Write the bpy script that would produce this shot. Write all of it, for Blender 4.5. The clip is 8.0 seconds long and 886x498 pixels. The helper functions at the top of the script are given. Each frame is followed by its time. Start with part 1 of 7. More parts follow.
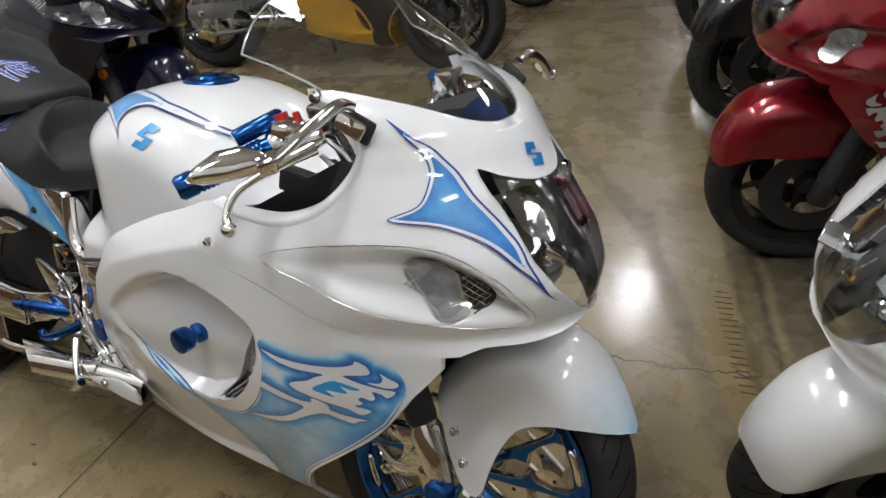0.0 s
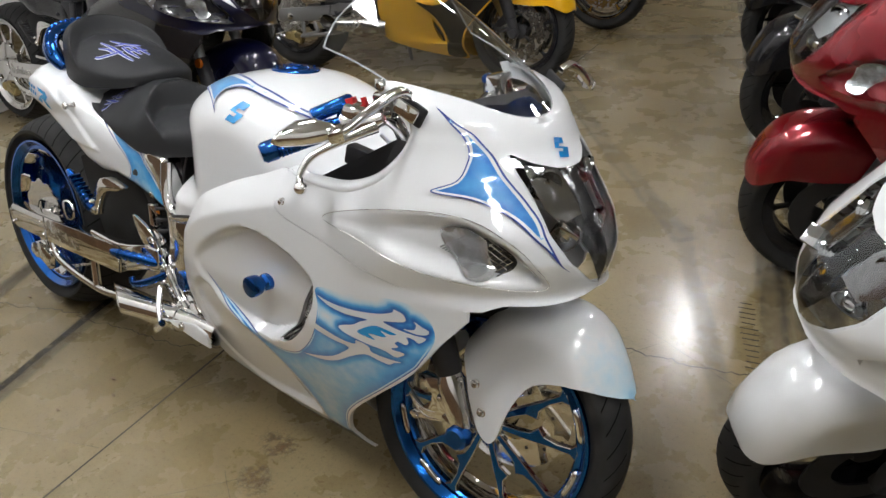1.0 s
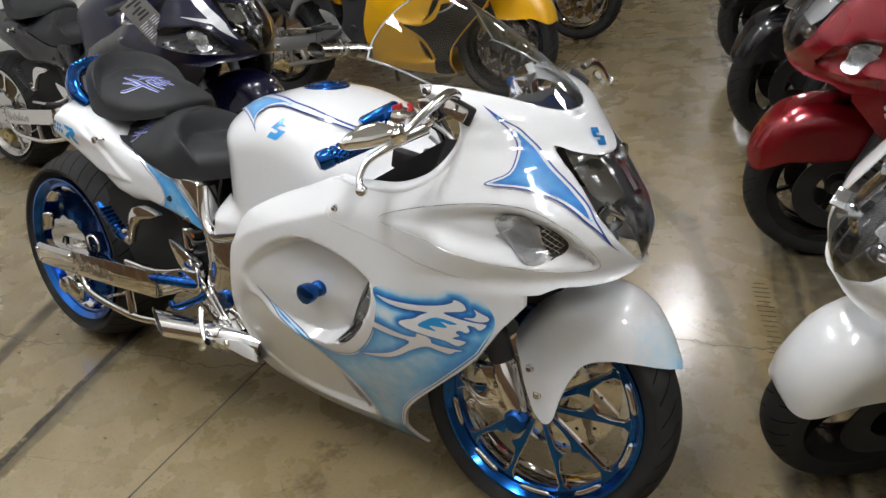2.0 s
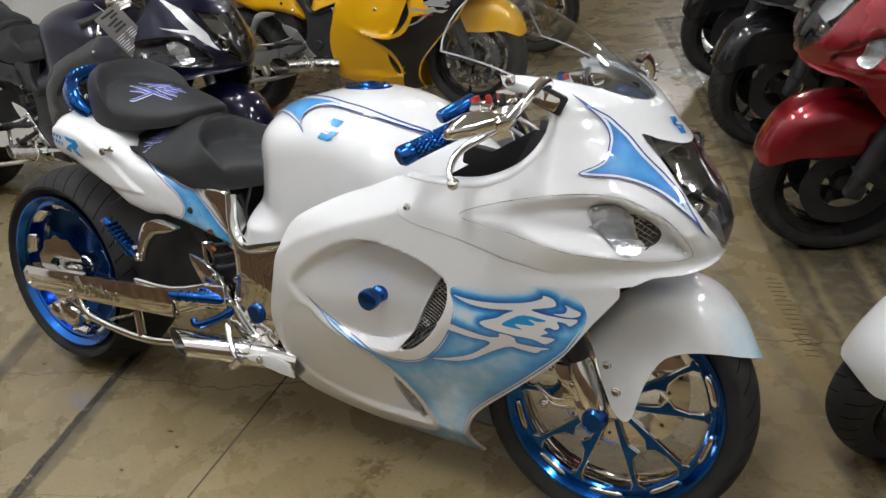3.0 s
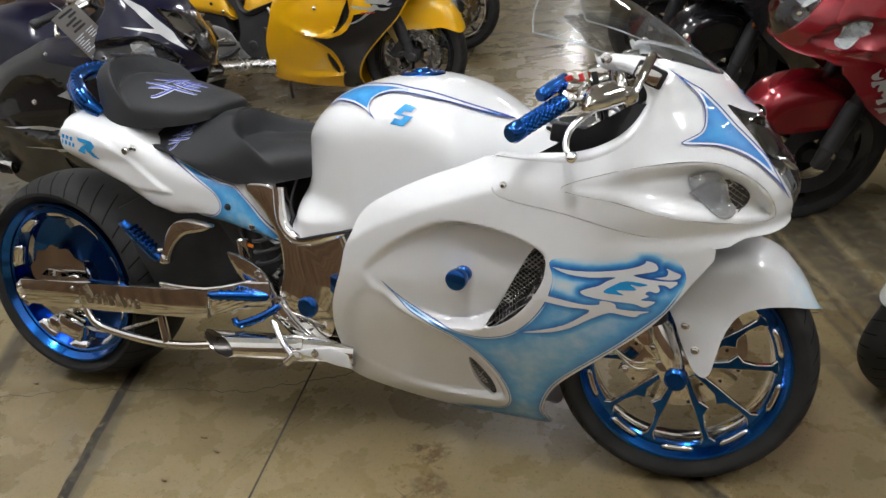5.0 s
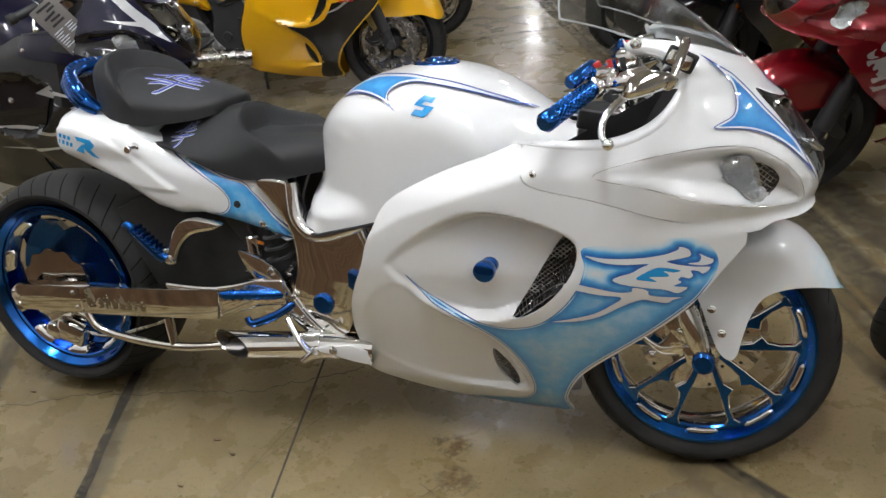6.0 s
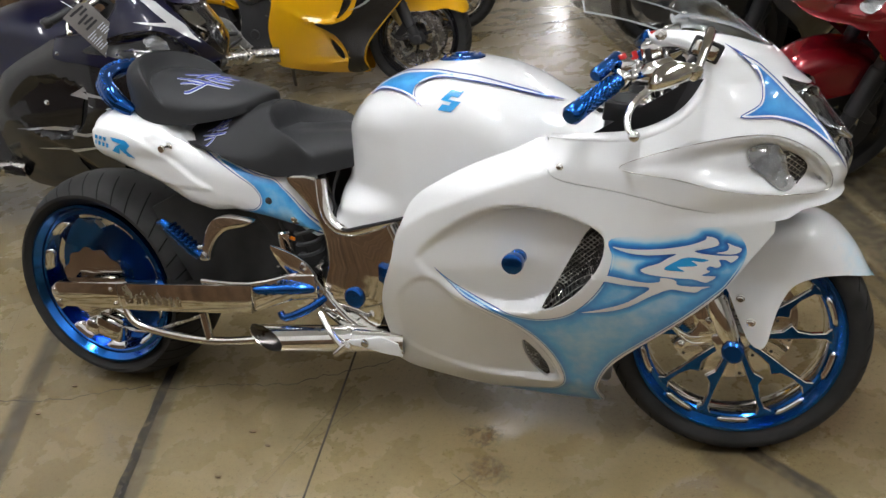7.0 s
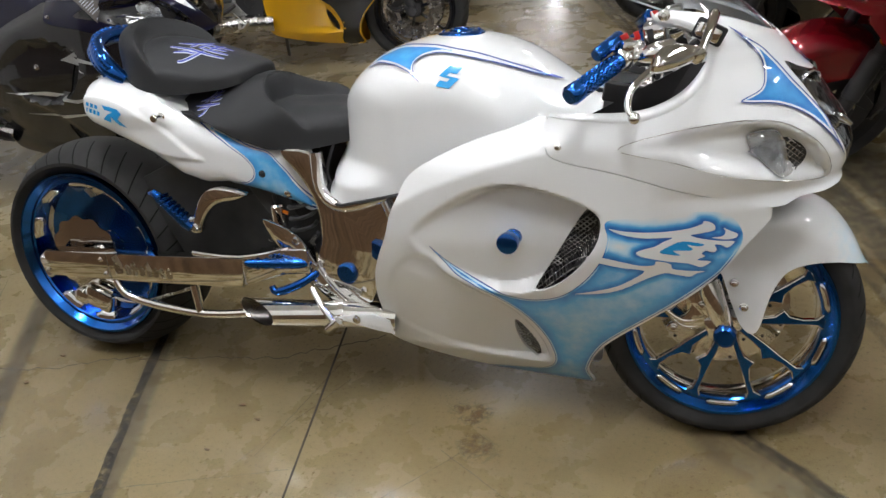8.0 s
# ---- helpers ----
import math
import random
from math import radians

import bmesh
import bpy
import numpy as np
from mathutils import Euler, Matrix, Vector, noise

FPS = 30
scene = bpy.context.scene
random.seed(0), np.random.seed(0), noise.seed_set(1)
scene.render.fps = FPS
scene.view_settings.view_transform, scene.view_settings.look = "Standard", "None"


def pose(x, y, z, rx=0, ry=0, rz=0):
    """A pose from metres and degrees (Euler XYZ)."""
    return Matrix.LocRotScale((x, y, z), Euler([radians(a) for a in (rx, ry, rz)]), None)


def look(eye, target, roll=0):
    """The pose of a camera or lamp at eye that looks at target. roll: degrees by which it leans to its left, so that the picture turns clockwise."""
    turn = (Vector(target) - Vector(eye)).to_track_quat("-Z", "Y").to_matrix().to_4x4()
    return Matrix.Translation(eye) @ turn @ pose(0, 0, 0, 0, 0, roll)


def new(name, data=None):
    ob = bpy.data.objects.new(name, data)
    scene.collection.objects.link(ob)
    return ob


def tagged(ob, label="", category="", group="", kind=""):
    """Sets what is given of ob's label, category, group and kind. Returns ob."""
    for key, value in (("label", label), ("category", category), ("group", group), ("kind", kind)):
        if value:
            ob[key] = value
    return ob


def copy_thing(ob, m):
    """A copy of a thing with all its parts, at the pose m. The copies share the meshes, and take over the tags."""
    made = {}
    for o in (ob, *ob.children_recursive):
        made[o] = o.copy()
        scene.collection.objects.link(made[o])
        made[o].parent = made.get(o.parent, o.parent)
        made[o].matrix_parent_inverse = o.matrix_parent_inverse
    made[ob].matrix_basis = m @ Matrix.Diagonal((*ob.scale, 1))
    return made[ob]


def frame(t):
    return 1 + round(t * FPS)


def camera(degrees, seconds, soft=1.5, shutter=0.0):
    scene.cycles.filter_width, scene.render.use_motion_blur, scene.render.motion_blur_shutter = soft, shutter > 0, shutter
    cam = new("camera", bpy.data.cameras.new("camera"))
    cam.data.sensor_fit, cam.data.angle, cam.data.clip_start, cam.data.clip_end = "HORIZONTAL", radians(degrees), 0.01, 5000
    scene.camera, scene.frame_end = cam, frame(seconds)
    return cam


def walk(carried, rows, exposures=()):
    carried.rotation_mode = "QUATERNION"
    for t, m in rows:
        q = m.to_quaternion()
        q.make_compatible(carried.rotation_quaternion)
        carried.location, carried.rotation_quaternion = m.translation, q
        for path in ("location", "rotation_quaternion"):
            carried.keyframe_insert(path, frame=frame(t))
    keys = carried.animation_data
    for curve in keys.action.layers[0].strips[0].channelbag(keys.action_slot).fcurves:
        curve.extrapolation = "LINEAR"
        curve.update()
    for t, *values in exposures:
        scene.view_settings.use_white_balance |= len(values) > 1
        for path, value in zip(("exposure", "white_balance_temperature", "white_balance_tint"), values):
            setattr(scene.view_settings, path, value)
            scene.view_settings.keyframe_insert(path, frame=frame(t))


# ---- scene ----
cam = camera(57.0, 8.0, soft=1.5)
PATH = [
    (0, (1.411, -0.83, 1.393), (0.35, 0.532, 0.383), -7.5),
    (0.5, (1.466, -0.963, 1.416), (0.414, 0.407, 0.408), -7.2),
    (1, (1.592, -0.985, 1.433), (0.4, 0.301, 0.47), -5.0),
    (1.5, (1.62, -1.023, 1.455), (0.36, 0.216, 0.518), -8.1),
    (2, (1.545, -1.154, 1.437), (0.383, 0.191, 0.519), -8.4),
    (2.2, (1.503, -1.214, 1.438), (0.364, 0.157, 0.53), -9.6),
    (3.3, (1.212, -1.363, 1.4), (0.3, 0.185, 0.522), -7.4),
    (3.5, (1.189, -1.429, 1.407), (0.365, 0.174, 0.539), -8.2),
    (4, (1.123, -1.547, 1.435), (0.346, 0.081, 0.571), -8.2),
    (4.5, (1.051, -1.518, 1.434), (0.254, 0.085, 0.542), -7.6),
    (4.7, (0.989, -1.533, 1.426), (0.204, 0.067, 0.518), -7.1),
    (5.8, (0.769, -1.585, 1.437), (0.153, 0.078, 0.513), -7.0),
    (6, (0.762, -1.581, 1.44), (0.116, 0.054, 0.486), -7.0),
    (6.5, (0.748, -1.606, 1.435), (0.048, 0.016, 0.496), -8.4),
    (7, (0.768, -1.6, 1.452), (0.059, 0.004, 0.491), -8.9),
    (7.5, (0.756, -1.601, 1.444), (0.064, 0.005, 0.474), -8.3),
    (8, (0.754, -1.589, 1.456), (0.072, -0.009, 0.436), -7.4),
]
walk(cam, [(t, look(eye, target, roll)) for t, eye, target, roll in PATH], exposures=[(0, -0.18), (1, -0.02), (2, 0.03), (4, 0.03), (6, 0.05), (8, 0.08)])

# ---- light: closed showroom, lit by ceiling panels only ----
world = bpy.data.worlds.new("showroom_world")
scene.world = world
world.use_nodes = True
world.node_tree.nodes["Background"].inputs[0].default_value = (0.6, 0.65, 0.7, 1)
world.node_tree.nodes["Background"].inputs[1].default_value = 0.02
CEILING = 4.2
PANEL_POWER = 48.0


# ---- materials ----
def nodes_of(name):
    m = bpy.data.materials.new(name)
    m.use_nodes = True
    nt = m.node_tree
    return m, nt, nt.nodes["Principled BSDF"]


def add(nt, kind, **settings):
    n = nt.nodes.new(kind)
    for k, v in settings.items():
        n.inputs[k].default_value = v
    return n


def ramp(nt, source, stops):
    r = nt.nodes.new("ShaderNodeValToRGB")
    el = r.color_ramp.elements
    while len(el) < len(stops):
        el.new(0.5)
    for e, (p, c) in zip(el, stops):
        e.position, e.color = p, (*c, 1)
    nt.links.new(source, r.inputs[0])
    return r


def surface(name, colour, rough=0.5, metal=0.0, coat=0.0, vary=0.08, scale=6.0, grain=120.0, bump=0.02, dist=0.002, rough_vary=0.08, spec=0.5):
    """A surface with variation at two scales in colour and roughness, and a fine relief."""
    m, nt, b = nodes_of(name)
    co = nt.nodes.new("ShaderNodeTexCoord")
    big = add(nt, "ShaderNodeTexNoise", Scale=scale, Detail=5.0)
    fine = add(nt, "ShaderNodeTexNoise", Scale=grain, Detail=4.0)
    nt.links.new(co.outputs["Object"], big.inputs["Vector"])
    nt.links.new(co.outputs["Object"], fine.inputs["Vector"])
    lo = tuple(c * (1 - vary) for c in colour)
    hi = tuple(min(1, c * (1 + vary)) for c in colour)
    r = ramp(nt, big.outputs["Fac"], [(0.3, lo), (0.7, hi)])
    nt.links.new(r.outputs[0], b.inputs["Base Color"])
    mr = add(nt, "ShaderNodeMapRange")
    mr.inputs["From Min"].default_value, mr.inputs["From Max"].default_value = 0.3, 0.7
    mr.inputs["To Min"].default_value, mr.inputs["To Max"].default_value = max(0.02, rough - rough_vary), rough + rough_vary
    nt.links.new(big.outputs["Fac"], mr.inputs["Value"])
    nt.links.new(mr.outputs[0], b.inputs["Roughness"])
    b.inputs["Metallic"].default_value = metal
    b.inputs["Coat Weight"].default_value = coat
    b.inputs["Coat Roughness"].default_value = 0.03
    b.inputs["Specular IOR Level"].default_value = spec
    if bump:
        bp = add(nt, "ShaderNodeBump", Strength=bump, Distance=dist)
        nt.links.new(fine.outputs["Fac"], bp.inputs["Height"])
        nt.links.new(bp.outputs[0], b.inputs["Normal"])
    return m


def flake_paint(name, colour, rough=0.3, metal=0.2, flake=0.25, coat=1.0, spec=0.5):
    """Automotive lacquer: base coat with fine metal flake under a clear coat."""
    m, nt, b = nodes_of(name)
    co = nt.nodes.new("ShaderNodeTexCoord")
    fl = add(nt, "ShaderNodeTexVoronoi", Scale=1400.0)
    big = add(nt, "ShaderNodeTexNoise", Scale=3.0, Detail=4.0)
    nt.links.new(co.outputs["Object"], fl.inputs["Vector"])
    nt.links.new(co.outputs["Object"], big.inputs["Vector"])
    r = ramp(nt, fl.outputs["Distance"], [(0.0, tuple(min(1, c * (1 + flake)) for c in colour)), (0.6, colour)])
    nt.links.new(r.outputs[0], b.inputs["Base Color"])
    mr = add(nt, "ShaderNodeMapRange")
    mr.inputs["To Min"].default_value, mr.inputs["To Max"].default_value = rough - 0.04, rough + 0.06
    nt.links.new(big.outputs["Fac"], mr.inputs["Value"])
    nt.links.new(mr.outputs[0], b.inputs["Roughness"])
    b.inputs["Metallic"].default_value = metal
    b.inputs["Coat Weight"].default_value = coat
    b.inputs["Coat Roughness"].default_value = 0.025
    b.inputs["Specular IOR Level"].default_value = spec
    return m


def airbrush(name):
    """Paint whose tone (white, pale blue, blue, navy) follows the mesh's painted-on tone."""
    m, nt, b = nodes_of(name)
    at = nt.nodes.new("ShaderNodeAttribute")
    at.attribute_name = "tone"
    co = nt.nodes.new("ShaderNodeTexCoord")
    mist = add(nt, "ShaderNodeTexNoise", Scale=38.0, Detail=7.0)
    nt.links.new(co.outputs["Object"], mist.inputs["Vector"])
    sway = add(nt, "ShaderNodeMapRange")
    sway.inputs["From Min"].default_value, sway.inputs["From Max"].default_value = 0.3, 0.7
    sway.inputs["To Min"].default_value, sway.inputs["To Max"].default_value = -0.06, 0.06
    nt.links.new(mist.outputs["Fac"], sway.inputs["Value"])
    su = nt.nodes.new("ShaderNodeMath")
    su.operation = "ADD"
    nt.links.new(at.outputs["Fac"], su.inputs[0])
    nt.links.new(sway.outputs[0], su.inputs[1])
    r = ramp(nt, su.outputs[0], [(0.06, (0.675, 0.69, 0.70)), (0.3, (0.42, 0.63, 0.76)), (0.55, (0.07, 0.36, 0.70)), (0.78, (0.012, 0.16, 0.50)), (0.95, (0.012, 0.03, 0.22))])
    nt.links.new(r.outputs[0], b.inputs["Base Color"])
    b.inputs["Roughness"].default_value = 0.3
    b.inputs["Coat Weight"].default_value = 1.0
    b.inputs["Coat Roughness"].default_value = 0.03
    return m


def clear(name, tint=(1, 1, 1), rough=0.01, gloss=1.0):
    """Thin clear plastic or glass: see-through, with a Fresnel gloss."""
    m = bpy.data.materials.new(name)
    m.use_nodes = True
    nt = m.node_tree
    nt.nodes.clear()
    out = nt.nodes.new("ShaderNodeOutputMaterial")
    tr = nt.nodes.new("ShaderNodeBsdfTransparent")
    tr.inputs[0].default_value = (*tint, 1)
    gl = nt.nodes.new("ShaderNodeBsdfGlossy")
    gl.inputs["Roughness"].default_value = rough
    fr = add(nt, "ShaderNodeLayerWeight", Blend=0.5)
    pw = nt.nodes.new("ShaderNodeMath")
    pw.operation = "POWER"
    pw.inputs[1].default_value = 4.0
    nt.links.new(fr.outputs["Facing"], pw.inputs[0])
    mu = nt.nodes.new("ShaderNodeMath")
    mu.operation = "MULTIPLY_ADD"
    mu.use_clamp = True
    mu.inputs[1].default_value = 0.90
    mu.inputs[2].default_value = 0.075 * gloss
    mx = nt.nodes.new("ShaderNodeMixShader")
    nt.links.new(pw.outputs[0], mu.inputs[0])
    nt.links.new(mu.outputs[0], mx.inputs[0])
    nt.links.new(tr.outputs[0], mx.inputs[1])
    nt.links.new(gl.outputs[0], mx.inputs[2])
    nt.links.new(mx.outputs[0], out.inputs[0])
    return m


def glow(name, colour, strength):
    m, nt, b = nodes_of(name)
    b.inputs["Base Color"].default_value = (0.8, 0.8, 0.8, 1)
    b.inputs["Emission Color"].default_value = (*colour, 1)
    b.inputs["Emission Strength"].default_value = strength
    return m


def wood(name):
    """Brown boards with upright grain and darker joints."""
    m, nt, b = nodes_of(name)
    co = nt.nodes.new("ShaderNodeTexCoord")
    mp = nt.nodes.new("ShaderNodeMapping")
    mp.inputs["Scale"].default_value = (9.0, 9.0, 0.55)
    nt.links.new(co.outputs["Object"], mp.inputs["Vector"])
    n1 = add(nt, "ShaderNodeTexNoise", Scale=1.6, Detail=8.0, Roughness=0.6)
    n2 = add(nt, "ShaderNodeTexNoise", Scale=9.0, Detail=6.0, Roughness=0.7)
    for n in (n1, n2):
        nt.links.new(mp.outputs[0], n.inputs["Vector"])
    r1 = ramp(nt, n1.outputs["Fac"], [(0.3, (0.065, 0.036, 0.018)), (0.5, (0.16, 0.092, 0.048)), (0.7, (0.26, 0.165, 0.095))])
    r2 = ramp(nt, n2.outputs["Fac"], [(0.35, (0.6, 0.6, 0.6)), (0.6, (1.0, 1.0, 1.0))])
    mul = nt.nodes.new("ShaderNodeMixRGB")
    mul.blend_type = "MULTIPLY"
    mul.inputs[0].default_value = 0.8
    nt.links.new(r1.outputs[0], mul.inputs[1])
    nt.links.new(r2.outputs[0], mul.inputs[2])
    nt.links.new(mul.outputs[0], b.inputs["Base Color"])
    b.inputs["Roughness"].default_value = 0.45
    return m


def concrete(name):
    """Sealed, worn concrete: mottled tan, brown stains, sandy speckle, fine scratches, uneven polish."""
    m, nt, b = nodes_of(name)
    co = nt.nodes.new("ShaderNodeTexCoord")
    p = co.outputs["Object"]

    def noise(scale, detail, rough, stretch=None, turn=0.0):
        n = add(nt, "ShaderNodeTexNoise", Scale=scale, Detail=detail, Roughness=rough)
        if stretch:
            mp = nt.nodes.new("ShaderNodeMapping")
            mp.inputs["Scale"].default_value = stretch
            mp.inputs["Rotation"].default_value = (0, 0, turn)
            nt.links.new(p, mp.inputs["Vector"])
            nt.links.new(mp.outputs[0], n.inputs["Vector"])
        else:
            nt.links.new(p, n.inputs["Vector"])
        return n

    def times(a, c, k):
        mul = nt.nodes.new("ShaderNodeMixRGB")
        mul.blend_type = "MULTIPLY"
        mul.inputs[0].default_value = k
        nt.links.new(a.outputs[0], mul.inputs[1])
        nt.links.new(c.outputs[0], mul.inputs[2])
        return mul

    big, mid, fine = noise(0.8, 8.0, 0.62), noise(5.0, 7.0, 0.60), noise(240.0, 4.0, 0.75)
    sand, brown, pit = noise(70.0, 6.0, 0.7), noise(1.9, 6.0, 0.6), noise(80.0, 2.0, 0.5)
    rub, nick = noise(3.0, 9.0, 0.72, (0.9, 7.0, 1.0), 1.23), noise(2.2, 6.0, 0.62, (1.0, 60.0, 1.0), 0.5)
    c = ramp(nt, big.outputs["Fac"], [(0.28, (0.165, 0.130, 0.068)), (0.5, (0.230, 0.186, 0.102)), (0.72, (0.295, 0.247, 0.145))])
    c = times(c, ramp(nt, mid.outputs["Fac"], [(0.22, (0.70, 0.69, 0.66)), (0.5, (1.0, 1.0, 1.0)), (0.80, (1.16, 1.15, 1.13))]), 0.6)
    c = times(c, ramp(nt, brown.outputs["Fac"], [(0.42, (1.0, 1.0, 1.0)), (0.62, (0.88, 0.80, 0.65)), (0.80, (0.76, 0.65, 0.48))]), 0.6)
    c = times(c, ramp(nt, sand.outputs["Fac"], [(0.34, (0.62, 0.58, 0.50)), (0.45, (1, 1, 1)), (0.66, (1.08, 1.08, 1.06))]), 0.55)
    c = times(c, ramp(nt, fine.outputs["Fac"], [(0.32, (0.55, 0.52, 0.47)), (0.46, (1, 1, 1)), (0.68, (1.16, 1.16, 1.14))]), 0.5)
    c = times(c, ramp(nt, pit.outputs["Fac"], [(0.31, (0.60, 0.52, 0.38)), (0.37, (1, 1, 1))]), 0.75)
    c = times(c, ramp(nt, rub.outputs["Fac"], [(0.24, (0.66, 0.65, 0.63)), (0.52, (1, 1, 1))]), 0.35)
    c = times(c, ramp(nt, nick.outputs["Fac"], [(0.28, (0.55, 0.52, 0.48)), (0.33, (1, 1, 1))]), 0.5)
    nt.links.new(c.outputs[0], b.inputs["Base Color"])
    mr = add(nt, "ShaderNodeMapRange")
    mr.inputs["From Min"].default_value, mr.inputs["From Max"].default_value = 0.3, 0.7
    mr.inputs["To Min"].default_value, mr.inputs["To Max"].default_value = 0.20, 0.36
    nt.links.new(mid.outputs["Fac"], mr.inputs["Value"])
    nt.links.new(mr.outputs[0], b.inputs["Roughness"])
    bp = add(nt, "ShaderNodeBump", Strength=0.14, Distance=0.004)
    nt.links.new(mid.outputs["Fac"], bp.inputs["Height"])
    bp2 = add(nt, "ShaderNodeBump", Strength=0.22, Distance=0.0012)
    nt.links.new(sand.outputs["Fac"], bp2.inputs["Height"])
    nt.links.new(bp.outputs[0], bp2.inputs["Normal"])
    nt.links.new(bp2.outputs[0], b.inputs["Normal"])
    # worn sealer on top
    cw = ramp(nt, big.outputs["Fac"], [(0.35, (0.25, 0.25, 0.25)), (0.6, (0.58, 0.58, 0.58))])
    nt.links.new(cw.outputs[0], b.inputs["Coat Weight"])
    b.inputs["Coat Roughness"].default_value = 0.13
    bp3 = add(nt, "ShaderNodeBump", Strength=0.10, Distance=0.0012)
    nt.links.new(sand.outputs["Fac"], bp3.inputs["Height"])
    nt.links.new(bp3.outputs[0], b.inputs["Coat Normal"])
    return m


def see_stain(name, colour, cover=0.6, scale=14.0, rough=0.4, lo=0.42, hi=0.62):
    """A thin uneven stain, scuff or crack on the floor."""
    m, nt, b = nodes_of(name)
    co = nt.nodes.new("ShaderNodeTexCoord")
    n1 = add(nt, "ShaderNodeTexNoise", Scale=scale, Detail=8.0, Roughness=0.75)
    nt.links.new(co.outputs["Object"], n1.inputs["Vector"])
    r = ramp(nt, n1.outputs["Fac"], [(lo, (0, 0, 0)), (hi, (cover, cover, cover))])
    at = nt.nodes.new("ShaderNodeAttribute")
    at.attribute_name = "body"
    mu = nt.nodes.new("ShaderNodeMath")
    mu.operation = "MULTIPLY"
    nt.links.new(r.outputs[0], mu.inputs[0])
    nt.links.new(at.outputs["Fac"], mu.inputs[1])
    nt.links.new(mu.outputs[0], b.inputs["Alpha"])
    b.inputs["Base Color"].default_value = (*colour, 1)
    b.inputs["Roughness"].default_value = rough
    return m


WHITE = flake_paint("white_pearl_lacquer", (0.675, 0.69, 0.70), 0.3, 0.0, 0.05)
AIRBRUSH = airbrush("airbrushed_blue_lacquer")
CHROME = surface("chrome", (0.78, 0.77, 0.75), 0.07, 1.0, vary=0.03, scale=9, bump=0.015, dist=0.001, rough_vary=0.03)
STEEL = surface("brushed_steel", (0.50, 0.49, 0.47), 0.25, 1.0, vary=0.12, scale=30, bump=0.04, dist=0.001)
BLUE_METAL = surface("blue_anodised_metal", (0.010, 0.12, 0.48), 0.16, 1.0, coat=0.4, vary=0.15, bump=0.02, dist=0.001, rough_vary=0.05)
NAVY_METAL = surface("dark_blue_anodised_metal", (0.008, 0.085, 0.34), 0.20, 0.92, coat=0.3, vary=0.2, bump=0.05, dist=0.001)
GROOVE_SHADE = surface("tread_groove_rubber", (0.006, 0.006, 0.006), 0.85, bump=0, spec=0.1)
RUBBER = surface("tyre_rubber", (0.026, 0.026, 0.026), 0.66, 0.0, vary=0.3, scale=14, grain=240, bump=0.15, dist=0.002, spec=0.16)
VINYL = surface("black_seat_vinyl", (0.020, 0.021, 0.023), 0.55, 0.0, vary=0.15, scale=9, grain=520, bump=0.25, dist=0.0015, spec=0.28)
BLACK = surface("black_satin_plastic", (0.024, 0.024, 0.026), 0.48, 0.0, vary=0.25, grain=200, bump=0.06, spec=0.3)
GLOSS_BLACK = flake_paint("gloss_black_lacquer", (0.010, 0.010, 0.012), 0.25, 0.0, 0.1, 0.75, 0.2)
NAVY = flake_paint("midnight_blue_lacquer", (0.0014, 0.0018, 0.0145), 0.28, 0.1, 0.8, 0.7, 0.2)
YELLOW = flake_paint("yellow_lacquer", (0.72, 0.385, 0.003), 0.3, 0.0, 0.06)
RED = flake_paint("candy_red_lacquer", (0.21, 0.002, 0.009), 0.26, 0.5, 0.35)
SILVER = flake_paint("silver_lacquer", (0.42, 0.43, 0.44), 0.32, 0.5, 0.2)
BLUE_INK = flake_paint("blue_emblem_lacquer", (0.015, 0.27, 0.60), 0.25, 0.0, 0.1)
PALE = flake_paint("pale_ink", (0.62, 0.66, 0.74), 0.35, 0.0, 0.05)
INDIGO = surface("indigo_thread", (0.05, 0.07, 0.38), 0.6, vary=0.2)
BLACK_GLASS = surface("black_lens_backing", (0.012, 0.012, 0.014), 0.15, 0.0, coat=0.5, bump=0)
REFLECTOR = surface("lamp_reflector", (0.44, 0.45, 0.46), 0.09, 1.0, vary=0.1, scale=50, grain=90, bump=0.06, dist=0.003)
SCREEN = clear("clear_windscreen", (0.84, 0.86, 0.87), 0.01, 1.5)
SMOKE = clear("smoked_windscreen", (0.06, 0.06, 0.065), 0.02, 1.0)
LENS = clear("clear_lamp_lens", (0.93, 0.94, 0.95), 0.01, 0.9)
BORE_SHADE = surface("shaded_pipe_wall", (0.10, 0.095, 0.09), 0.30, 0.9, vary=0.3, bump=0.05)
RIBBED = surface("ribbed_lamp_lens", (0.55, 0.56, 0.57), 0.18, 0.75, coat=0.5, vary=0.1, scale=60, bump=0.05, dist=0.001)
AMBER = surface("amber_reflector", (0.62, 0.16, 0.01), 0.2, coat=0.6, bump=0)
RED_PLASTIC = surface("red_switch", (0.42, 0.012, 0.012), 0.3, coat=0.3, bump=0)
GOLD = surface("gold_caliper", (0.42, 0.33, 0.15), 0.3, 0.7, vary=0.1)
GREY_CAST = surface("grey_cast_metal", (0.30, 0.30, 0.30), 0.38, 0.8, vary=0.1)
EDGE = surface("clear_plastic_edge", (0.34, 0.37, 0.38), 0.08, 0.0, coat=1.0, vary=0.05, bump=0)
DARK_MESH = surface("dark_mesh_wire", (0.16, 0.16, 0.17), 0.35, 0.8, vary=0.1, bump=0)
FLOOR = concrete("worn_concrete")
PLASTER = surface("white_wall_paint", (0.70, 0.70, 0.69), 0.55, vary=0.04, scale=3, grain=200, bump=0.08)
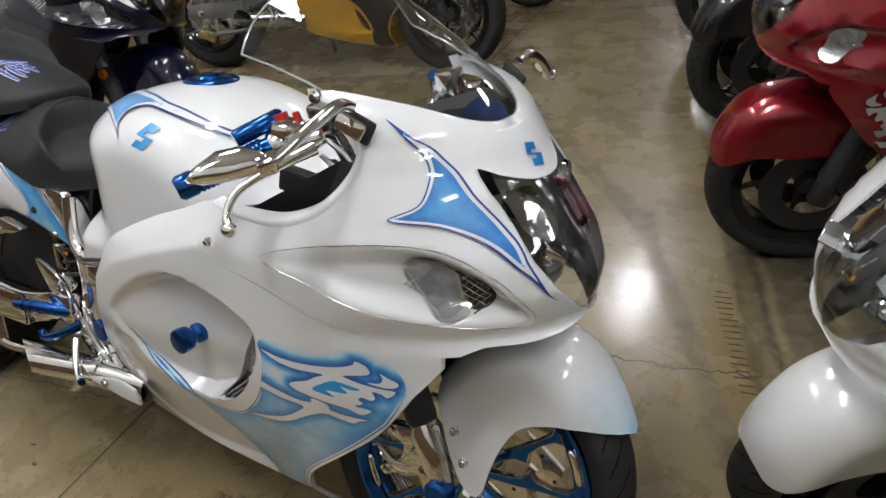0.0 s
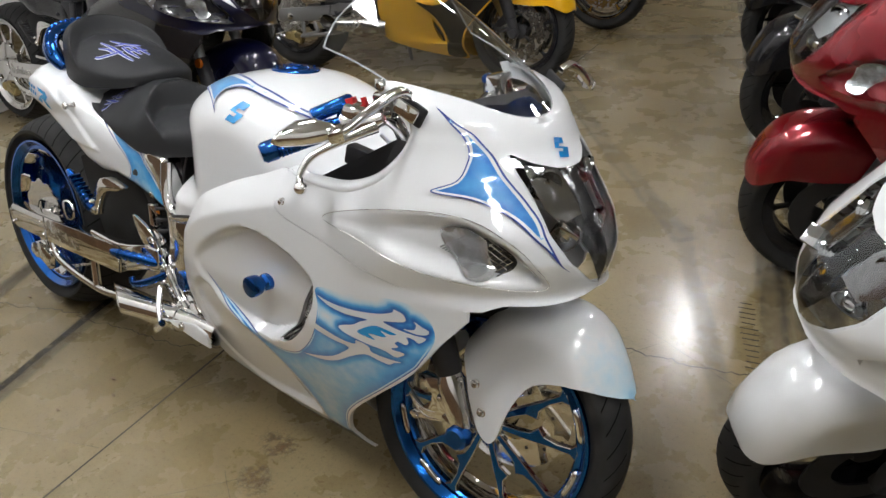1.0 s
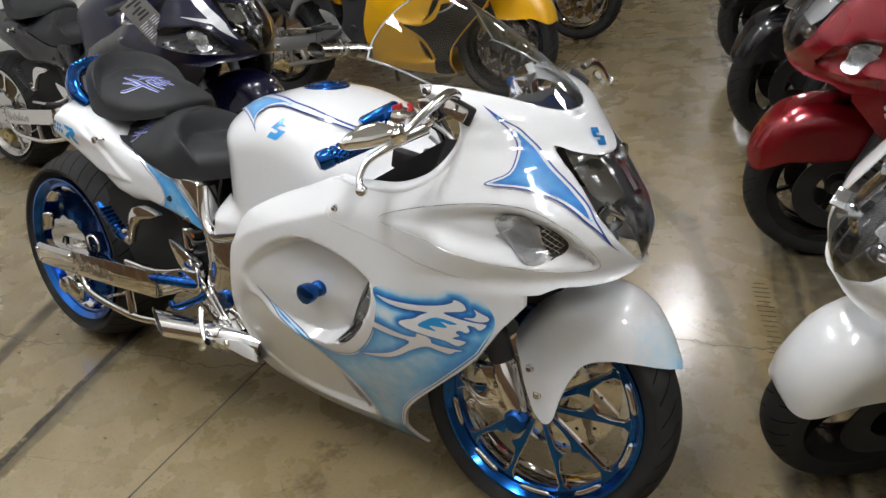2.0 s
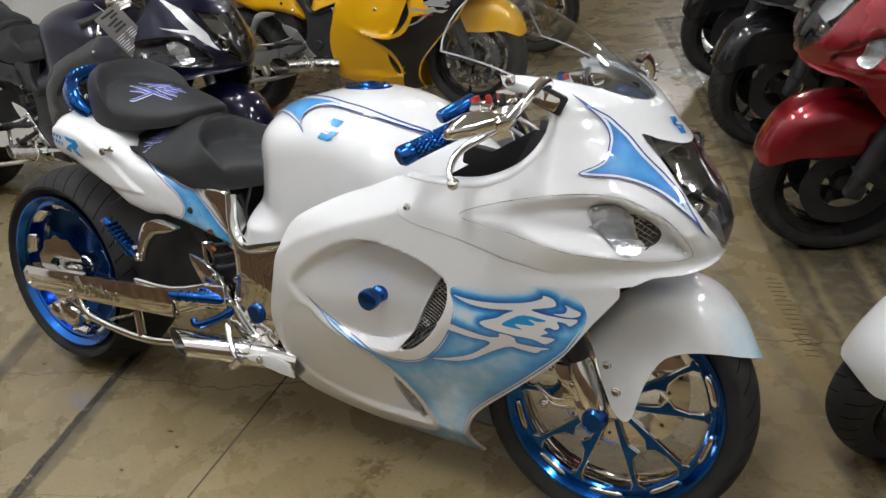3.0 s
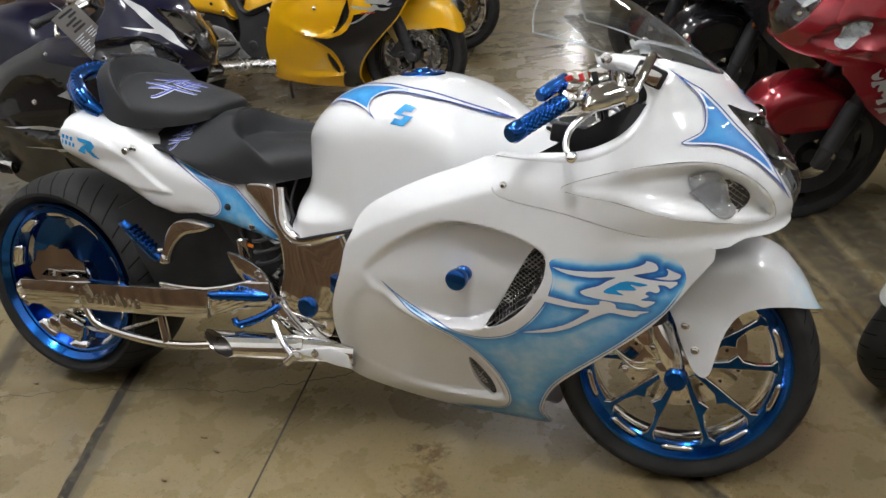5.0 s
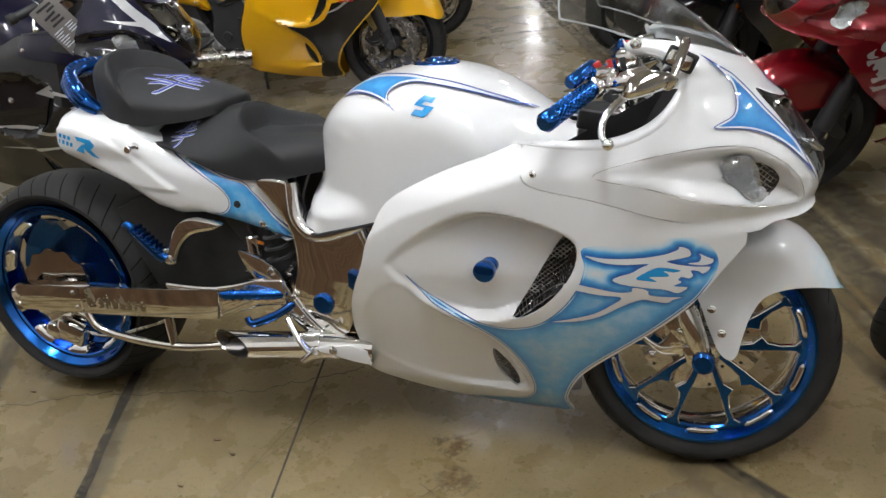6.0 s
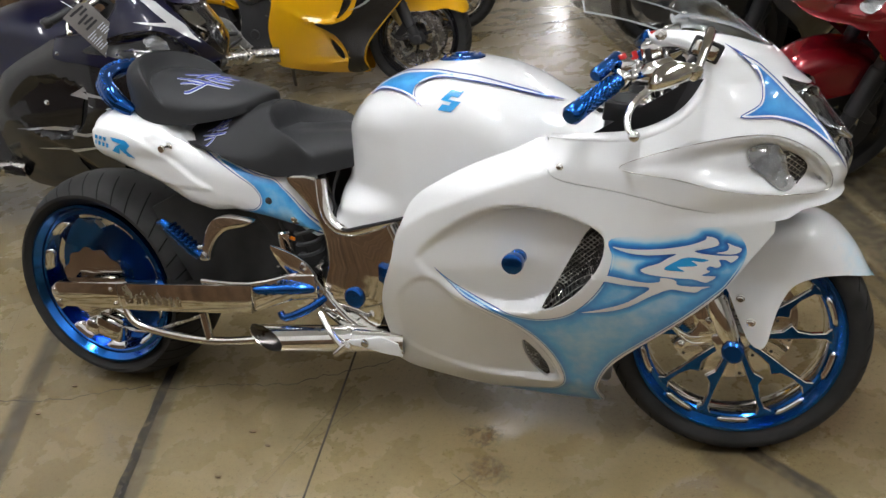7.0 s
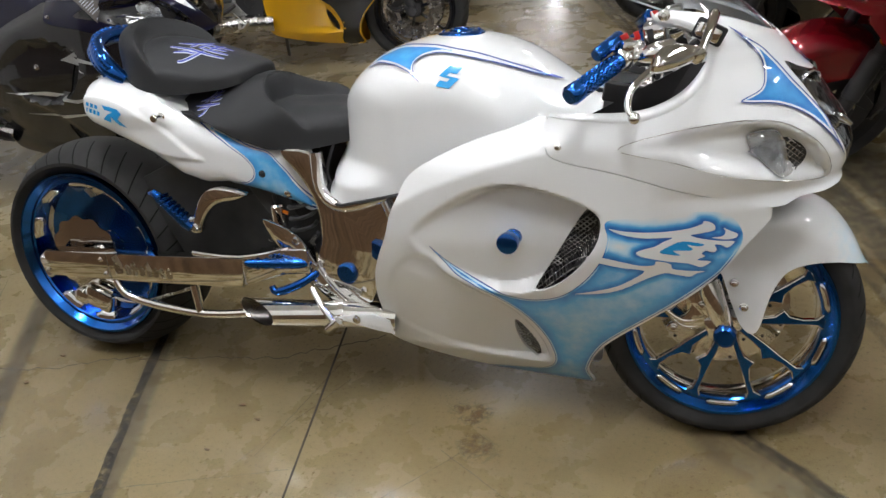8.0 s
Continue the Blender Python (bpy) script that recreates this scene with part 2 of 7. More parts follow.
DOOR_PAINT = surface("white_door_paint", (0.68, 0.68, 0.67), 0.4, vary=0.03, scale=4, grain=150, bump=0.05)
WOOD = wood("brown_wood_panelling")
CEIL = surface("ceiling_board", (0.68, 0.68, 0.66), 0.8, vary=0.06, scale=2, grain=90, bump=0.1)
CARD = surface("grey_price_card", (0.14, 0.13, 0.122), 0.5, vary=0.08, bump=0)
LAMP = glow("lamp_diffuser", (0.972, 0.975, 0.995), PANEL_POWER)
SCUFF = see_stain("tyre_scuff", (0.020, 0.018, 0.016), 0.88, 22.0, 0.60, 0.20, 0.56)
FAINT = see_stain("faint_scuff", (0.05, 0.046, 0.04), 0.60, 12.0, 0.55, 0.24, 0.66)
SEAM = see_stain("seam_filler", (0.014, 0.010, 0.007), 0.97, 40.0, 0.95, 0.2, 0.4)
SMEAR = see_stain("rubber_smear", (0.014, 0.013, 0.012), 0.92, 26.0, 0.8, 0.40, 0.52)
GREY_MARK = see_stain("grey_rubber_mark", (0.060, 0.054, 0.047), 0.72, 9.0, 0.7, 0.10, 0.50)
RUST = see_stain("rust_stain", (0.11, 0.058, 0.020), 0.78, 36.0, 0.6, 0.42, 0.58)


# ---- mesh helpers ----
def finish(bm, name, materials, parent=None, label="", smooth=True, auto=40):
    """Links a bmesh as one mesh object."""
    me = bpy.data.meshes.new(name)
    bm.to_mesh(me)
    bm.free()
    for m in materials if isinstance(materials, (list, tuple)) else [materials]:
        me.materials.append(m)
    if smooth:
        me.polygons.foreach_set("use_smooth", [True] * len(me.polygons))
        me.set_sharp_from_angle(angle=radians(auto))
    ob = new(name, me)
    ob.parent = parent
    return tagged(ob, label)


def part(name, bm, material, parent, label="", smooth=True, auto=40):
    return finish(bm, name, material, parent, label, smooth, auto)


def share(name, me, parent, m=None):
    """One more object on a shared mesh."""
    ob = new(name, me)
    ob.parent = parent
    if m is not None:
        ob.matrix_basis = m
    return ob


def thing(name, m, label, category, group="", kind=""):
    ob = new(name)
    ob.empty_display_size = 0.05
    ob.matrix_basis = m
    return tagged(ob, label, category, group, kind)


def box(sx, sy, sz, at=(0, 0, 0), turn=(0, 0, 0), bevel=0.0, seg=2):
    bm = bmesh.new()
    bmesh.ops.create_cube(bm, size=1)
    bmesh.ops.scale(bm, vec=(sx, sy, sz), verts=bm.verts)
    if bevel:
        bmesh.ops.bevel(bm, geom=bm.edges[:], offset=bevel, segments=seg, affect="EDGES", profile=0.5)
    bmesh.ops.transform(bm, matrix=pose(*at, *turn), verts=bm.verts)
    return bm


def merge(*bms):
    """Joins the pieces of one part."""
    out = bms[0]
    for b in bms[1:]:
        tmp = bpy.data.meshes.new("join")
        b.to_mesh(tmp)
        b.free()
        out.from_mesh(tmp)
        bpy.data.meshes.remove(tmp)
    return out


def lathe(profile, seg=48, at=(0, 0, 0), axis="y", closed=False, start=0.0):
    """Turns a profile of (radius, along) round an axis."""
    bm = bmesh.new()
    rings = []
    for k in range(seg):
        a = start + 2 * math.pi * k / seg
        c, s = math.cos(a), math.sin(a)
        ring = []
        for r, h in profile:
            v = {"y": (r * c, h, r * s), "z": (r * c, r * s, h), "x": (h, r * c, r * s)}[axis]
            ring.append(bm.verts.new(Vector((v[0] + at[0], v[1] + at[1], v[2] + at[2]))))
        rings.append(ring)
    n = len(profile)
    for k in range(seg):
        p, q = rings[k], rings[(k + 1) % seg]
        for i in range(n if closed else n - 1):
            j = (i + 1) % n
            bm.faces.new((p[i], p[j], q[j], q[i]))
    bmesh.ops.remove_doubles(bm, verts=bm.verts, dist=1e-5)
    bmesh.ops.recalc_face_normals(bm, faces=bm.faces)
    return bm


def smooth_line(pts, n=6, closed=False):
    """A Catmull-Rom line through the points."""
    p = [np.array(q, float) for q in pts]
    out = []
    m = len(p)
    for i in range(m if closed else m - 1):
        a = p[(i - 1) % m] if closed or i else p[i]
        b, c = p[i], p[(i + 1) % m]
        d = p[(i + 2) % m] if closed or i + 2 < m else c
        for k in range(n):
            t = k / n
            out.append(0.5 * (2 * b + (c - a) * t + (2 * a - 5 * b + 4 * c - d) * t * t + (3 * b - a - 3 * c + d) * t**3))
    if not closed:
        out.append(p[-1])
    return out


def tube(pts, radius, sides=12, smooth=5, caps=True):
    """A round bar along a line; radius may be a list, one for each point."""
    radii = radius if isinstance(radius, (list, tuple)) else [radius] * len(pts)
    line = smooth_line([(*q, r) for q, r in zip(pts, radii)], smooth) if smooth > 1 and len(pts) > 2 else [np.array((*q, r), float) for q, r in zip(pts, radii)]
    bm = bmesh.new()
    rings, up = [], Vector((0.12, 0.31, 0.94)).normalized()
    for i, q in enumerate(line):
        a, b = line[max(i - 1, 0)], line[min(i + 1, len(line) - 1)]
        d = Vector((b[:3] - a[:3]).tolist()).normalized()
        side = d.cross(up).normalized()
        up = side.cross(d).normalized()
        rings.append([bm.verts.new(Vector(q[:3].tolist()) + float(q[3]) * (math.cos(w) * side + math.sin(w) * up)) for w in (2 * math.pi * k / sides for k in range(sides))])
    for p, q in zip(rings, rings[1:]):
        for k in range(sides):
            bm.faces.new((p[k], p[(k + 1) % sides], q[(k + 1) % sides], q[k]))
    if caps:
        bm.faces.new(rings[0][::-1])
        bm.faces.new(rings[-1])
    bmesh.ops.recalc_face_normals(bm, faces=bm.faces)
    return bm


def seg_dist(p, line, closed=True):
    """Distances of points (n, 2) to a line."""
    a = np.asarray(line, float)
    b = np.roll(a, -1, 0) if closed else a[1:]
    a = a if closed else a[:-1]
    best = np.full(len(p), 9.0)
    for u, v in zip(a, b):
        w = v - u
        k = np.clip(((p - u) @ w) / max(w @ w, 1e-12), 0, 1)
        best = np.minimum(best, np.hypot(*(p - u - k[:, None] * w).T))
    return best


def inside(p, poly):
    a = np.asarray(poly, float)
    b = np.roll(a, -1, 0)
    x, y = p[:, 0], p[:, 1]
    hit = np.zeros(len(p), bool)
    for u, v in zip(a, b):
        if u[1] == v[1]:
            continue
        cross = (u[1] > y) != (v[1] > y)
        hit ^= cross & (x < (v[0] - u[0]) * (y - u[1]) / (v[1] - u[1]) + u[0])
    return hit


def resample(poly, step):
    a = np.asarray(poly, float)
    out = []
    for u, v in zip(a, np.roll(a, -1, 0)):
        n = max(1, int(math.ceil(np.hypot(*(v - u)) / step)))
        out += [u + (v - u) * k / n for k in range(n)]
    return np.array(out)


def fill(poly, step, holes=(), rings=()):
    """Triangles that fill an outline evenly, finer near its edge: points (n, 2), triangles."""
    from mathutils import geometry
    edge = resample(poly, step)
    loops = [edge] + [resample(h, step) for h in holes]
    lo, hi = edge.min(0), edge.max(0)
    gx, gz = np.meshgrid(np.arange(lo[0], hi[0], step), np.arange(lo[1], hi[1], step * 0.87))
    gx[1::2] += step / 2
    g = np.c_[gx.ravel(), gz.ravel()]
    near = max([step * 0.6, *[r + step * 0.35 for r in rings]])
    g = g[inside(g, edge)]
    g = g[seg_dist(g, edge) > near]
    for h in loops[1:]:
        g = g[seg_dist(g, h) > step * 0.6]
    area = 0.5 * np.sum(edge[:, 0] * np.roll(edge[:, 1], -1) - np.roll(edge[:, 0], -1) * edge[:, 1])
    d = np.roll(edge, -1, 0) - np.roll(edge, 1, 0)
    nrm = np.c_[-d[:, 1], d[:, 0]] / np.maximum(np.hypot(*d.T), 1e-9)[:, None] * np.sign(area)
    extra = []
    for r in rings:
        q = edge + nrm * r
        q = q[inside(q, edge)]
        q = q[seg_dist(q, edge) > r * 0.9]
        extra.append(q)
    pts = np.concatenate([*loops, g, *extra])
    edges, n = [], 0
    for lp in loops:
        edges += [(n + k, n + (k + 1) % len(lp)) for k in range(len(lp))]
        n += len(lp)
    v, _, f, *_ = geometry.delaunay_2d_cdt([Vector(q) for q in pts], edges, [], 0, 1e-6)
    v = np.array([(q.x, q.y) for q in v])
    f = np.array([t for t in f if len(t) == 3])
    c = v[f].mean(1)
    keep = inside(c, edge)
    for h in loops[1:]:
        keep &= ~inside(c, h)
    return v, f[keep]


def sheet(poly, depth, step=0.014, holes=(), rings=(), thick=0.006, sides=(-1,), keep=None, lift=0.0, tone=None):
    """A panel over an outline in x and z that stands depth(x, z) out from the middle plane, on one side or both, with folded edges."""
    v, f = fill(poly, step, holes, rings)
    y = depth(v[:, 0], v[:, 1])
    if len(sides) > 1:
        rimmed = seg_dist(v, np.asarray(poly, float)) < 1e-5
        y = np.where(rimmed & (y < 0.03), 0.0, y)
    v0 = v
    if lift:
        e = 0.002
        fx = np.clip((depth(v[:, 0] + e, v[:, 1]) - depth(v[:, 0] - e, v[:, 1])) / (2 * e), -12, 12)
        fz = np.clip((depth(v[:, 0], v[:, 1] + e) - depth(v[:, 0], v[:, 1] - e)) / (2 * e), -12, 12)
        norm = lift / np.sqrt(1 + fx**2 + fz**2)
        y = y + norm
        v = np.c_[v[:, 0] - fx * norm, v[:, 1] - fz * norm]
    bm = bmesh.new()
    layer = bm.verts.layers.float.new("tone") if tone is not None else None
    tones = tone(v0[:, 0], v0[:, 1]) if tone is not None else None
    for s in sides:
        vs = [bm.verts.new((a, s * b, c)) for a, b, c in zip(v[:, 0], y, v[:, 1])]
        if layer is not None:
            for w, k in zip(vs, tones):
                w[layer] = float(k)
        for t in f:
            if keep is not None and not keep(v[t, 0].mean(), y[t].mean(), v[t, 1].mean()):
                continue
            bm.faces.new([vs[k] for k in (t if s < 0 else t[::-1])])
    bmesh.ops.delete(bm, geom=[w for w in bm.verts if not w.link_faces], context="VERTS")
    if len(sides) > 1:
        mid = [w for w in bm.verts if abs(w.co.y) < 0.0008]
        bmesh.ops.remove_doubles(bm, verts=mid, dist=0.0004)
        bmesh.ops.holes_fill(bm, edges=[e for e in bm.edges if e.is_boundary], sides=7)
        bmesh.ops.triangulate(bm, faces=[q for q in bm.faces if len(q.verts) > 3])
        bmesh.ops.recalc_face_normals(bm, faces=bm.faces)
    bm.normal_update()
    if thick:
        rim = [e for e in bm.edges if e.is_boundary]
        got = bmesh.ops.extrude_edge_only(bm, edges=rim)["geom"]
        for w in got:
            if isinstance(w, bmesh.types.BMVert):
                w.co.y -= math.copysign(min(thick, abs(w.co.y)), w.co.y)
    bm.normal_update()
    return bm


def puff(poly, width, radius, power=2.2, top=None, floor=0.0):
    """Depth of a rounded body: nothing at its outline (or at the line top), width(x, z) further in."""
    line = np.array(top if top is not None else poly)

    def depth(x, z):
        d = seg_dist(np.c_[x, z], line, top is None)
        k = 1 - np.clip(d / radius, 0, 1)
        w = width(x, z) if callable(width) else width
        return floor + (w - floor) * (1 - k**power) ** (1 / power)
    return depth


def pad(plan, low, high, power=4.5, around=120, rings=36):
    """A cushion over a plan outline (half of it, y >= 0): low(x) and high(x, y) give its underside and top. Mesh and height function."""
    full = plan + [(x, -y) for x, y in plan[-2:0:-1]]
    ring = resample(smooth_line(full, 6, True), 0.004)
    c = np.array((0.5 * (ring[:, 0].min() + ring[:, 0].max()), 0.0))
    ang = np.arctan2(ring[:, 1], ring[:, 0] - c[0])
    rad = np.hypot(ring[:, 0] - c[0], ring[:, 1])
    o = np.argsort(ang)
    ang, rad = ang[o], rad[o]

    def height(x, y):
        rho = np.hypot(x - c[0], y) / np.interp(np.arctan2(y, x - c[0]), ang, rad, period=2 * math.pi)
        return low(x) + (high(x, y) - low(x)) * (1 - min(rho, 1.0) ** power) ** (1 / power)

    bm = bmesh.new()
    rows = []
    for i in range(1, rings + 1):
        th = 0.5 * math.pi * i / rings
        rho, rise = math.sin(th) ** (2 / power), max(0.0, math.cos(th)) ** (2 / power)
        row = []
        for k in range(around):
            a = 2 * math.pi * k / around - math.pi
            r = float(np.interp(a, ang, rad, period=2 * math.pi)) * rho
            x, y = c[0] + r * math.cos(a), r * math.sin(a)
            row.append(bm.verts.new((x, y, low(x) + (high(x, y) - low(x)) * rise)))
        rows.append(row)
    for p, q in zip(rows, rows[1:]):
        for k in range(around):
            bm.faces.new((p[k], q[k], q[(k + 1) % around], p[(k + 1) % around]))
    bm.faces.new(rows[0])
    bm.faces.new(rows[-1][::-1])
    bmesh.ops.triangulate(bm, faces=[q for q in bm.faces if len(q.verts) > 4])
    bmesh.ops.recalc_face_normals(bm, faces=bm.faces)
    return bm, height


def slab(poly, y0, y1, step=0.02, bevel=0.0, smooth=0):
    """A plate: an outline in x and z, between two depths."""
    pts = smooth_line(poly, smooth, True) if smooth else poly
    bm = bmesh.new()
    vs = [bm.verts.new((q[0], y0, q[1])) for q in pts]
    face = bm.faces.new(vs)
    got = bmesh.ops.extrude_face_region(bm, geom=[face])["geom"]
    for w in got:
        if isinstance(w, bmesh.types.BMVert):
            w.co.y = y1
    bmesh.ops.recalc_face_normals(bm, faces=bm.faces)
    if bevel:
        bmesh.ops.bevel(bm, geom=[e for e in bm.edges if abs(e.verts[0].co.y - e.verts[1].co.y) < 1e-6], offset=bevel, segments=2, affect="EDGES", profile=0.5)
    bmesh.ops.triangulate(bm, faces=[q for q in bm.faces if len(q.verts) > 4])
    return bm


def patch(pts, z=0.0):
    """A flat sheet on the floor, strongest in its middle."""
    bm = bmesh.new()
    layer = bm.verts.layers.float.new("body")
    cx, cy = (sum(q[k] for q in pts) / len(pts) for k in (0, 1))
    loops = [[bm.verts.new((cx + (x - cx) * k, cy + (y - cy) * k, z)) for x, y in pts] for k in (1.0, 0.72, 0.35)]
    for k, lp in zip((0.0, 0.8, 1.0), loops):
        for v in lp:
            v[layer] = k
    for a, b in zip(loops, loops[1:]):
        for i in range(len(pts)):
            j = (i + 1) % len(pts)
            bm.faces.new((a[i], a[j], b[j], b[i]))
    bm.faces.new(loops[-1])
    bm.normal_update()
    for f in bm.faces:
        if f.normal.z < 0:
            f.normal_flip()
    return bm


# ---- the motorcycle: x ahead, y to its left, z up, standing on its tyres ----
FRONT, REAR = (0.737, 0.2905), (-1.035, 0.320)
NOSE_Z = (0.648, 0.68, 0.715, 0.765, 0.80, 0.835, 0.858, 0.89, 0.914, 0.942, 0.972, 0.99, 1.004, 1.012)
NOSE_X = (0.957, 0.968, 0.974, 0.955, 0.930, 0.905, 0.886, 0.850, 0.831, 0.801, 0.742, 0.684, 0.634, 0.590)
PARTING = [(0.815, 0.620), (0.685, 0.655), (0.526, 0.700), (0.413, 0.724), (0.379, 0.749)]
UPPER = [(0.957, 0.642), (0.959, 0.668), (0.956, 0.690), (0.947, 0.716), (0.922, 0.757), (0.892, 0.800), (0.858, 0.845), (0.820, 0.890), (0.845, 0.878), (0.866, 0.868), (0.884, 0.861)]
UPPER += [(x, z) for z, x in zip(NOSE_Z[7:], NOSE_X[7:])]
COCKPIT = [(0.574, 1.002), (0.590, 0.986), (0.632, 0.980), (0.668, 0.962), (0.690, 0.926), (0.682, 0.886), (0.655, 0.850), (0.612, 0.822), (0.549, 0.804), (0.451, 0.806), (0.378, 0.808)]
UPPER += COCKPIT
UPPER += [(x + 0.0008, z + 0.0010) for x, z in PARTING[::-1]] + [(0.866, 0.634), (0.915, 0.634)]
SIDE = [(x, z - 0.0008) for x, z in PARTING] + [(0.372, 0.806), (0.287, 0.780), (0.195, 0.750), (0.094, 0.705), (0.047, 0.668), (0.022, 0.623), (-0.002, 0.580), (-0.024, 0.523), (-0.055, 0.470), (-0.086, 0.403), (-0.104, 0.329), (-0.108, 0.250)]
SIDE += [(-0.121, 0.205), (-0.091, 0.165), (-0.002, 0.135), (0.147, 0.100), (0.277, 0.080), (0.379, 0.072), (0.430, 0.076), (0.424, 0.144), (0.457, 0.225), (0.514, 0.291), (0.622, 0.387), (0.704, 0.460), (0.768, 0.543)]
LAMP_EYE = [(0.958, 0.649), (0.959, 0.668), (0.956, 0.690), (0.947, 0.716), (0.922, 0.757), (0.892, 0.800), (0.858, 0.845), (0.820, 0.890), (0.845, 0.878), (0.866, 0.868), (0.886, 0.859)]
LAMP_EYE += [(x, z) for z, x in zip(NOSE_Z[5:0:-1], NOSE_X[5:0:-1])]
POD = [(0.524, 0.750), (0.620, 0.783), (0.728, 0.800), (0.810, 0.793), (0.874, 0.758), (0.913, 0.712), (0.919, 0.664), (0.850, 0.670), (0.740, 0.694), (0.638, 0.725)]
SIGNAL = [(0.757, 0.762), (0.778, 0.778), (0.811, 0.777), (0.825, 0.755), (0.834, 0.715), (0.846, 0.687), (0.820, 0.684), (0.780, 0.719)]
GRILLE = [(0.823, 0.756), (0.852, 0.746), (0.872, 0.720), (0.862, 0.694), (0.842, 0.696), (0.833, 0.722)]
DOME = [(0.050, 0.512), (0.090, 0.472), (0.150, 0.432), (0.226, 0.402), (0.290, 0.400), (0.335, 0.415), (0.385, 0.438), (0.435, 0.478), (0.478, 0.540), (0.490, 0.590), (0.480, 0.616), (0.440, 0.640), (0.371, 0.664), (0.285, 0.676), (0.206, 0.656), (0.105, 0.600), (0.045, 0.550)]
VENT = [(0.334, 0.418), (0.370, 0.480), (0.419, 0.563), (0.451, 0.607), (0.477, 0.612), (0.488, 0.591), (0.474, 0.539), (0.427, 0.473), (0.373, 0.428)]
VENT_LOW = [(0.262, 0.300), (0.284, 0.270), (0.304, 0.222), (0.306, 0.178), (0.290, 0.172), (0.268, 0.200), (0.256, 0.255)]
TEAR = [(0.085, 0.492), (0.130, 0.448), (0.190, 0.408), (0.250, 0.370), (0.290, 0.330), (0.320, 0.275), (0.338, 0.215), (0.330, 0.165), (0.250, 0.160), (0.100, 0.175), (-0.060, 0.240), (-0.075, 0.330), (-0.040, 0.420), (0.020, 0.480)]
FLAME_SIDE = [(0.092, 0.515), (0.131, 0.474), (0.179, 0.437), (0.240, 0.405), (0.300, 0.389), (0.350, 0.392), (0.400, 0.412), (0.450, 0.457), (0.487, 0.512), (0.502, 0.560), (0.501, 0.600), (0.579, 0.611), (0.676, 0.624), (0.735, 0.612), (0.762, 0.560), (0.730, 0.497), (0.700, 0.464), (0.620, 0.392), (0.512, 0.298), (0.456, 0.232)]
FLAME_SIDE += [(0.422, 0.148), (0.426, 0.082), (0.377, 0.078), (0.277, 0.086), (0.160, 0.104), (0.240, 0.118), (0.310, 0.130), (0.345, 0.170), (0.346, 0.225), (0.328, 0.285), (0.296, 0.338), (0.250, 0.378), (0.190, 0.416), (0.140, 0.450)]
STROKE_A = [(0.505, 0.585), (0.534, 0.581), (0.579, 0.580), (0.623, 0.583), (0.660, 0.589), (0.684, 0.598), (0.686, 0.604), (0.694, 0.603), (0.705, 0.597), (0.709, 0.586), (0.702, 0.581), (0.681, 0.577), (0.663, 0.573), (0.686, 0.565), (0.718, 0.559), (0.746, 0.556), (0.733, 0.543), (0.723, 0.549), (0.709, 0.551), (0.713, 0.540)]
STROKE_A += [(0.706, 0.534), (0.692, 0.538), (0.685, 0.532), (0.692, 0.526), (0.676, 0.518), (0.703, 0.514), (0.692, 0.504), (0.681, 0.501), (0.660, 0.510), (0.622, 0.515), (0.578, 0.523), (0.562, 0.529), (0.559, 0.535), (0.573, 0.542), (0.595, 0.549), (0.612, 0.560), (0.628, 0.569), (0.579, 0.567), (0.540, 0.571), (0.517, 0.578)]
STROKE_GAP = [(0.604, 0.536), (0.622, 0.550), (0.649, 0.561), (0.689, 0.553), (0.676, 0.549), (0.657, 0.553), (0.668, 0.543), (0.660, 0.540), (0.630, 0.540), (0.644, 0.530), (0.628, 0.531)]
STROKE_B = [(0.703, 0.567), (0.723, 0.569), (0.728, 0.579), (0.724, 0.587), (0.738, 0.579), (0.751, 0.572), (0.748, 0.564), (0.733, 0.561), (0.718, 0.563)]
STROKE_C = [(0.458, 0.514), (0.474, 0.521), (0.520, 0.513), (0.566, 0.504), (0.594, 0.506), (0.597, 0.515), (0.616, 0.513), (0.627, 0.507), (0.630, 0.497), (0.660, 0.492), (0.692, 0.490), (0.676, 0.485), (0.663, 0.477), (0.637, 0.482), (0.613, 0.486), (0.575, 0.469), (0.527, 0.440), (0.478, 0.424), (0.423, 0.417), (0.466, 0.429), (0.516, 0.447), (0.552, 0.470), (0.574, 0.491), (0.531, 0.496), (0.485, 0.504), (0.461, 0.507)]
FLAME_NOSE = [(0.713, 0.966), (0.735, 0.948), (0.756, 0.927), (0.773, 0.905), (0.781, 0.878), (0.777, 0.852), (0.744, 0.833), (0.808, 0.822), (0.866, 0.793), (0.918, 0.744), (0.947, 0.700), (0.908, 0.774), (0.876, 0.814), (0.835, 0.858), (0.780, 0.918), (0.745, 0.945)]
FLAME_TAIL = [(-0.619, 0.789), (-0.532, 0.748), (-0.451, 0.712), (-0.380, 0.690), (-0.325, 0.610), (-0.287, 0.536), (-0.378, 0.562), (-0.464, 0.584), (-0.554, 0.612), (-0.475, 0.616), (-0.443, 0.640), (-0.458, 0.678), (-0.520, 0.722)]
FLAME_TANK = [(-0.075, 0.899), (-0.055, 0.922), (0.000, 0.942), (0.084, 0.944), (0.143, 0.935), (0.206, 0.920), (0.285, 0.890), (0.366, 0.850), (0.318, 0.869), (0.258, 0.894), (0.195, 0.913), (0.122, 0.928), (0.082, 0.926), (0.063, 0.917), (0.060, 0.905), (0.067, 0.893), (0.082, 0.877), (0.055, 0.894), (0.025, 0.904), (-0.003, 0.909), (-0.045, 0.910)]
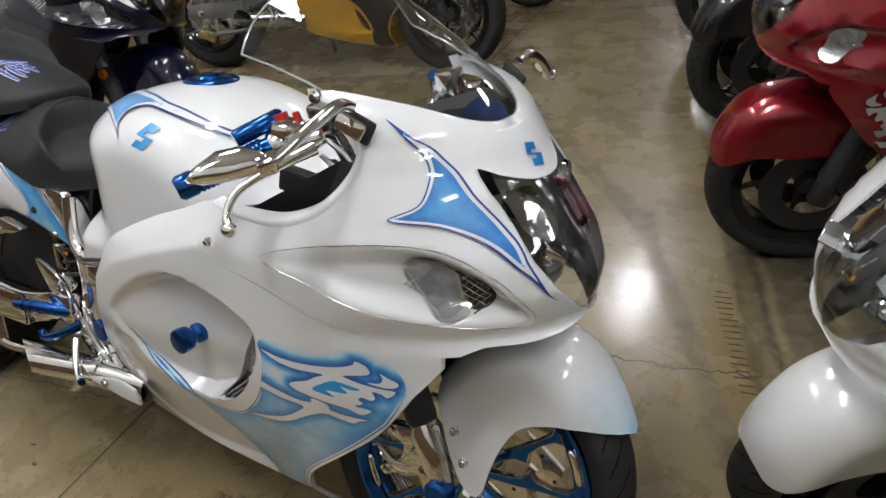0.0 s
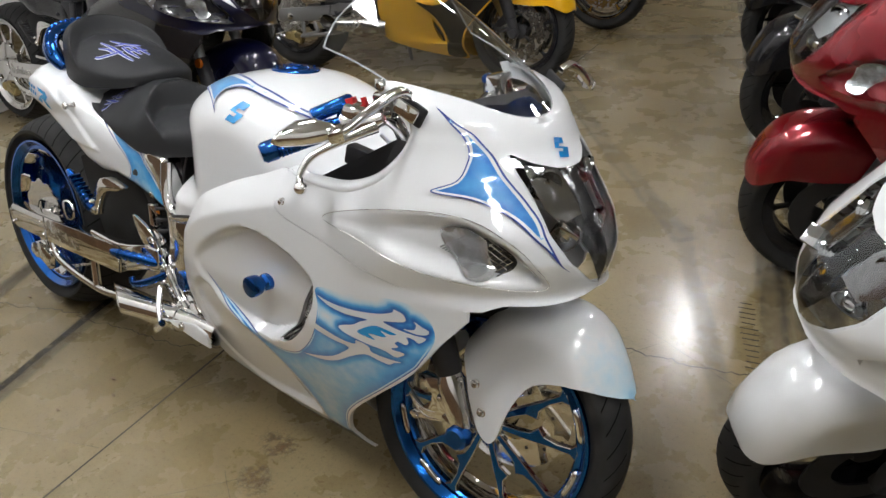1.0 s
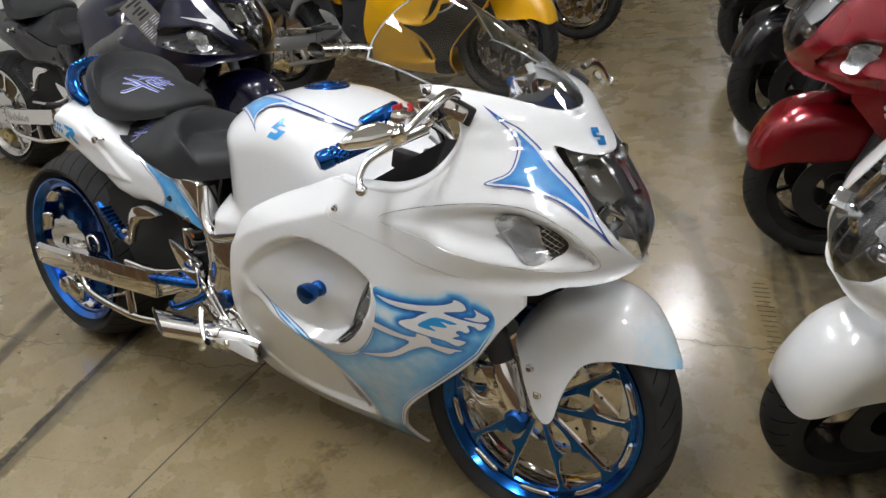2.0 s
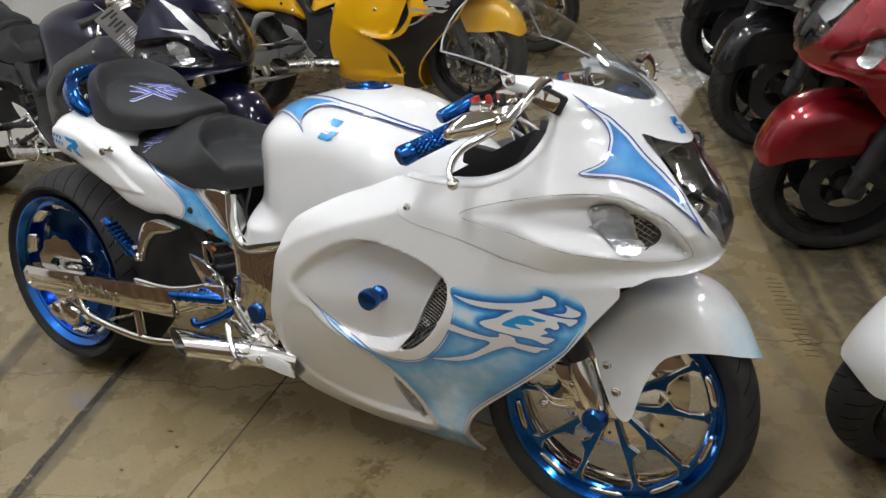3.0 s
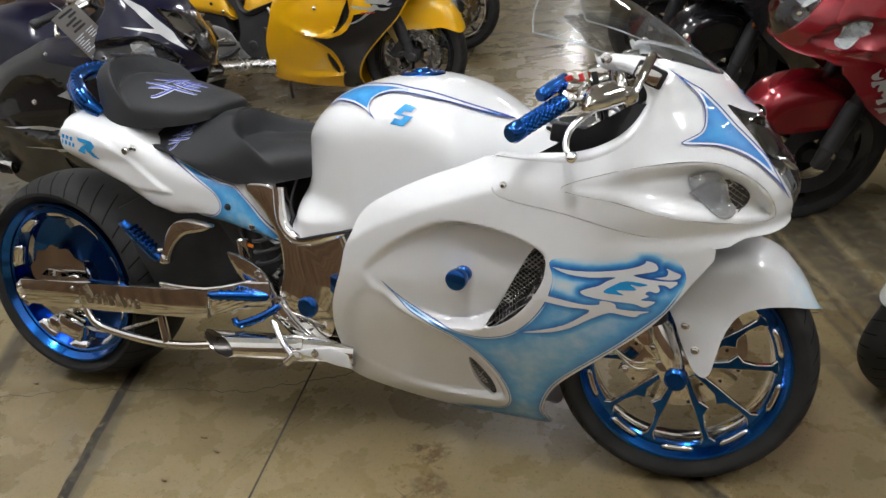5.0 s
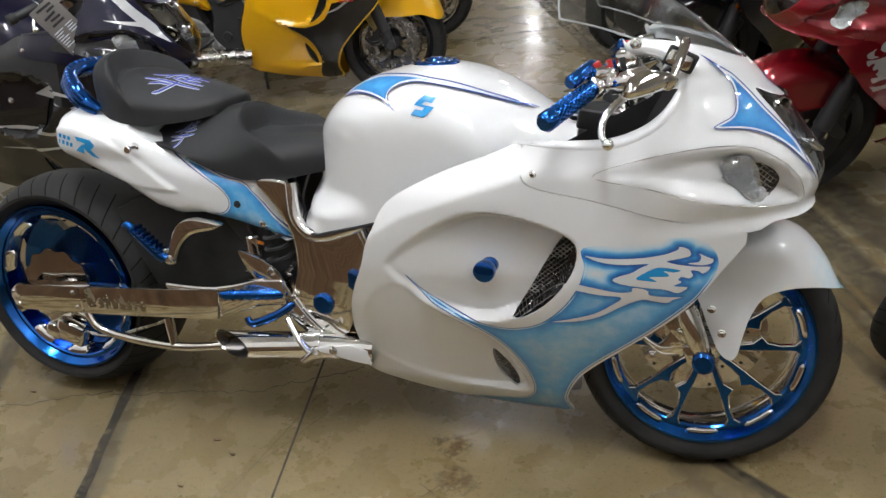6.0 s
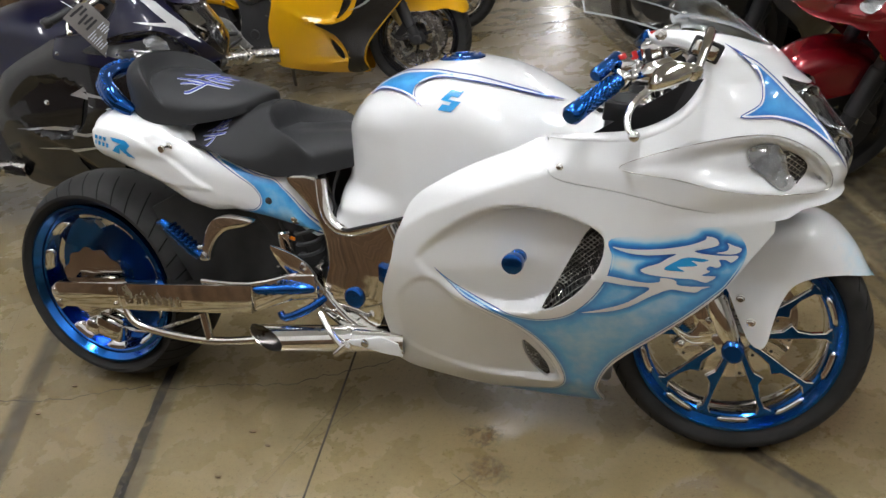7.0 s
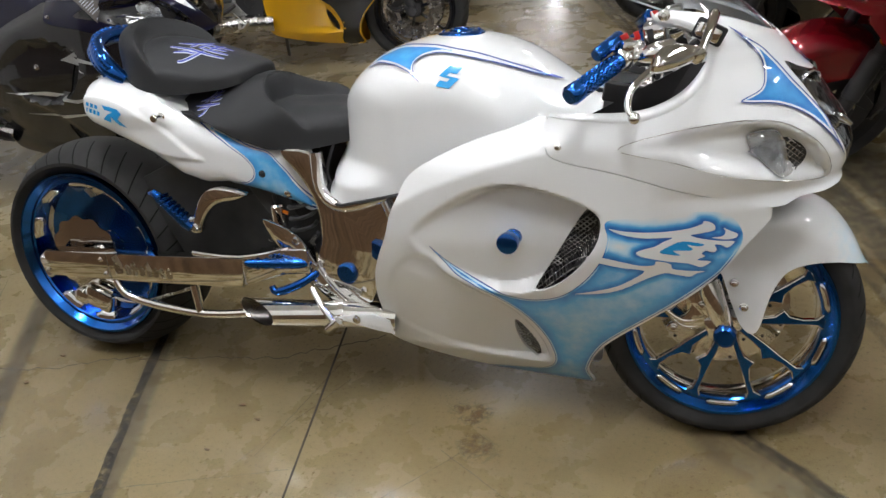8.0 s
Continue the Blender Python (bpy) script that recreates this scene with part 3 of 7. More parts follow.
TANK = [(-0.245, 0.625), (-0.225, 0.592), (-0.180, 0.578), (-0.125, 0.590), (0.003, 0.620), (0.130, 0.670), (0.300, 0.740), (0.440, 0.770), (0.450, 0.805), (0.400, 0.833), (0.340, 0.872), (0.270, 0.914), (0.195, 0.944), (0.110, 0.959), (0.019, 0.953), (-0.070, 0.930), (-0.140, 0.885), (-0.190, 0.830), (-0.205, 0.770), (-0.215, 0.710), (-0.240, 0.665)]
TANK_TOP = [(-0.245, 0.625), (-0.240, 0.665), (-0.215, 0.710), (-0.205, 0.770), (-0.190, 0.830), (-0.140, 0.885), (-0.070, 0.930), (0.019, 0.953), (0.110, 0.959), (0.195, 0.944), (0.270, 0.914), (0.340, 0.872), (0.400, 0.833), (0.450, 0.805)]
TAIL = [(-0.950, 0.895), (-0.900, 0.905), (-0.820, 0.880), (-0.735, 0.860), (-0.690, 0.832), (-0.640, 0.803), (-0.580, 0.775), (-0.517, 0.748), (-0.443, 0.726), (-0.330, 0.718), (-0.322, 0.650), (-0.284, 0.535), (-0.378, 0.560), (-0.459, 0.584), (-0.548, 0.604), (-0.610, 0.602), (-0.679, 0.623), (-0.781, 0.688), (-0.905, 0.748), (-0.985, 0.785), (-0.995, 0.820), (-0.980, 0.860)]
FENDER = [(0.700, 0.480), (0.760, 0.565), (0.820, 0.590), (0.883, 0.587), (0.937, 0.557), (0.982, 0.502), (1.012, 0.440), (1.022, 0.424), (0.997, 0.440), (0.954, 0.452), (0.907, 0.450), (0.866, 0.434), (0.842, 0.396), (0.826, 0.347), (0.813, 0.300), (0.796, 0.288), (0.774, 0.307), (0.754, 0.355), (0.731, 0.417)]
FENDER_STOCK = [(0.600, 0.520), (0.650, 0.568), (0.740, 0.604), (0.820, 0.612), (0.895, 0.600), (0.955, 0.568), (0.996, 0.512), (1.022, 0.456), (1.030, 0.415), (1.012, 0.398), (0.975, 0.412), (0.915, 0.432), (0.850, 0.430), (0.780, 0.432), (0.700, 0.440), (0.630, 0.470)]
STOCK_TOP = [(0.600, 0.520), (0.650, 0.568), (0.740, 0.604), (0.820, 0.612), (0.895, 0.600), (0.955, 0.568), (0.996, 0.512), (1.022, 0.456), (1.032, 0.412)]
FENDER_TOP = [(0.690, 0.470), (0.760, 0.565), (0.820, 0.590), (0.883, 0.587), (0.937, 0.557), (0.982, 0.502), (1.012, 0.440), (1.022, 0.424)]
TAIL_POD = [(-0.917, 0.874), (-0.839, 0.864), (-0.763, 0.828), (-0.68, 0.766), (-0.627, 0.718), (-0.582, 0.674), (-0.72, 0.691), (-0.848, 0.734), (-0.958, 0.763), (-0.994, 0.792), (-0.966, 0.841)]

WZ = np.linspace(0.0, 1.1, 221)
WW = np.interp(WZ, [0.0, 0.05, 0.10, 0.168, 0.26, 0.34, 0.42, 0.52, 0.60, 0.70, 0.75, 0.82, 0.90, 0.97, 1.02, 1.1], [0.01, 0.035, 0.085, 0.140, 0.185, 0.225, 0.258, 0.283, 0.285, 0.286, 0.286, 0.262, 0.236, 0.208, 0.185, 0.16])
WW = np.convolve(np.pad(WW, 6, mode="edge"), np.ones(7) / 7, "same")[6:-6]


def eased(z, v, n):
    t = np.interp(WZ, z, v)
    return np.convolve(np.pad(t, n, mode="edge"), np.ones(2 * n + 1) / (2 * n + 1), "valid")


XN = eased((0.0, 0.30, 0.62, *NOSE_Z), (1.15, 1.06, 0.985, *NOSE_X), 1)
LN = eased([0.3, 0.6, 0.70, 0.85, 0.90, 0.94, 0.97, 1.0], [0.62, 0.45, 0.33, 0.24, 0.20, 0.16, 0.10, 0.08], 4)
PN = eased([0.62, 0.84, 0.90, 0.94, 0.97, 1.0], [1.75, 1.75, 1.95, 2.1, 3.0, 3.6], 4)


def ease(v):
    v = np.clip(v, 0, 1)
    return v * v * (3 - 2 * v)


def shell(x, z):
    """Half width of the fairing's body: a teardrop in plan, widest below the eyes."""
    xn, length, p = np.interp(z, WZ, XN), np.interp(z, WZ, LN), np.interp(z, WZ, PN)
    k = 1 - np.clip((xn - x) / length, 0, 1)
    back = 1 - 0.13 * ease((0.22 - x) / 0.42) - 0.12 * ease((0.42 - x) / 0.3) * ease((z - 0.69) / 0.1)
    return np.interp(z, WZ, WW) * (1 - k**p) ** (1 / p) * back


def top_z(x, y):
    """Height of the fairing's skin over a point of the plan."""
    z = np.linspace(0.84, 1.025, 371)
    ok = shell(np.full_like(z, x), z) >= max(abs(y), 0.004)
    return float(z[ok].max()) if ok.any() else 0.94


def dent(x, z, poly, blend):
    q = np.c_[x, z]
    return np.where(inside(q, poly), ease(seg_dist(q, poly) / blend), 0.0)


TAIL_POD = smooth_line(TAIL_POD, 4, True)
POD_S, DOME_S, TEAR_S = (smooth_line(q, 4, True) for q in (POD, DOME, TEAR))


def fairing(x, z):
    y = shell(x, z)
    y = y - dent(x, z, POD_S, 0.035) * (0.006 + 0.040 * ease((x - 0.60) / 0.2))
    crease = np.interp(x, [-0.02, 0.10, 0.25, 0.40], [0.585, 0.652, 0.706, 0.748])
    y = y - 0.42 * np.maximum(0, z - crease) * ease((0.46 - x) / 0.10) * ease((0.86 - z) / 0.05)
    y = y - dent(x, z, DOME_S, 0.024) * (0.006 + 0.050 * ease((x - 0.02) / 0.42))
    y = y - dent(x, z, TEAR_S, 0.02) * (0.004 + 0.018 * ease((x - 0.0) / 0.3))
    return np.maximum(y, 0.0)


def wires(poly, depth, pitch, r, sink, slant=1.0):
    """A woven wire screen inside an outline."""
    edge = np.array(smooth_line(poly, 4, True))
    lo, hi = edge.min(0) - 0.1, edge.max(0) + 0.1
    bm = bmesh.new()
    for d in ((1.0, slant), (1.0, -slant)):
        d = np.array(d) / np.hypot(*d)
        n = np.array((-d[1], d[0]))
        mid, reach = (lo + hi) / 2, np.hypot(*(hi - lo)) / 2
        for k in np.arange(-reach, reach, pitch):
            line = mid + n * k + d * np.arange(-reach, reach, pitch / 2)[:, None]
            ok = inside(line, edge)
            run = []
            for q, o in zip(line, [*ok[1:], False]):
                if o:
                    run.append(q)
                    continue
                if len(run) > 1:
                    a = np.array(run)
                    y = depth(a[:, 0], a[:, 1]) - sink
                    rows = []
                    for (px, pz), py in zip(a, y):
                        rows.append([bm.verts.new((px + n[0] * u, -py - v, pz + n[1] * u)) for u, v in ((-r, 0), (0, r), (r, 0))])
                    for s, t in zip(rows, rows[1:]):
                        bm.faces.new((s[0], s[1], t[1], t[0]))
                        bm.faces.new((s[1], s[2], t[2], t[1]))
                run = []
    bmesh.ops.recalc_face_normals(bm, faces=bm.faces)
    return bm


def flame_tone(poly, fade=None, soft=0.05, dark=0.80, light=0.42, line=True):
    """Airbrushed flame: a navy line, a white pinstripe, then blue that pales inwards."""
    edge = np.array(poly)

    def tone(x, z):
        q = np.c_[x, z]
        d = seg_dist(q, edge)
        t = light + (dark - light) * np.exp(-d / soft * 2.2)
        if line:
            t = np.where(d < 0.0050, 0.0, t)
            t = np.where(d < 0.0019, 1.0, t)
        if fade is not None:
            t = fade(x, z, d, t)
        return t
    return tone


def side_fade(x, z, d, t):
    """Round the brush strokes a blue halo, fading out to white above and in front."""
    q = np.c_[x, z]
    near = np.minimum(np.minimum(seg_dist(q, np.array(STROKE_A)), seg_dist(q, np.array(STROKE_B))), seg_dist(q, np.array(STROKE_C)))
    halo = np.exp(-(near / 0.016) ** 1.5)
    t = np.maximum(t, 0.26 + 0.52 * halo)
    upper = ease((z - 0.50) / 0.05) * ease((x - 0.47) / 0.05)
    free = 0.88 * np.exp(-(near / 0.017) ** 1.7)
    return np.where(upper > 0, t * (1 - upper) + free * upper, t)


def tyre_profile(r, half, rim):
    """Half-round motorcycle tyre section, as (radius, along)."""
    out = [(rim, -half * 0.72), (rim + 0.012, -half * 0.86), (rim + (r - rim) * 0.45, -half * 0.99)]
    for k in range(11):
        a = -1.25 + 2.5 * k / 10
        out.append((r - (1 - math.cos(a)) * half * 0.62, half * math.sin(a) / math.sin(1.25) * 0.98))
    out += [(rim + (r - rim) * 0.45, half * 0.99), (rim + 0.012, half * 0.86), (rim, half * 0.72)]
    return out


def wheel(root, s, centre, r, rim, half, face, name, spokes, slot_metal, dish=0.0):
    """A wheel: tyre, rim ring with slots, hub, and thorned spokes in pairs."""
    x, z = centre
    w = new(name)
    w.empty_display_size = 0.03
    w.parent = root
    w.matrix_basis = pose(x, 0, z)
    tagged(w, s["wheel_label"])
    tyre = part("tyre", lathe(tyre_profile(r, half, rim), 72), RUBBER, w, "black road tyre")
    # grooves are flat strips; the shade inside them is put into a darker colour
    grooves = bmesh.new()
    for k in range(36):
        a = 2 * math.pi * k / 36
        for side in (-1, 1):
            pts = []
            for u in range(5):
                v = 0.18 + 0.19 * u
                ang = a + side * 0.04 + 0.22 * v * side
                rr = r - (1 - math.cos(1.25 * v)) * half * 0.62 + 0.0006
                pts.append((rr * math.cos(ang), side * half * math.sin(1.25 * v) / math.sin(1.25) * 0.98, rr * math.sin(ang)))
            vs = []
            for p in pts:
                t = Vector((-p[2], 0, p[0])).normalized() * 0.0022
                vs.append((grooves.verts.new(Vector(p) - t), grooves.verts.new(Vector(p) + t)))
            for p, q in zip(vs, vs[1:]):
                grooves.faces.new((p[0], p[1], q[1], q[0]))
    part("tread_groove", grooves, GROOVE_SHADE, tyre, smooth=False)
    f = face
    ring = lathe([(rim - 0.030, f + 0.020), (rim - 0.030, f + 0.006), (rim - 0.026, f + 0.002), (rim - 0.016, f + 0.004), (rim - 0.008, f - 0.006), (rim - 0.002, f - 0.013), (rim + 0.004, f - 0.013), (rim + 0.006, f - 0.008), (rim + 0.004, f), (rim - 0.010, f + 0.012)], 72, closed=True)
    part("rim", ring, s["rim"], w, s["rim_label"])
    barrel = lathe([(rim - 0.027, f + 0.018), (rim - 0.034, 0.0), (rim - 0.030, -f - 0.012), (rim - 0.004, -f), (rim + 0.004, -f + 0.006), (rim - 0.004, -f - 0.012), (rim - 0.016, 0.0), (rim - 0.012, f + 0.014)], 72, closed=True)
    part("barrel", barrel, s["rim"] if dish else s["barrel"], w)
    if dish:
        web = bmesh.new()
        cols, turn = 100, math.radians(11)
        prof = [(0.040, dish - 0.010), (0.085, dish), (0.120, dish + 0.006), (0.150, dish + 0.004), (0.180, dish - 0.006), (0.208, dish - 0.020), (0.226, dish - 0.034), (rim - 0.032, dish - 0.046)]
        grid = [[web.verts.new((q * math.cos(2 * math.pi * k / cols + turn), y + f + 0.05, q * math.sin(2 * math.pi * k / cols + turn))) for k in range(cols)] for q, y in prof]
        for i, (u, v) in enumerate(zip(grid, grid[1:])):
            for k in range(cols):
                o = k % 20
                if not ((i in (4, 5) and o < 11) or (i == 3 and 1 < o < 9)):
                    web.faces.new((u[k], u[(k + 1) % cols], v[(k + 1) % cols], v[k]))
        bmesh.ops.delete(web, geom=[q for q in web.verts if not q.link_faces], context="VERTS")
        web.normal_update()
        edge = [e for e in web.edges if e.is_boundary]
        lip = bmesh.ops.extrude_edge_only(web, edges=edge)["geom"]
        for q in lip:
            if isinstance(q, bmesh.types.BMVert):
                q.co.y += 0.022
        lipfaces = [q for q in lip if isinstance(q, bmesh.types.BMFace)]
        for q in web.faces:
            q.material_index = 0
        for e in edge:
            for q in e.link_faces:
                if q in lipfaces:
                    q.material_index = 1
        tagged(finish(web, "dish", [s["accent"], s["spoke_edge"]], w), "deep blue wheel dish with chrome-edged windows")
    outer = f
    f = f + dish
    hub = lathe([(0.0, f - 0.004), (0.030, f - 0.004), (0.040, f + 0.004), (0.044, f + 0.020), (0.034, 0.0), (0.044, -f - 0.02), (0.030, -f), (0.0, -f)], 32)
    part("hub", hub, s["hub"], w)
    n = 0 if dish else spokes * 2
    reach, k = rim - 0.026, rim / 0.236
    shape = [(0.036, -0.007), (0.075 * k, -0.0080), (0.102 * k, -0.0115), (0.122 * k, -0.0280), (0.136 * k, -0.0125), (0.165 * k, -0.0065), (reach - 0.014, -0.0085), (reach, -0.022), (reach + 0.004, 0.0), (reach, 0.018), (reach - 0.014, 0.0075), (0.150 * k, 0.0065), (0.100 * k, 0.0085), (0.036, 0.008)]
    bm = slab(shape, f + 0.016, f + 0.002, bevel=0.0025)
    bm.normal_update()
    for q in bm.faces:
        q.material_index = 0 if q.normal.y < -0.95 else 1
    me = bpy.data.meshes.new("spoke")
    bm.to_mesh(me)
    bm.free()
    me.materials.append(s["spoke"])
    me.materials.append(s["spoke_edge"])
    for i in range(n):
        flip = -1 if i % 2 else 1
        a = (i // 2) * 360 / spokes + 90 + flip * 360 / spokes * 0.235 + s["spin"]
        m = pose(0, 0, 0, 0, -a, 0) @ Matrix.Diagonal((1, 1, flip, 1))
        share("spoke", me, w, m)
    if slot_metal:
        arc = bmesh.new()
        rows = []
        for i in range(9):
            a = -0.17 + 0.34 * i / 8
            e = 1.0 if 0 < i < 8 else 0.4
            mid = rim - (0.040 if dish else 0.018)
            rows.append([arc.verts.new(((mid + e * d) * math.cos(a), outer + y, (mid + e * d) * math.sin(a))) for d, y in (((-0.012, 0.030), (-0.009, 0.022), (0.008, 0.004), (0.012, 0.005)) if dish else ((-0.0075, 0.002), (-0.0055, -0.0035), (0.0055, -0.0035), (0.0075, 0.002)))])
        for p, q in zip(rows, rows[1:]):
            for j in range(3):
                arc.faces.new((p[j], p[j + 1], q[j + 1], q[j]))
        arc.faces.new(rows[0][::-1])
        arc.faces.new(rows[-1])
        bmesh.ops.recalc_face_normals(arc, faces=arc.faces)
        ms = bpy.data.meshes.new("slot")
        arc.to_mesh(ms)
        arc.free()
        ms.materials.append(slot_metal)
        ms.polygons.foreach_set("use_smooth", [True] * len(ms.polygons))
        for i in range(spokes * 2):
            share("slot", ms, w, pose(0, 0, 0, 0, -(i * 180 / spokes + 18 + s["spin"]), 0))
    return w


def disc(parent, x, z, y, r_in, r_out, material, name="brake_disc"):
    d = lathe([(r_in, y - 0.0025), (r_out, y - 0.0025), (r_out, y + 0.0025), (r_in, y + 0.0025)], 60, closed=True)
    ob = part(name, d, material, parent, "drilled brake disc", auto=30)
    hole = lathe([(0.0, -0.0004), (0.0042, -0.0004)], 8)
    me = bpy.data.meshes.new("hole")
    hole.to_mesh(me)
    hole.free()
    me.materials.append(BLACK)
    for k in range(18):
        rr = r_in + (r_out - r_in) * (0.3 + 0.28 * (k % 3))
        a = 2 * math.pi * k / 18
        share("hole", me, ob, pose(rr * math.cos(a), y - 0.0026, rr * math.sin(a)))
    return ob


def bolt(parent, at, r=0.009, material=None, axis=(0, 0, 0), name="bolt"):
    b = lathe([(0, -0.006), (r * 0.45, -0.006), (r * 0.5, -0.003), (r * 0.55, -0.0065), (r * 0.85, -0.0055), (r, -0.001), (r * 1.25, 0.0), (r * 1.25, 0.004), (0, 0.004)], 16)
    bmesh.ops.transform(b, matrix=pose(*at, *axis), verts=b.verts)
    return part(name, b, material or CHROME, parent)


def decal(name, poly, depth, parent, material, lift=0.0012, step=0.01, rings=(), tone=None, label="", sides=(-1,), n=5):
    line = smooth_line(poly, n, True) if n else poly
    bm = sheet(line, depth, step, rings=rings, thick=0, lift=lift, tone=tone, sides=sides)
    return part(name, bm, material, parent, label)


def bars(name, at, size, slant, material, parent, depth, label=""):
    """Unreadable or left-out lettering: slanted plain bars on a surface."""
    x0, z0 = at
    for u, v, w, h in size:
        q = [(x0 + u, z0 + v), (x0 + u + w, z0 + v + slant * w), (x0 + u + w + h * 0.35, z0 + v + slant * w + h), (x0 + u + h * 0.35, z0 + v + h)]
        decal(name, q, depth, parent, material, 0.0032, 0.006, n=0, label=label)


def emblem(at, depth, parent, material, k=1.0, turn=0.0):
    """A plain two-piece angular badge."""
    c, s = math.cos(turn), math.sin(turn)
    shape = [(0.10, 0.55), (0.45, 0.98), (0.98, 0.88), (0.82, 0.62), (0.52, 0.68), (0.42, 0.56), (0.96, 0.44), (0.60, 0.02), (0.02, 0.12), (0.18, 0.38), (0.48, 0.32), (0.57, 0.44)]
    decal("emblem", [(at[0] + k * (c * x - s * z), at[1] + k * (s * x + c * z)) for x, z in ((0.060 * u, 0.052 * (w - 0.5)) for u, w in shape)], depth, parent, material, 0.0020, 0.006, n=0)


def snap(me, yb):
    """Draws the cut edge of the fairing's top onto the line of the windscreen's foot, and folds all edges in."""
    bm = bmesh.new()
    bm.from_mesh(me)
    for v in bm.verts:
        if v.co.z > 0.93 and any(e.is_boundary for e in v.link_edges) and abs(abs(v.co.y) - yb(v.co.x)) < 0.02:
            v.co.y = math.copysign(yb(v.co.x), v.co.y)
            v.co.z = top_z(v.co.x, v.co.y)
    rim = [e for e in bm.edges if e.is_boundary]
    for w in bmesh.ops.extrude_edge_only(bm, edges=rim)["geom"]:
        if isinstance(w, bmesh.types.BMVert):
            if w.co.z > 0.94:
                w.co.z -= 0.008
            else:
                w.co.y -= math.copysign(min(0.006, abs(w.co.y)), w.co.y)
    bm.to_mesh(me)
    bm.free()
    me.polygons.foreach_set("use_smooth", [True] * len(me.polygons))
    me.set_sharp_from_angle(angle=radians(40))


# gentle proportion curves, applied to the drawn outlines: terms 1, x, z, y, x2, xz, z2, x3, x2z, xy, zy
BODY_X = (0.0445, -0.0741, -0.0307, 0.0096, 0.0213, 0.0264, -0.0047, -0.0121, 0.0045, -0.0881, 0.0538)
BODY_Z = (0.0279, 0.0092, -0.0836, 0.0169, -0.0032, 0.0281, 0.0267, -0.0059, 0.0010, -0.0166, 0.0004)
GUARD_X, GUARD_Z = (0.0987, -0.1992, -0.0370, 0.1311, 0.1017), (0.0562, -0.0339, -0.0516, 0.0770, -0.0096)
STEERED = ("fork_leg", "mudguard", "brake_pipe", "axle_cap")


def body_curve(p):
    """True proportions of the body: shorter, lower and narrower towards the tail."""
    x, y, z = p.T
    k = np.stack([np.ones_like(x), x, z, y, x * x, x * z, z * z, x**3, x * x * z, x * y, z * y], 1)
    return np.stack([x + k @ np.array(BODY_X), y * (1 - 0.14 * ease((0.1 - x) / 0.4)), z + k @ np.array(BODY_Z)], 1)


def guard_curve(p):
    x, y, z = p.T
    k = np.stack([np.ones_like(x), x, z, y, x * x], 1)
    out = 0.022 * ease((x - 0.80) / 0.16) * ease((z - 0.36) / 0.06)
    return np.stack([x + k @ np.array(GUARD_X) + out * 0.8, y, z + k @ np.array(GUARD_Z) + out * 0.55], 1)


def settle(root, s):
    """Brings the body to its proportions and turns the front end about the steering axis."""
    turn = Matrix.Translation((FRONT[0] - 0.03, 0, 0.3)) @ Matrix.Rotation(radians(s["steer"]), 4, Vector((-0.41, 0, 0.91))) @ Matrix.Translation((0.03 - FRONT[0], 0, -0.3))
    tm = np.array(turn)

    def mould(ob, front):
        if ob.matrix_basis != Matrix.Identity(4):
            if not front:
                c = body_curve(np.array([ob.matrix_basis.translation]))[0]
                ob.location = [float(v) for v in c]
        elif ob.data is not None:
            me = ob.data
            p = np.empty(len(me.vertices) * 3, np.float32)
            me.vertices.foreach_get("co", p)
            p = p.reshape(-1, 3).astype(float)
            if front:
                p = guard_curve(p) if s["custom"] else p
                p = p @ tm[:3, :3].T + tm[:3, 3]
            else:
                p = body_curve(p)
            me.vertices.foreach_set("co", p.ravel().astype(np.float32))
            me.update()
        for c in ob.children:
            mould(c, front)

    for ob in list(root.children):
        if ob.name.startswith("rear_wheel"):
            continue
        if ob.name.startswith("front_wheel"):
            ob.matrix_basis = turn @ ob.matrix_basis
        else:
            mould(ob, ob.name.startswith(STEERED))


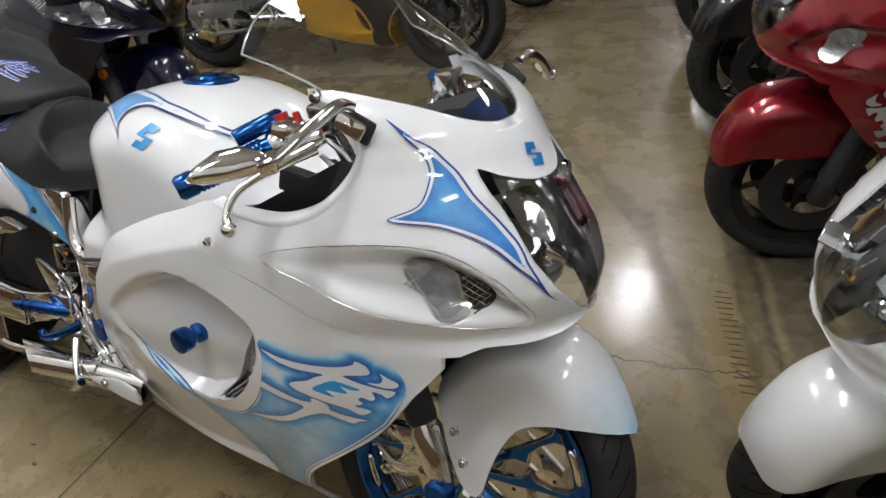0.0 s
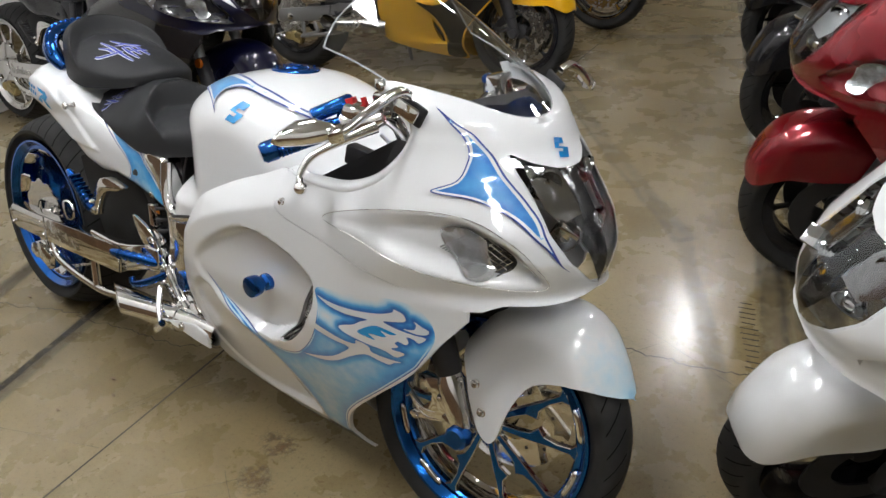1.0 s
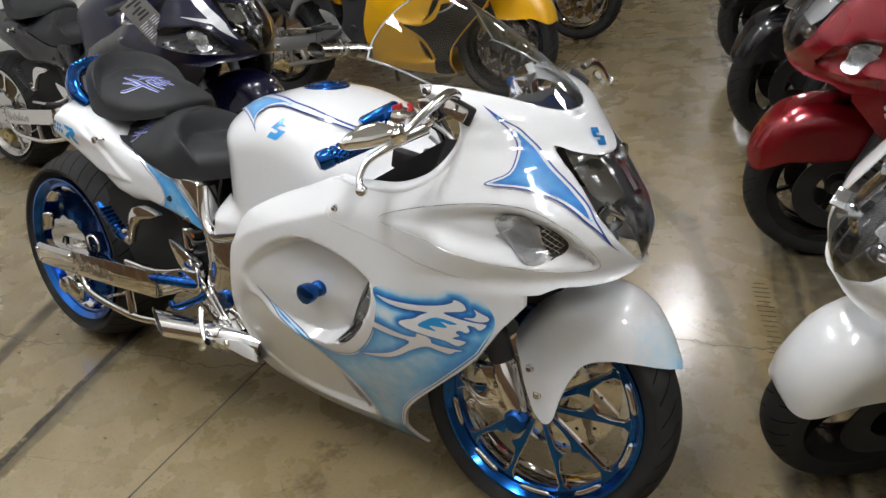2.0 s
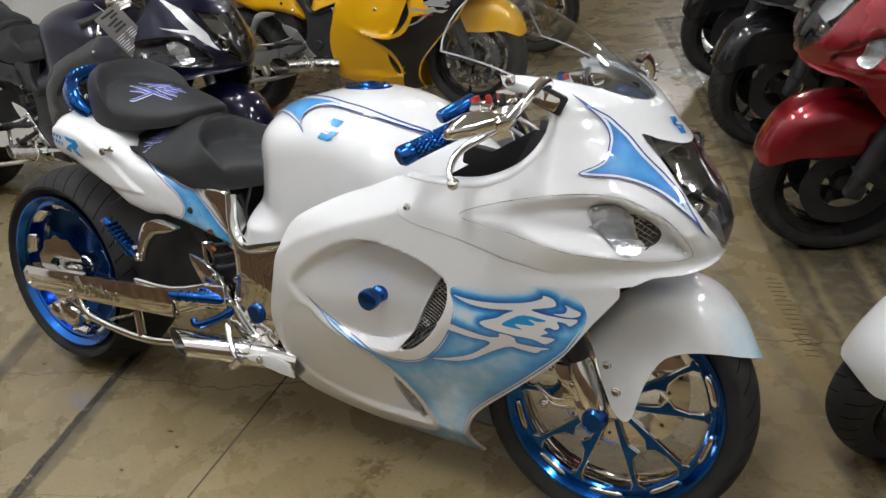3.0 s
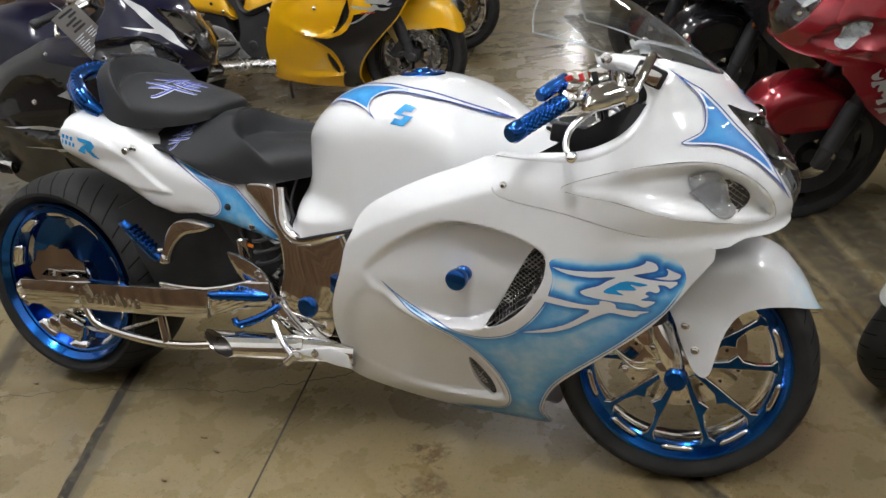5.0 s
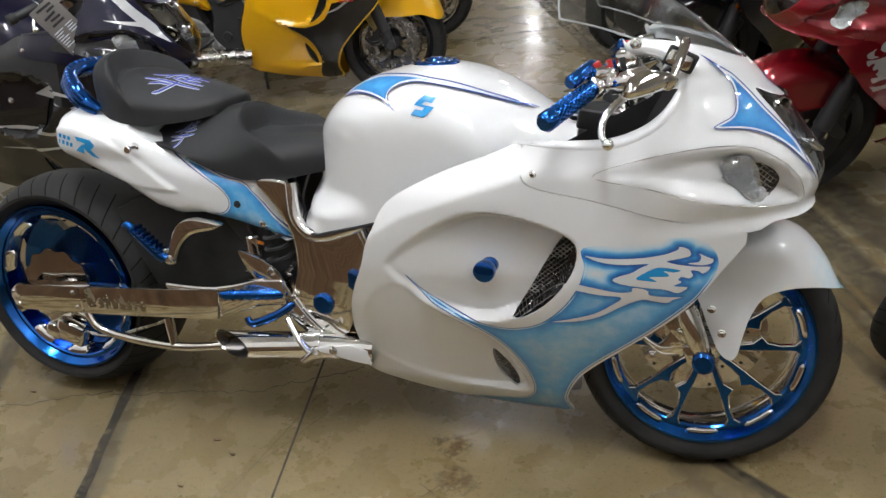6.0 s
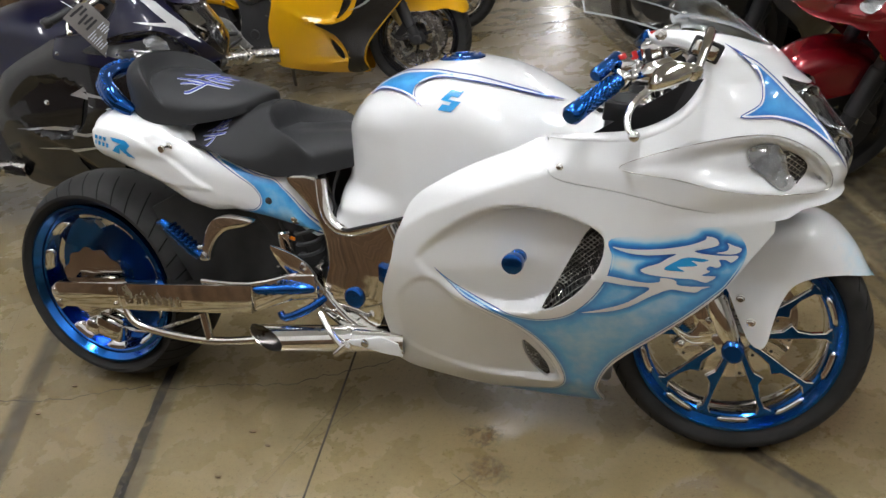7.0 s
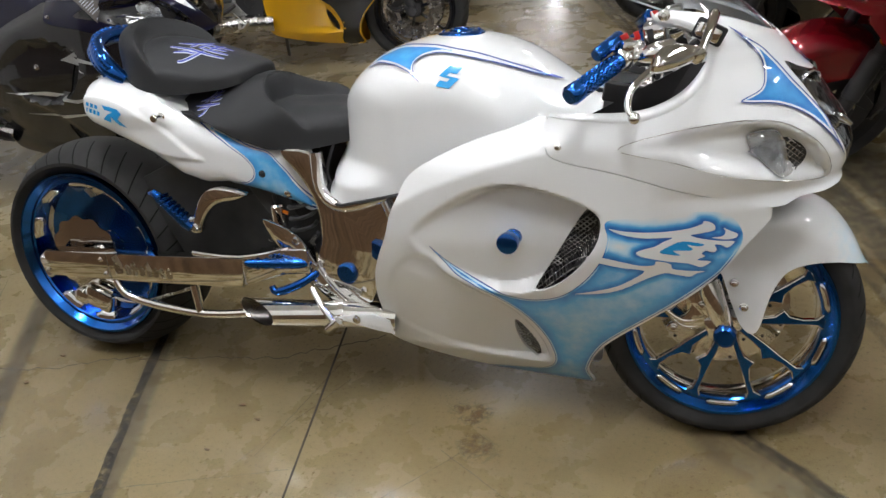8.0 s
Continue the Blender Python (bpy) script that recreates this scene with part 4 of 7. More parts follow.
def motorcycle(name, m, label, s, group=""):
    """A faired sports motorcycle in the finish s."""
    root = thing(name, m, label, "motorcycle", group)
    fine = s["custom"]
    step = 0.012 if fine else 0.02
    rear = REAR if s["stretched"] else (-0.743, 0.314)
    tail_x = -1.215 if s["stretched"] else -0.86
    # wheels, brakes and forks
    wf = wheel(root, s, FRONT, 0.2945, 0.229 if fine else 0.222, 0.062, -0.044, "front_wheel", s["spokes"], s["slot"])
    disc(wf, 0, 0, 0.066, 0.085, 0.150, s["disc"])
    if not s["custom"]:
        disc(wf, 0, 0, -0.066, 0.085, 0.155, s["disc"])
    rw = wheel(root, s, rear, 0.324 if s["stretched"] else 0.318, s["rear_rim"], 0.125 if s["stretched"] else 0.095, -0.104 if s["stretched"] else -0.07, "rear_wheel", s["spokes"], s["slot"], 0.055 if s["custom"] else 0.0)
    bm = lathe([(0.050, -0.118), (0.118, -0.118), (0.118, -0.113), (0.050, -0.113)], 60, closed=True)
    for v in bm.verts:
        a = math.atan2(v.co.z, v.co.x)
        if math.hypot(v.co.x, v.co.z) > 0.1:
            k = 1 + 0.045 * math.sin(12 * a)
            v.co.x *= k
            v.co.z *= k
    part("rear_brake_disc", bm, s["disc"], rw, "scalloped polished brake disc")
    part("axle_nut", lathe([(0, -0.150), (0.014, -0.150), (0.020, -0.146), (0.022, -0.118), (0.050, -0.116)], 24), CHROME, rw)
    cal = merge(box(0.095, 0.042, 0.060, (0.045, -0.142, -0.120), (0, 20, 0), 0.012), box(0.050, 0.050, 0.040, (-0.01, -0.142, -0.115), (0, 20, 0), 0.01))
    part("rear_caliper", cal, s["caliper"], rw)
    fx, fz = FRONT
    top = (0.575, 0.740)
    for y in (-0.108, 0.108):
        a = Vector((fx + 0.006, y, fz - 0.006))
        b = Vector((top[0], y, top[1]))
        p = lambda k: tuple(a.lerp(b, k))
        leg = part("fork_leg", tube([p(0.0), p(0.10), p(0.24), p(0.27), p(1.0)], [0.020, 0.027, 0.029, 0.024, 0.024], 20, 1), s["fork"], root, s["fork_label"])
        part("fork_guard", tube([p(0.275), p(0.29), p(0.60), p(0.62)], [0.025, 0.0275, 0.0275, 0.025], 20, 1) if fine else tube([p(0.155), p(0.17), p(0.52), p(0.54)], [0.026, 0.033, 0.033, 0.026], 20, 1), BLACK, leg, "black fork sleeve")
        part("axle_clamp", box(0.060, 0.040, 0.055, (fx - 0.010, y, fz + 0.012), (0, -20, 0), 0.010), s["fork"], leg)
        brk = slab([(fx - 0.120, fz + 0.030), (fx - 0.070, fz + 0.085), (fx - 0.035, fz + 0.125), (fx - 0.010, fz + 0.115), (fx - 0.022, fz + 0.060), (fx - 0.045, fz + 0.045), (fx - 0.085, fz + 0.016), (fx - 0.115, fz + 0.012)], y - 0.010, y + 0.010, bevel=0.003)
        if fine and y < 0:
            brk.free()
            brk = slab([(fx + dx, fz + dz) for dx, dz in ((-0.012, 0.122), (-0.060, 0.104), (-0.104, 0.100), (-0.110, 0.084), (-0.074, 0.062), (-0.086, 0.032), (-0.126, 0.004), (-0.122, -0.010), (-0.062, 0.006), (-0.018, 0.026))], y - 0.012, y + 0.008, bevel=0.003, smooth=2)
        cb = part("caliper_bracket", brk, s["fork"], leg)
        if fine and y < 0:
            for dx, dz in ((-0.096, 0.090), (-0.112, 0.000), (-0.048, 0.062)):
                bolt(cb, (fx + dx, y - 0.013, fz + dz), 0.008, s["fork"])
        if y > 0 or not s["custom"]:
            cp = merge(box(0.050, 0.060, 0.120, (fx - 0.085, y * 0.76, fz + 0.120), (0, -32, 0), 0.012), box(0.030, 0.070, 0.050, (fx - 0.085, y * 0.76, fz + 0.120), (0, -32, 0), 0.008))
            part("caliper", cp, s["caliper"], leg, s["caliper_label"])
    for k in range(2):
        part("brake_pipe", tube([(fx - 0.035, -0.112, fz + 0.030 - 0.016 * k), (fx - 0.09, -0.116, fz + 0.018 - 0.014 * k), (fx - 0.135, -0.110, fz + 0.040)], 0.006, 10), s["fork"], root)
    cap = lathe([(0, -0.142), (0.020, -0.142), (0.026, -0.137), (0.027, -0.116), (0.023, -0.112), (0.020, -0.095)], 12, (fx + 0.004, 0, fz - 0.004))
    part("axle_cap", cap, s["accent"], root, s["accent_label"] + " axle cap", auto=25)
    if not fine:
        for sd in (-1, 1):
            part("side_reflector", lathe([(0, -0.006), (0.019, -0.005), (0.021, 0.0), (0.021, 0.008)], 20, (0.676, sd * 0.138, 0.478)), AMBER, root, "round amber reflector")
    # front mudguard
    ftop = smooth_line(FENDER_TOP if fine else STOCK_TOP, 4)

    def guard(x, z):
        d = seg_dist(np.c_[x, z], np.array(ftop), False)
        k = 1 - np.clip(d / 0.070, 0, 1)
        taper = np.interp(x, [0.80, 0.94, 0.99, 1.015, 1.03], [1.0, 0.92, 0.76, 0.56, 0.36]) if fine else np.interp(x, [0.80, 0.94, 1.00, 1.02, 1.032], [1.02, 1.00, 0.94, 0.80, 0.60])
        return (0.092 * taper + 0.018 * ease((0.46 - z) / 0.1) * ease((0.86 - x) / 0.05)) * (1 - k**2.3) ** (1 / 2.3)

    fen = smooth_line(FENDER if fine else FENDER_STOCK, 4, True)
    if s["fade"]:
        tone = lambda x, z: 0.26 * ease((x - 0.90) / 0.14) + 0.20 * ease((x - 1.0) / 0.03)
        g = part("mudguard", sheet(fen, guard, step, rings=(0.002, 0.006), sides=(-1, 1), tone=tone, thick=0.004), AIRBRUSH, root, "white mudguard fading to pale blue at its tip")
    else:
        g = part("mudguard", sheet(fen, guard, step, rings=(0.002, 0.006), sides=(-1, 1), thick=0.004), s["fender"], root, s["fender_label"])
    for bx, bz in ((0.757, 0.405), (0.780, 0.352)) if fine else ((0.70, 0.480), (0.66, 0.50)):
        bolt(g, (bx, -float(guard(np.array([bx]), np.array([bz]))[0]) - 0.001, bz), 0.008)
    # main fairing
    def yb(x):
        return 0.190 * max(0.0, min(1.15, (0.802 - x) / 0.205)) ** 0.435
    upper = smooth_line(UPPER, 3, True)
    up = part("upper_fairing", sheet(upper, fairing, 0.008 if fine else step, rings=(0.0015, 0.004, 0.009), sides=(-1, 1), thick=0, keep=lambda x, y, z: not (z > 0.925 and y < yb(x))), s["upper"], root, s["upper_label"])
    snap(up.data, yb)
    sf = {}
    for sd in (-1, 1):
        sf[sd] = part("side_fairing", sheet(smooth_line(SIDE, 3, True), fairing, 0.0065 if fine and sd < 0 else step, holes=[smooth_line(VENT, 3, True), smooth_line(VENT_LOW, 3, True)], rings=(0.004,), sides=(sd,), thick=0.010), s["side"], root, s["side_label"])
    side = sf[-1]
    liner = smooth_line([(0.300, 0.730), (0.450, 0.712), (0.620, 0.712), (0.712, 0.780), (0.722, 0.930), (0.694, 0.930), (0.686, 0.884), (0.658, 0.846), (0.614, 0.818), (0.549, 0.796), (0.451, 0.796), (0.378, 0.794), (0.310, 0.772)], 3, True)
    part("inner_liner", sheet(liner, fairing, 0.02, thick=0, lift=-0.030, sides=(-1,)), BLACK, up, "black inner fairing panel")
    part("inner_liner", sheet(liner, fairing, 0.02, thick=0, lift=-0.030, sides=(1,)), BLACK, up, "black inner fairing panel")
    # rolled edge round the cockpit opening
    mouth = smooth_line(COCKPIT, 6)
    for sd in (-1, 1):
        lip = bmesh.new()
        rows = []
        for k, (x, z) in enumerate(mouth):
            a, b = Vector(mouth[max(k - 1, 0)]), Vector(mouth[min(k + 1, len(mouth) - 1)])
            d = (b - a).normalized()
            inward = Vector((d.y, -d.x)) if d.y * (0.52 - x) - d.x * (0.92 - z) > 0 else Vector((-d.y, d.x))
            full = 0.25 + 0.75 * float(ease(k / 8) * ease((len(mouth) - 1 - k) / 14))
            y = float(fairing(np.array([x]), np.array([z]))[0])
            rows.append([lip.verts.new((x + inward.x * u * full, sd * (y - w), z + inward.y * u * full)) for u, w in ((-0.004, -0.001), (0.002, -0.002), (0.008, 0.002), (0.013, 0.010), (0.015, 0.022))])
        for p, q in zip(rows, rows[1:]):
            for i in range(4):
                lip.faces.new((p[i], p[i + 1], q[i + 1], q[i]))
        bmesh.ops.recalc_face_normals(lip, faces=lip.faces)
        part("inner_lip", lip, s["upper"], up, "white rolled lip of the cockpit opening" if fine else "", auto=80)
    # air outlets
    for poly, sink, pitch in ((VENT, 0.012, 0.0088), (VENT_LOW, 0.010, 0.0085)):
        mx, mz = sum(q[0] for q in poly) / len(poly), sum(q[1] for q in poly) / len(poly)
        wide = [(mx + (q[0] - mx) * 1.28, mz + (q[1] - mz) * 1.10) for q in smooth_line(poly, 3, True)]
        back = part("vent_backing", sheet(wide, fairing, 0.02, thick=0, lift=-0.03), BLACK, side)
        part("vent_screen", wires(poly, fairing, pitch, 0.0013, sink, 0.8), s["mesh"], back, "woven wire screen", smooth=False)
    # eyes beside the nose: indicator and intake screen
    for sd in (-1, 1):
        sig = part("indicator", sheet(smooth_line(SIGNAL, 4, True), fairing, 0.009, thick=0, lift=0.004, sides=(sd,)), RIBBED, up, "clear indicator lamp")
        part("lens", sheet(smooth_line(SIGNAL, 4, True), lambda x, z: fairing(x, z) + 0.004 + 0.018 * dent(x, z, SIGNAL, 0.016), 0.008, rings=(0.003,), thick=0.004, sides=(sd,)), LENS, sig)
        rib = bmesh.new()
        for k in range(17):
            t = k / 16
            xa, xb = 0.762 + 0.062 * t, 0.812 + 0.024 * t
            za, zb = 0.735 - 0.044 * t, 0.765 - 0.072 * t
            yy = [float(fairing(np.array([u]), np.array([w]))[0]) + 0.007 for u, w in ((xa, za), (xb, zb))]
            t1 = tube([(xa, sd * yy[0], za), (xb, sd * yy[1], zb)], 0.0014, 4, 1)
            me = bpy.data.meshes.new("r")
            t1.to_mesh(me)
            t1.free()
            rib.from_mesh(me)
            bpy.data.meshes.remove(me)
        part("ribbed_reflector", rib, RIBBED, sig)
    gb = part("intake_backing", sheet(smooth_line(GRILLE, 4, True), fairing, 0.012, thick=0, lift=0.0015), BLACK, up)
    part("intake_screen", wires(GRILLE, fairing, 0.0085, 0.0012, -0.0035, 0.9), s["mesh"], gb, "woven wire screen", smooth=False)
    rimline = smooth_line(POD, 6, True)
    px = np.array([q[0] for q in rimline])
    pz = np.array([q[1] for q in rimline])
    py = shell(px, pz)
    part("eye_seam", tube([(a, -b - 0.0002, c) for a, b, c in zip(px, py, pz)], 0.0006, 5, 1, False), s["seam"], up)
    # headlamp
    eye = smooth_line(LAMP_EYE, 2, True)
    lampb = part("headlamp", sheet(eye, lambda x, z: 0.30 * shell(x, z), 0.014, sides=(-1, 1), thick=0, rings=(0.003,)), s["lamp_back"], up, "twin stacked headlamp behind one clear lens")
    part("lens", sheet(eye, lambda x, z: shell(x, z), 0.012, rings=(0.0015, 0.004, 0.009), sides=(-1, 1), thick=0.003), LENS, lampb, "clear headlamp lens")
    for sd in (-1, 1):
        part("reflector", sheet([(0.830, 0.882), (0.872, 0.864), (0.892, 0.842), (0.918, 0.808), (0.930, 0.790), (0.918, 0.776), (0.890, 0.802), (0.858, 0.844)], lambda x, z: 0.82 * shell(x, z) - 0.004 + 0.0045 * np.abs(((x * 34 + z * 11) % 1) - 0.5), 0.004, thick=0.003, sides=(sd,)), REFLECTOR, lampb, "chrome upper reflector", auto=16)
    for cx, cy, cz, r, rx in ((0.872, -0.070, 0.836, 0.027, -40), (0.872, 0.070, 0.836, 0.027, -40), (0.916, -0.060, 0.748, 0.028, -40), (0.916, 0.060, 0.748, 0.028, -40)):
        bowl = lathe([(0.004, -0.030), (r * 0.6, -0.026), (r * 0.9, -0.012), (r, 0.0), (r * 1.14, 0.002), (r * 1.14, -0.004)], 24, axis="x")
        bmesh.ops.transform(bowl, matrix=pose(cx, cy, cz, 0, 18, rx if cy < 0 else -rx), verts=bowl.verts)
        bo = part("reflector", bowl, REFLECTOR, lampb)
        ball = lathe([(0.0, 0.006), (r * 0.35, 0.003), (r * 0.5, -0.006), (r * 0.5, -0.02)], 16, axis="x")
        bmesh.ops.transform(ball, matrix=pose(cx, cy, cz, 0, 18, rx if cy < 0 else -rx), verts=ball.verts)
        part("projector", ball, CHROME, bo)
    for k in range(6):
        zz = 0.862 - 0.017 * k
        xx = 0.824 + 0.012 * k
        yy = max(0.02, float(shell(np.array([xx]), np.array([zz]))[0]) - 0.018)
        part("reflector_step", box(0.020, 0.050, 0.009, (xx - 0.006, -yy + 0.02, zz), (0, 35, 30), 0.002), REFLECTOR, lampb)
    part("reflector_shelf", box(0.040, 0.090, 0.010, (0.918, -0.060, 0.772), (0, 35, 38), 0.003), REFLECTOR, lampb)
    # windscreen on the fairing
    ws = bmesh.new()
    nu, nv = 28, 14
    grid = []
    for j in range(nv + 1):
        v = j / nv
        row = []
        for i in range(nu + 1):
            u = -1 + 2 * i / nu
            w = abs(u)
            b = Vector((0.802 - 0.205 * w**2.3, 0.190 * u, top_z(0.802 - 0.205 * w**2.3, 0.190 * w)))
            t = Vector((0.470 - 0.035 * w**2, 0.212 * u, 1.168 - 0.112 * w**2.2))
            q = b.lerp(t, v * (1 - 0.13 * w**10))
            q.z += 0.014 * math.sin(math.pi * v) * (1 - 0.75 * w**2)
            q.x += 0.010 * math.sin(math.pi * v) * (1 - w)
            row.append(ws.verts.new(q))
        grid.append(row)
    for p, q in zip(grid, grid[1:]):
        for i in range(nu):
            ws.faces.new((p[i], p[i + 1], q[i + 1], q[i]))
    ws.normal_update()
    edge = [tuple(v.co) for v in grid[-1]]
    left = [tuple(r[0].co) for r in grid]
    right = [tuple(r[-1].co) for r in grid]
    base = [tuple(v.co) for v in grid[0]]
    screen = part("windscreen", ws, s["screen"], root, s["screen_label"])
    screen.visible_shadow = False
    for line in (edge, left, right):
        part("screen_edge", tube(line, 0.0019, 8, 1), EDGE if s["custom"] else BLACK, screen)
    part("screen_gasket", tube([(x, y, z - 0.001) for x, y, z in base], 0.0016 if fine else 0.0035, 6, 1), EDGE if fine else s["gasket"], screen)
    trim = bmesh.new()
    rows = []
    for i in range(13):
        u = -1 + i / 6
        w = abs(u)
        f1 = Vector((0.792 - 0.100 * w**2.0, 0.120 * u, 0.936 + 0.014 * w))
        f2 = Vector((0.690 - 0.010 * w**1.5, 0.125 * u, 0.956 + 0.006 * w))
        rows.append((trim.verts.new(f1), trim.verts.new(f2)))
    for p, q in zip(rows, rows[1:]):
        trim.faces.new((p[0], q[0], q[1], p[1]))
    bmesh.ops.solidify(trim, geom=trim.faces[:], thickness=0.004)
    part("screen_trim", trim, s["rim"] if fine else s["accent"], root, s["accent_label"] + " trim under the windscreen")
    for sd in (-1, 1):
        bolt(up, (0.600, sd * 0.208, 0.994), 0.009)
        bolt(sf[sd], (0.405, sd * (float(fairing(np.array([0.405]), np.array([0.752]))[0]) + 0.001), 0.755), 0.006)
    # tank, tail and seats
    tank_w = lambda x, z: 0.212 - 0.060 * ease((0.02 - x) / 0.2) * ease((z - 0.62) / 0.06) * ease((0.90 - z) / 0.12) - 0.055 * ease((x - 0.25) / 0.2)
    tank_d = puff(TANK, tank_w, 0.135, 2.3, smooth_line(TANK_TOP, 4))
    tank = part("tank", sheet(smooth_line(TANK, 3, True), tank_d, 0.008 if fine else step, rings=(0.0015, 0.004, 0.010), sides=(-1, 1), thick=0.012), s["tank"], root, s["tank_label"])
    cap = lathe([(0, 0.0095), (0.026, 0.0095), (0.030, 0.0055), (0.050, 0.0045), (0.055, 0.0005), (0.056, -0.008)], 40, axis="z")
    bmesh.ops.transform(cap, matrix=pose(0.105, 0, 0.957, 0, 2, 0), verts=cap.verts)
    foot = smooth_line([(-0.214, 0.715), (-0.240, 0.665), (-0.246, 0.625), (-0.226, 0.590), (-0.180, 0.575), (-0.125, 0.587), (0.003, 0.617), (0.075, 0.645)], 6)
    fx_, fz_ = np.array([q[0] for q in foot]), np.array([q[1] for q in foot])
    fy_ = np.maximum(tank_d(fx_ * 0.97, fz_ + 0.006), 0.12)
    # a raised black bead carries the shade of the gap below the tank
    part("tank_gap", tube([(a, -b - 0.004, c) for a, b, c in zip(fx_, fy_, fz_)], 0.0042, 8, 1), BLACK, tank, "black bead put in for the shaded gap along the tank foot")
    fc = part("filler_cap", cap, s["accent"] if s["custom"] else BLACK, tank, s["accent_label"] + " round filler cap")
    part("cap_latch", box(0.034, 0.018, 0.006, (0.105, 0, 0.967), (0, 2, 0), 0.004), s["accent"] if s["custom"] else BLACK, fc)
    for k in range(10):
        a = 2 * math.pi * k / 10
        part("cap_screw", lathe([(0, 0.0072), (0.003, 0.0068), (0.0035, 0.003)], 8, (0.105 + 0.044 * math.cos(a), 0.044 * math.sin(a), 0.957 - 0.0015 * math.cos(a)), "z"), s["accent"] if s["custom"] else BLACK, fc)
    tail_w = lambda x, z: 0.198 - 0.030 * ease((x + 0.72) / 0.35) + 0.012 * ease((z - 0.76) / 0.05) * ease((-0.55 - x) / 0.1) - 0.05 * ease((-0.92 - x) / 0.08)
    tail_d = puff(TAIL, tail_w, 0.060, 2.4, floor=0.10)

    def tail_depth(x, z):
        y = tail_d(x, z)
        return y + 0.009 * dent(x, z, TAIL_POD, 0.012)

    tl = part("tail_cowl", sheet(smooth_line(TAIL, 3, True), tail_depth, 0.006 if fine else step, rings=(0.002, 0.006), sides=(-1,), thick=0.012), s["tail"], root, s["tail_label"])
    part("tail_cowl", sheet(smooth_line(TAIL, 3, True), tail_depth, 0.02, rings=(0.004,), sides=(1,), thick=0.012), s["tail"], root, s["tail_label"])
    deck = bmesh.new()
    rows = []
    for x, z, w in ((-0.985, 0.850, 0.08), (-0.955, 0.893, 0.105), (-0.900, 0.903, 0.112), (-0.820, 0.880, 0.118), (-0.735, 0.856, 0.125), (-0.690, 0.822, 0.125), (-0.600, 0.772, 0.125), (-0.50, 0.732, 0.12), (-0.33, 0.716, 0.11)):
        rows.append([deck.verts.new((x, w * u, z + 0.012 * (1 - u * u))) for u in (-1, -0.6, -0.2, 0.2, 0.6, 1)])
    for p, q in zip(rows, rows[1:]):
        for i in range(5):
            deck.faces.new((p[i], q[i], q[i + 1], p[i + 1]))
    part("tail_deck", deck, s["tail"], root)
    under = slab([(-0.93, 0.75), (-0.78, 0.69), (-0.66, 0.63), (-0.55, 0.60), (-0.40, 0.58), (-0.34, 0.69), (-0.60, 0.755), (-0.72, 0.80), (-0.92, 0.84)], -0.13, 0.13, bevel=0.01)
    part("undertray", under, BLACK, root)
    hump = lambda x, y, xc, a, b, rise: rise * float(ease((math.hypot((x - xc) / a, y / b) - 1.0) / 0.12)) if x < xc else rise * float(ease((abs(y) / b - 1.0) / 0.12))
    seat_low = lambda x: float(np.interp(x, [-0.70, -0.60, -0.49, -0.384, -0.277, -0.15], [0.815, 0.796, 0.742, 0.708, 0.704, 0.722]))
    seat_high = lambda x, y: float(np.interp(x, [-0.69, -0.52, -0.40, -0.30, -0.15], [0.838, 0.830, 0.812, 0.806, 0.810])) - 2.0 * y * y * float(ease((-0.30 - x) / 0.15)) - 0.6 * y * y - 0.010 * float(ease(1 - abs(y) / 0.09)) * float(ease((x + 0.42) / 0.1)) + hump(x, y, -0.265, 0.165, 0.155, 0.060) * (1 - 0.75 * float(ease((math.hypot((x + 0.265) / 0.165, y / 0.155) - 1.15) / 1.3)))
    bm, seat_z = pad([(-0.712, 0.0), (-0.706, 0.085), (-0.678, 0.142), (-0.588, 0.174), (-0.420, 0.180), (-0.310, 0.172), (-0.215, 0.140), (-0.160, 0.110), (-0.142, 0.060), (-0.140, 0.0)], seat_low, seat_high, 4.6)
    seat = part("rider_seat", bm, VINYL, root, "black padded vinyl rider seat", auto=80)
    pil_low = lambda x: float(np.interp(x, [-0.89, -0.85, -0.78, -0.672, -0.534, -0.436], [0.915, 0.893, 0.862, 0.848, 0.856, 0.876]))
    pil_high = lambda x, y: float(np.interp(x, [-0.89, -0.78, -0.66, -0.54, -0.436], [0.988, 0.985, 0.962, 0.928, 0.898])) - 1.9 * y * y + hump(x, y, -0.62, 0.205, 0.172, 0.055)
    bm, pil_z = pad([(-0.898, 0.0), (-0.890, 0.062), (-0.858, 0.118), (-0.790, 0.152), (-0.680, 0.160), (-0.580, 0.142), (-0.520, 0.108), (-0.488, 0.062), (-0.480, 0.0)], pil_low, pil_high, 7.0)
    pil = part("pillion_seat", bm, VINYL, root, "black padded vinyl pillion seat", auto=80)
    for thing_, z_, xc, a_, b_ in ((seat, seat_z, -0.265, 0.165, 0.155), (pil, pil_z, -0.62, 0.205, 0.172)):
        line = [(xc - a_ * math.cos(t), b_ * math.sin(t)) for t in np.linspace(-0.72, 0.72, 30)]
        part("seam", tube([(x, y, z_(x, y) + 0.0004) for x, y in line], 0.0013, 5, 1), BLACK, thing_, "stitched seam")
        line = [(xc - 1.11 * a_ * math.cos(t), 1.11 * b_ * math.sin(t)) for t in np.linspace(-0.45, 0.45, 24)]
        part("seam", tube([(x, y, z_(x, y) + 0.0004) for x, y in line], 0.0013, 5, 1), BLACK, thing_, "stitched seam")
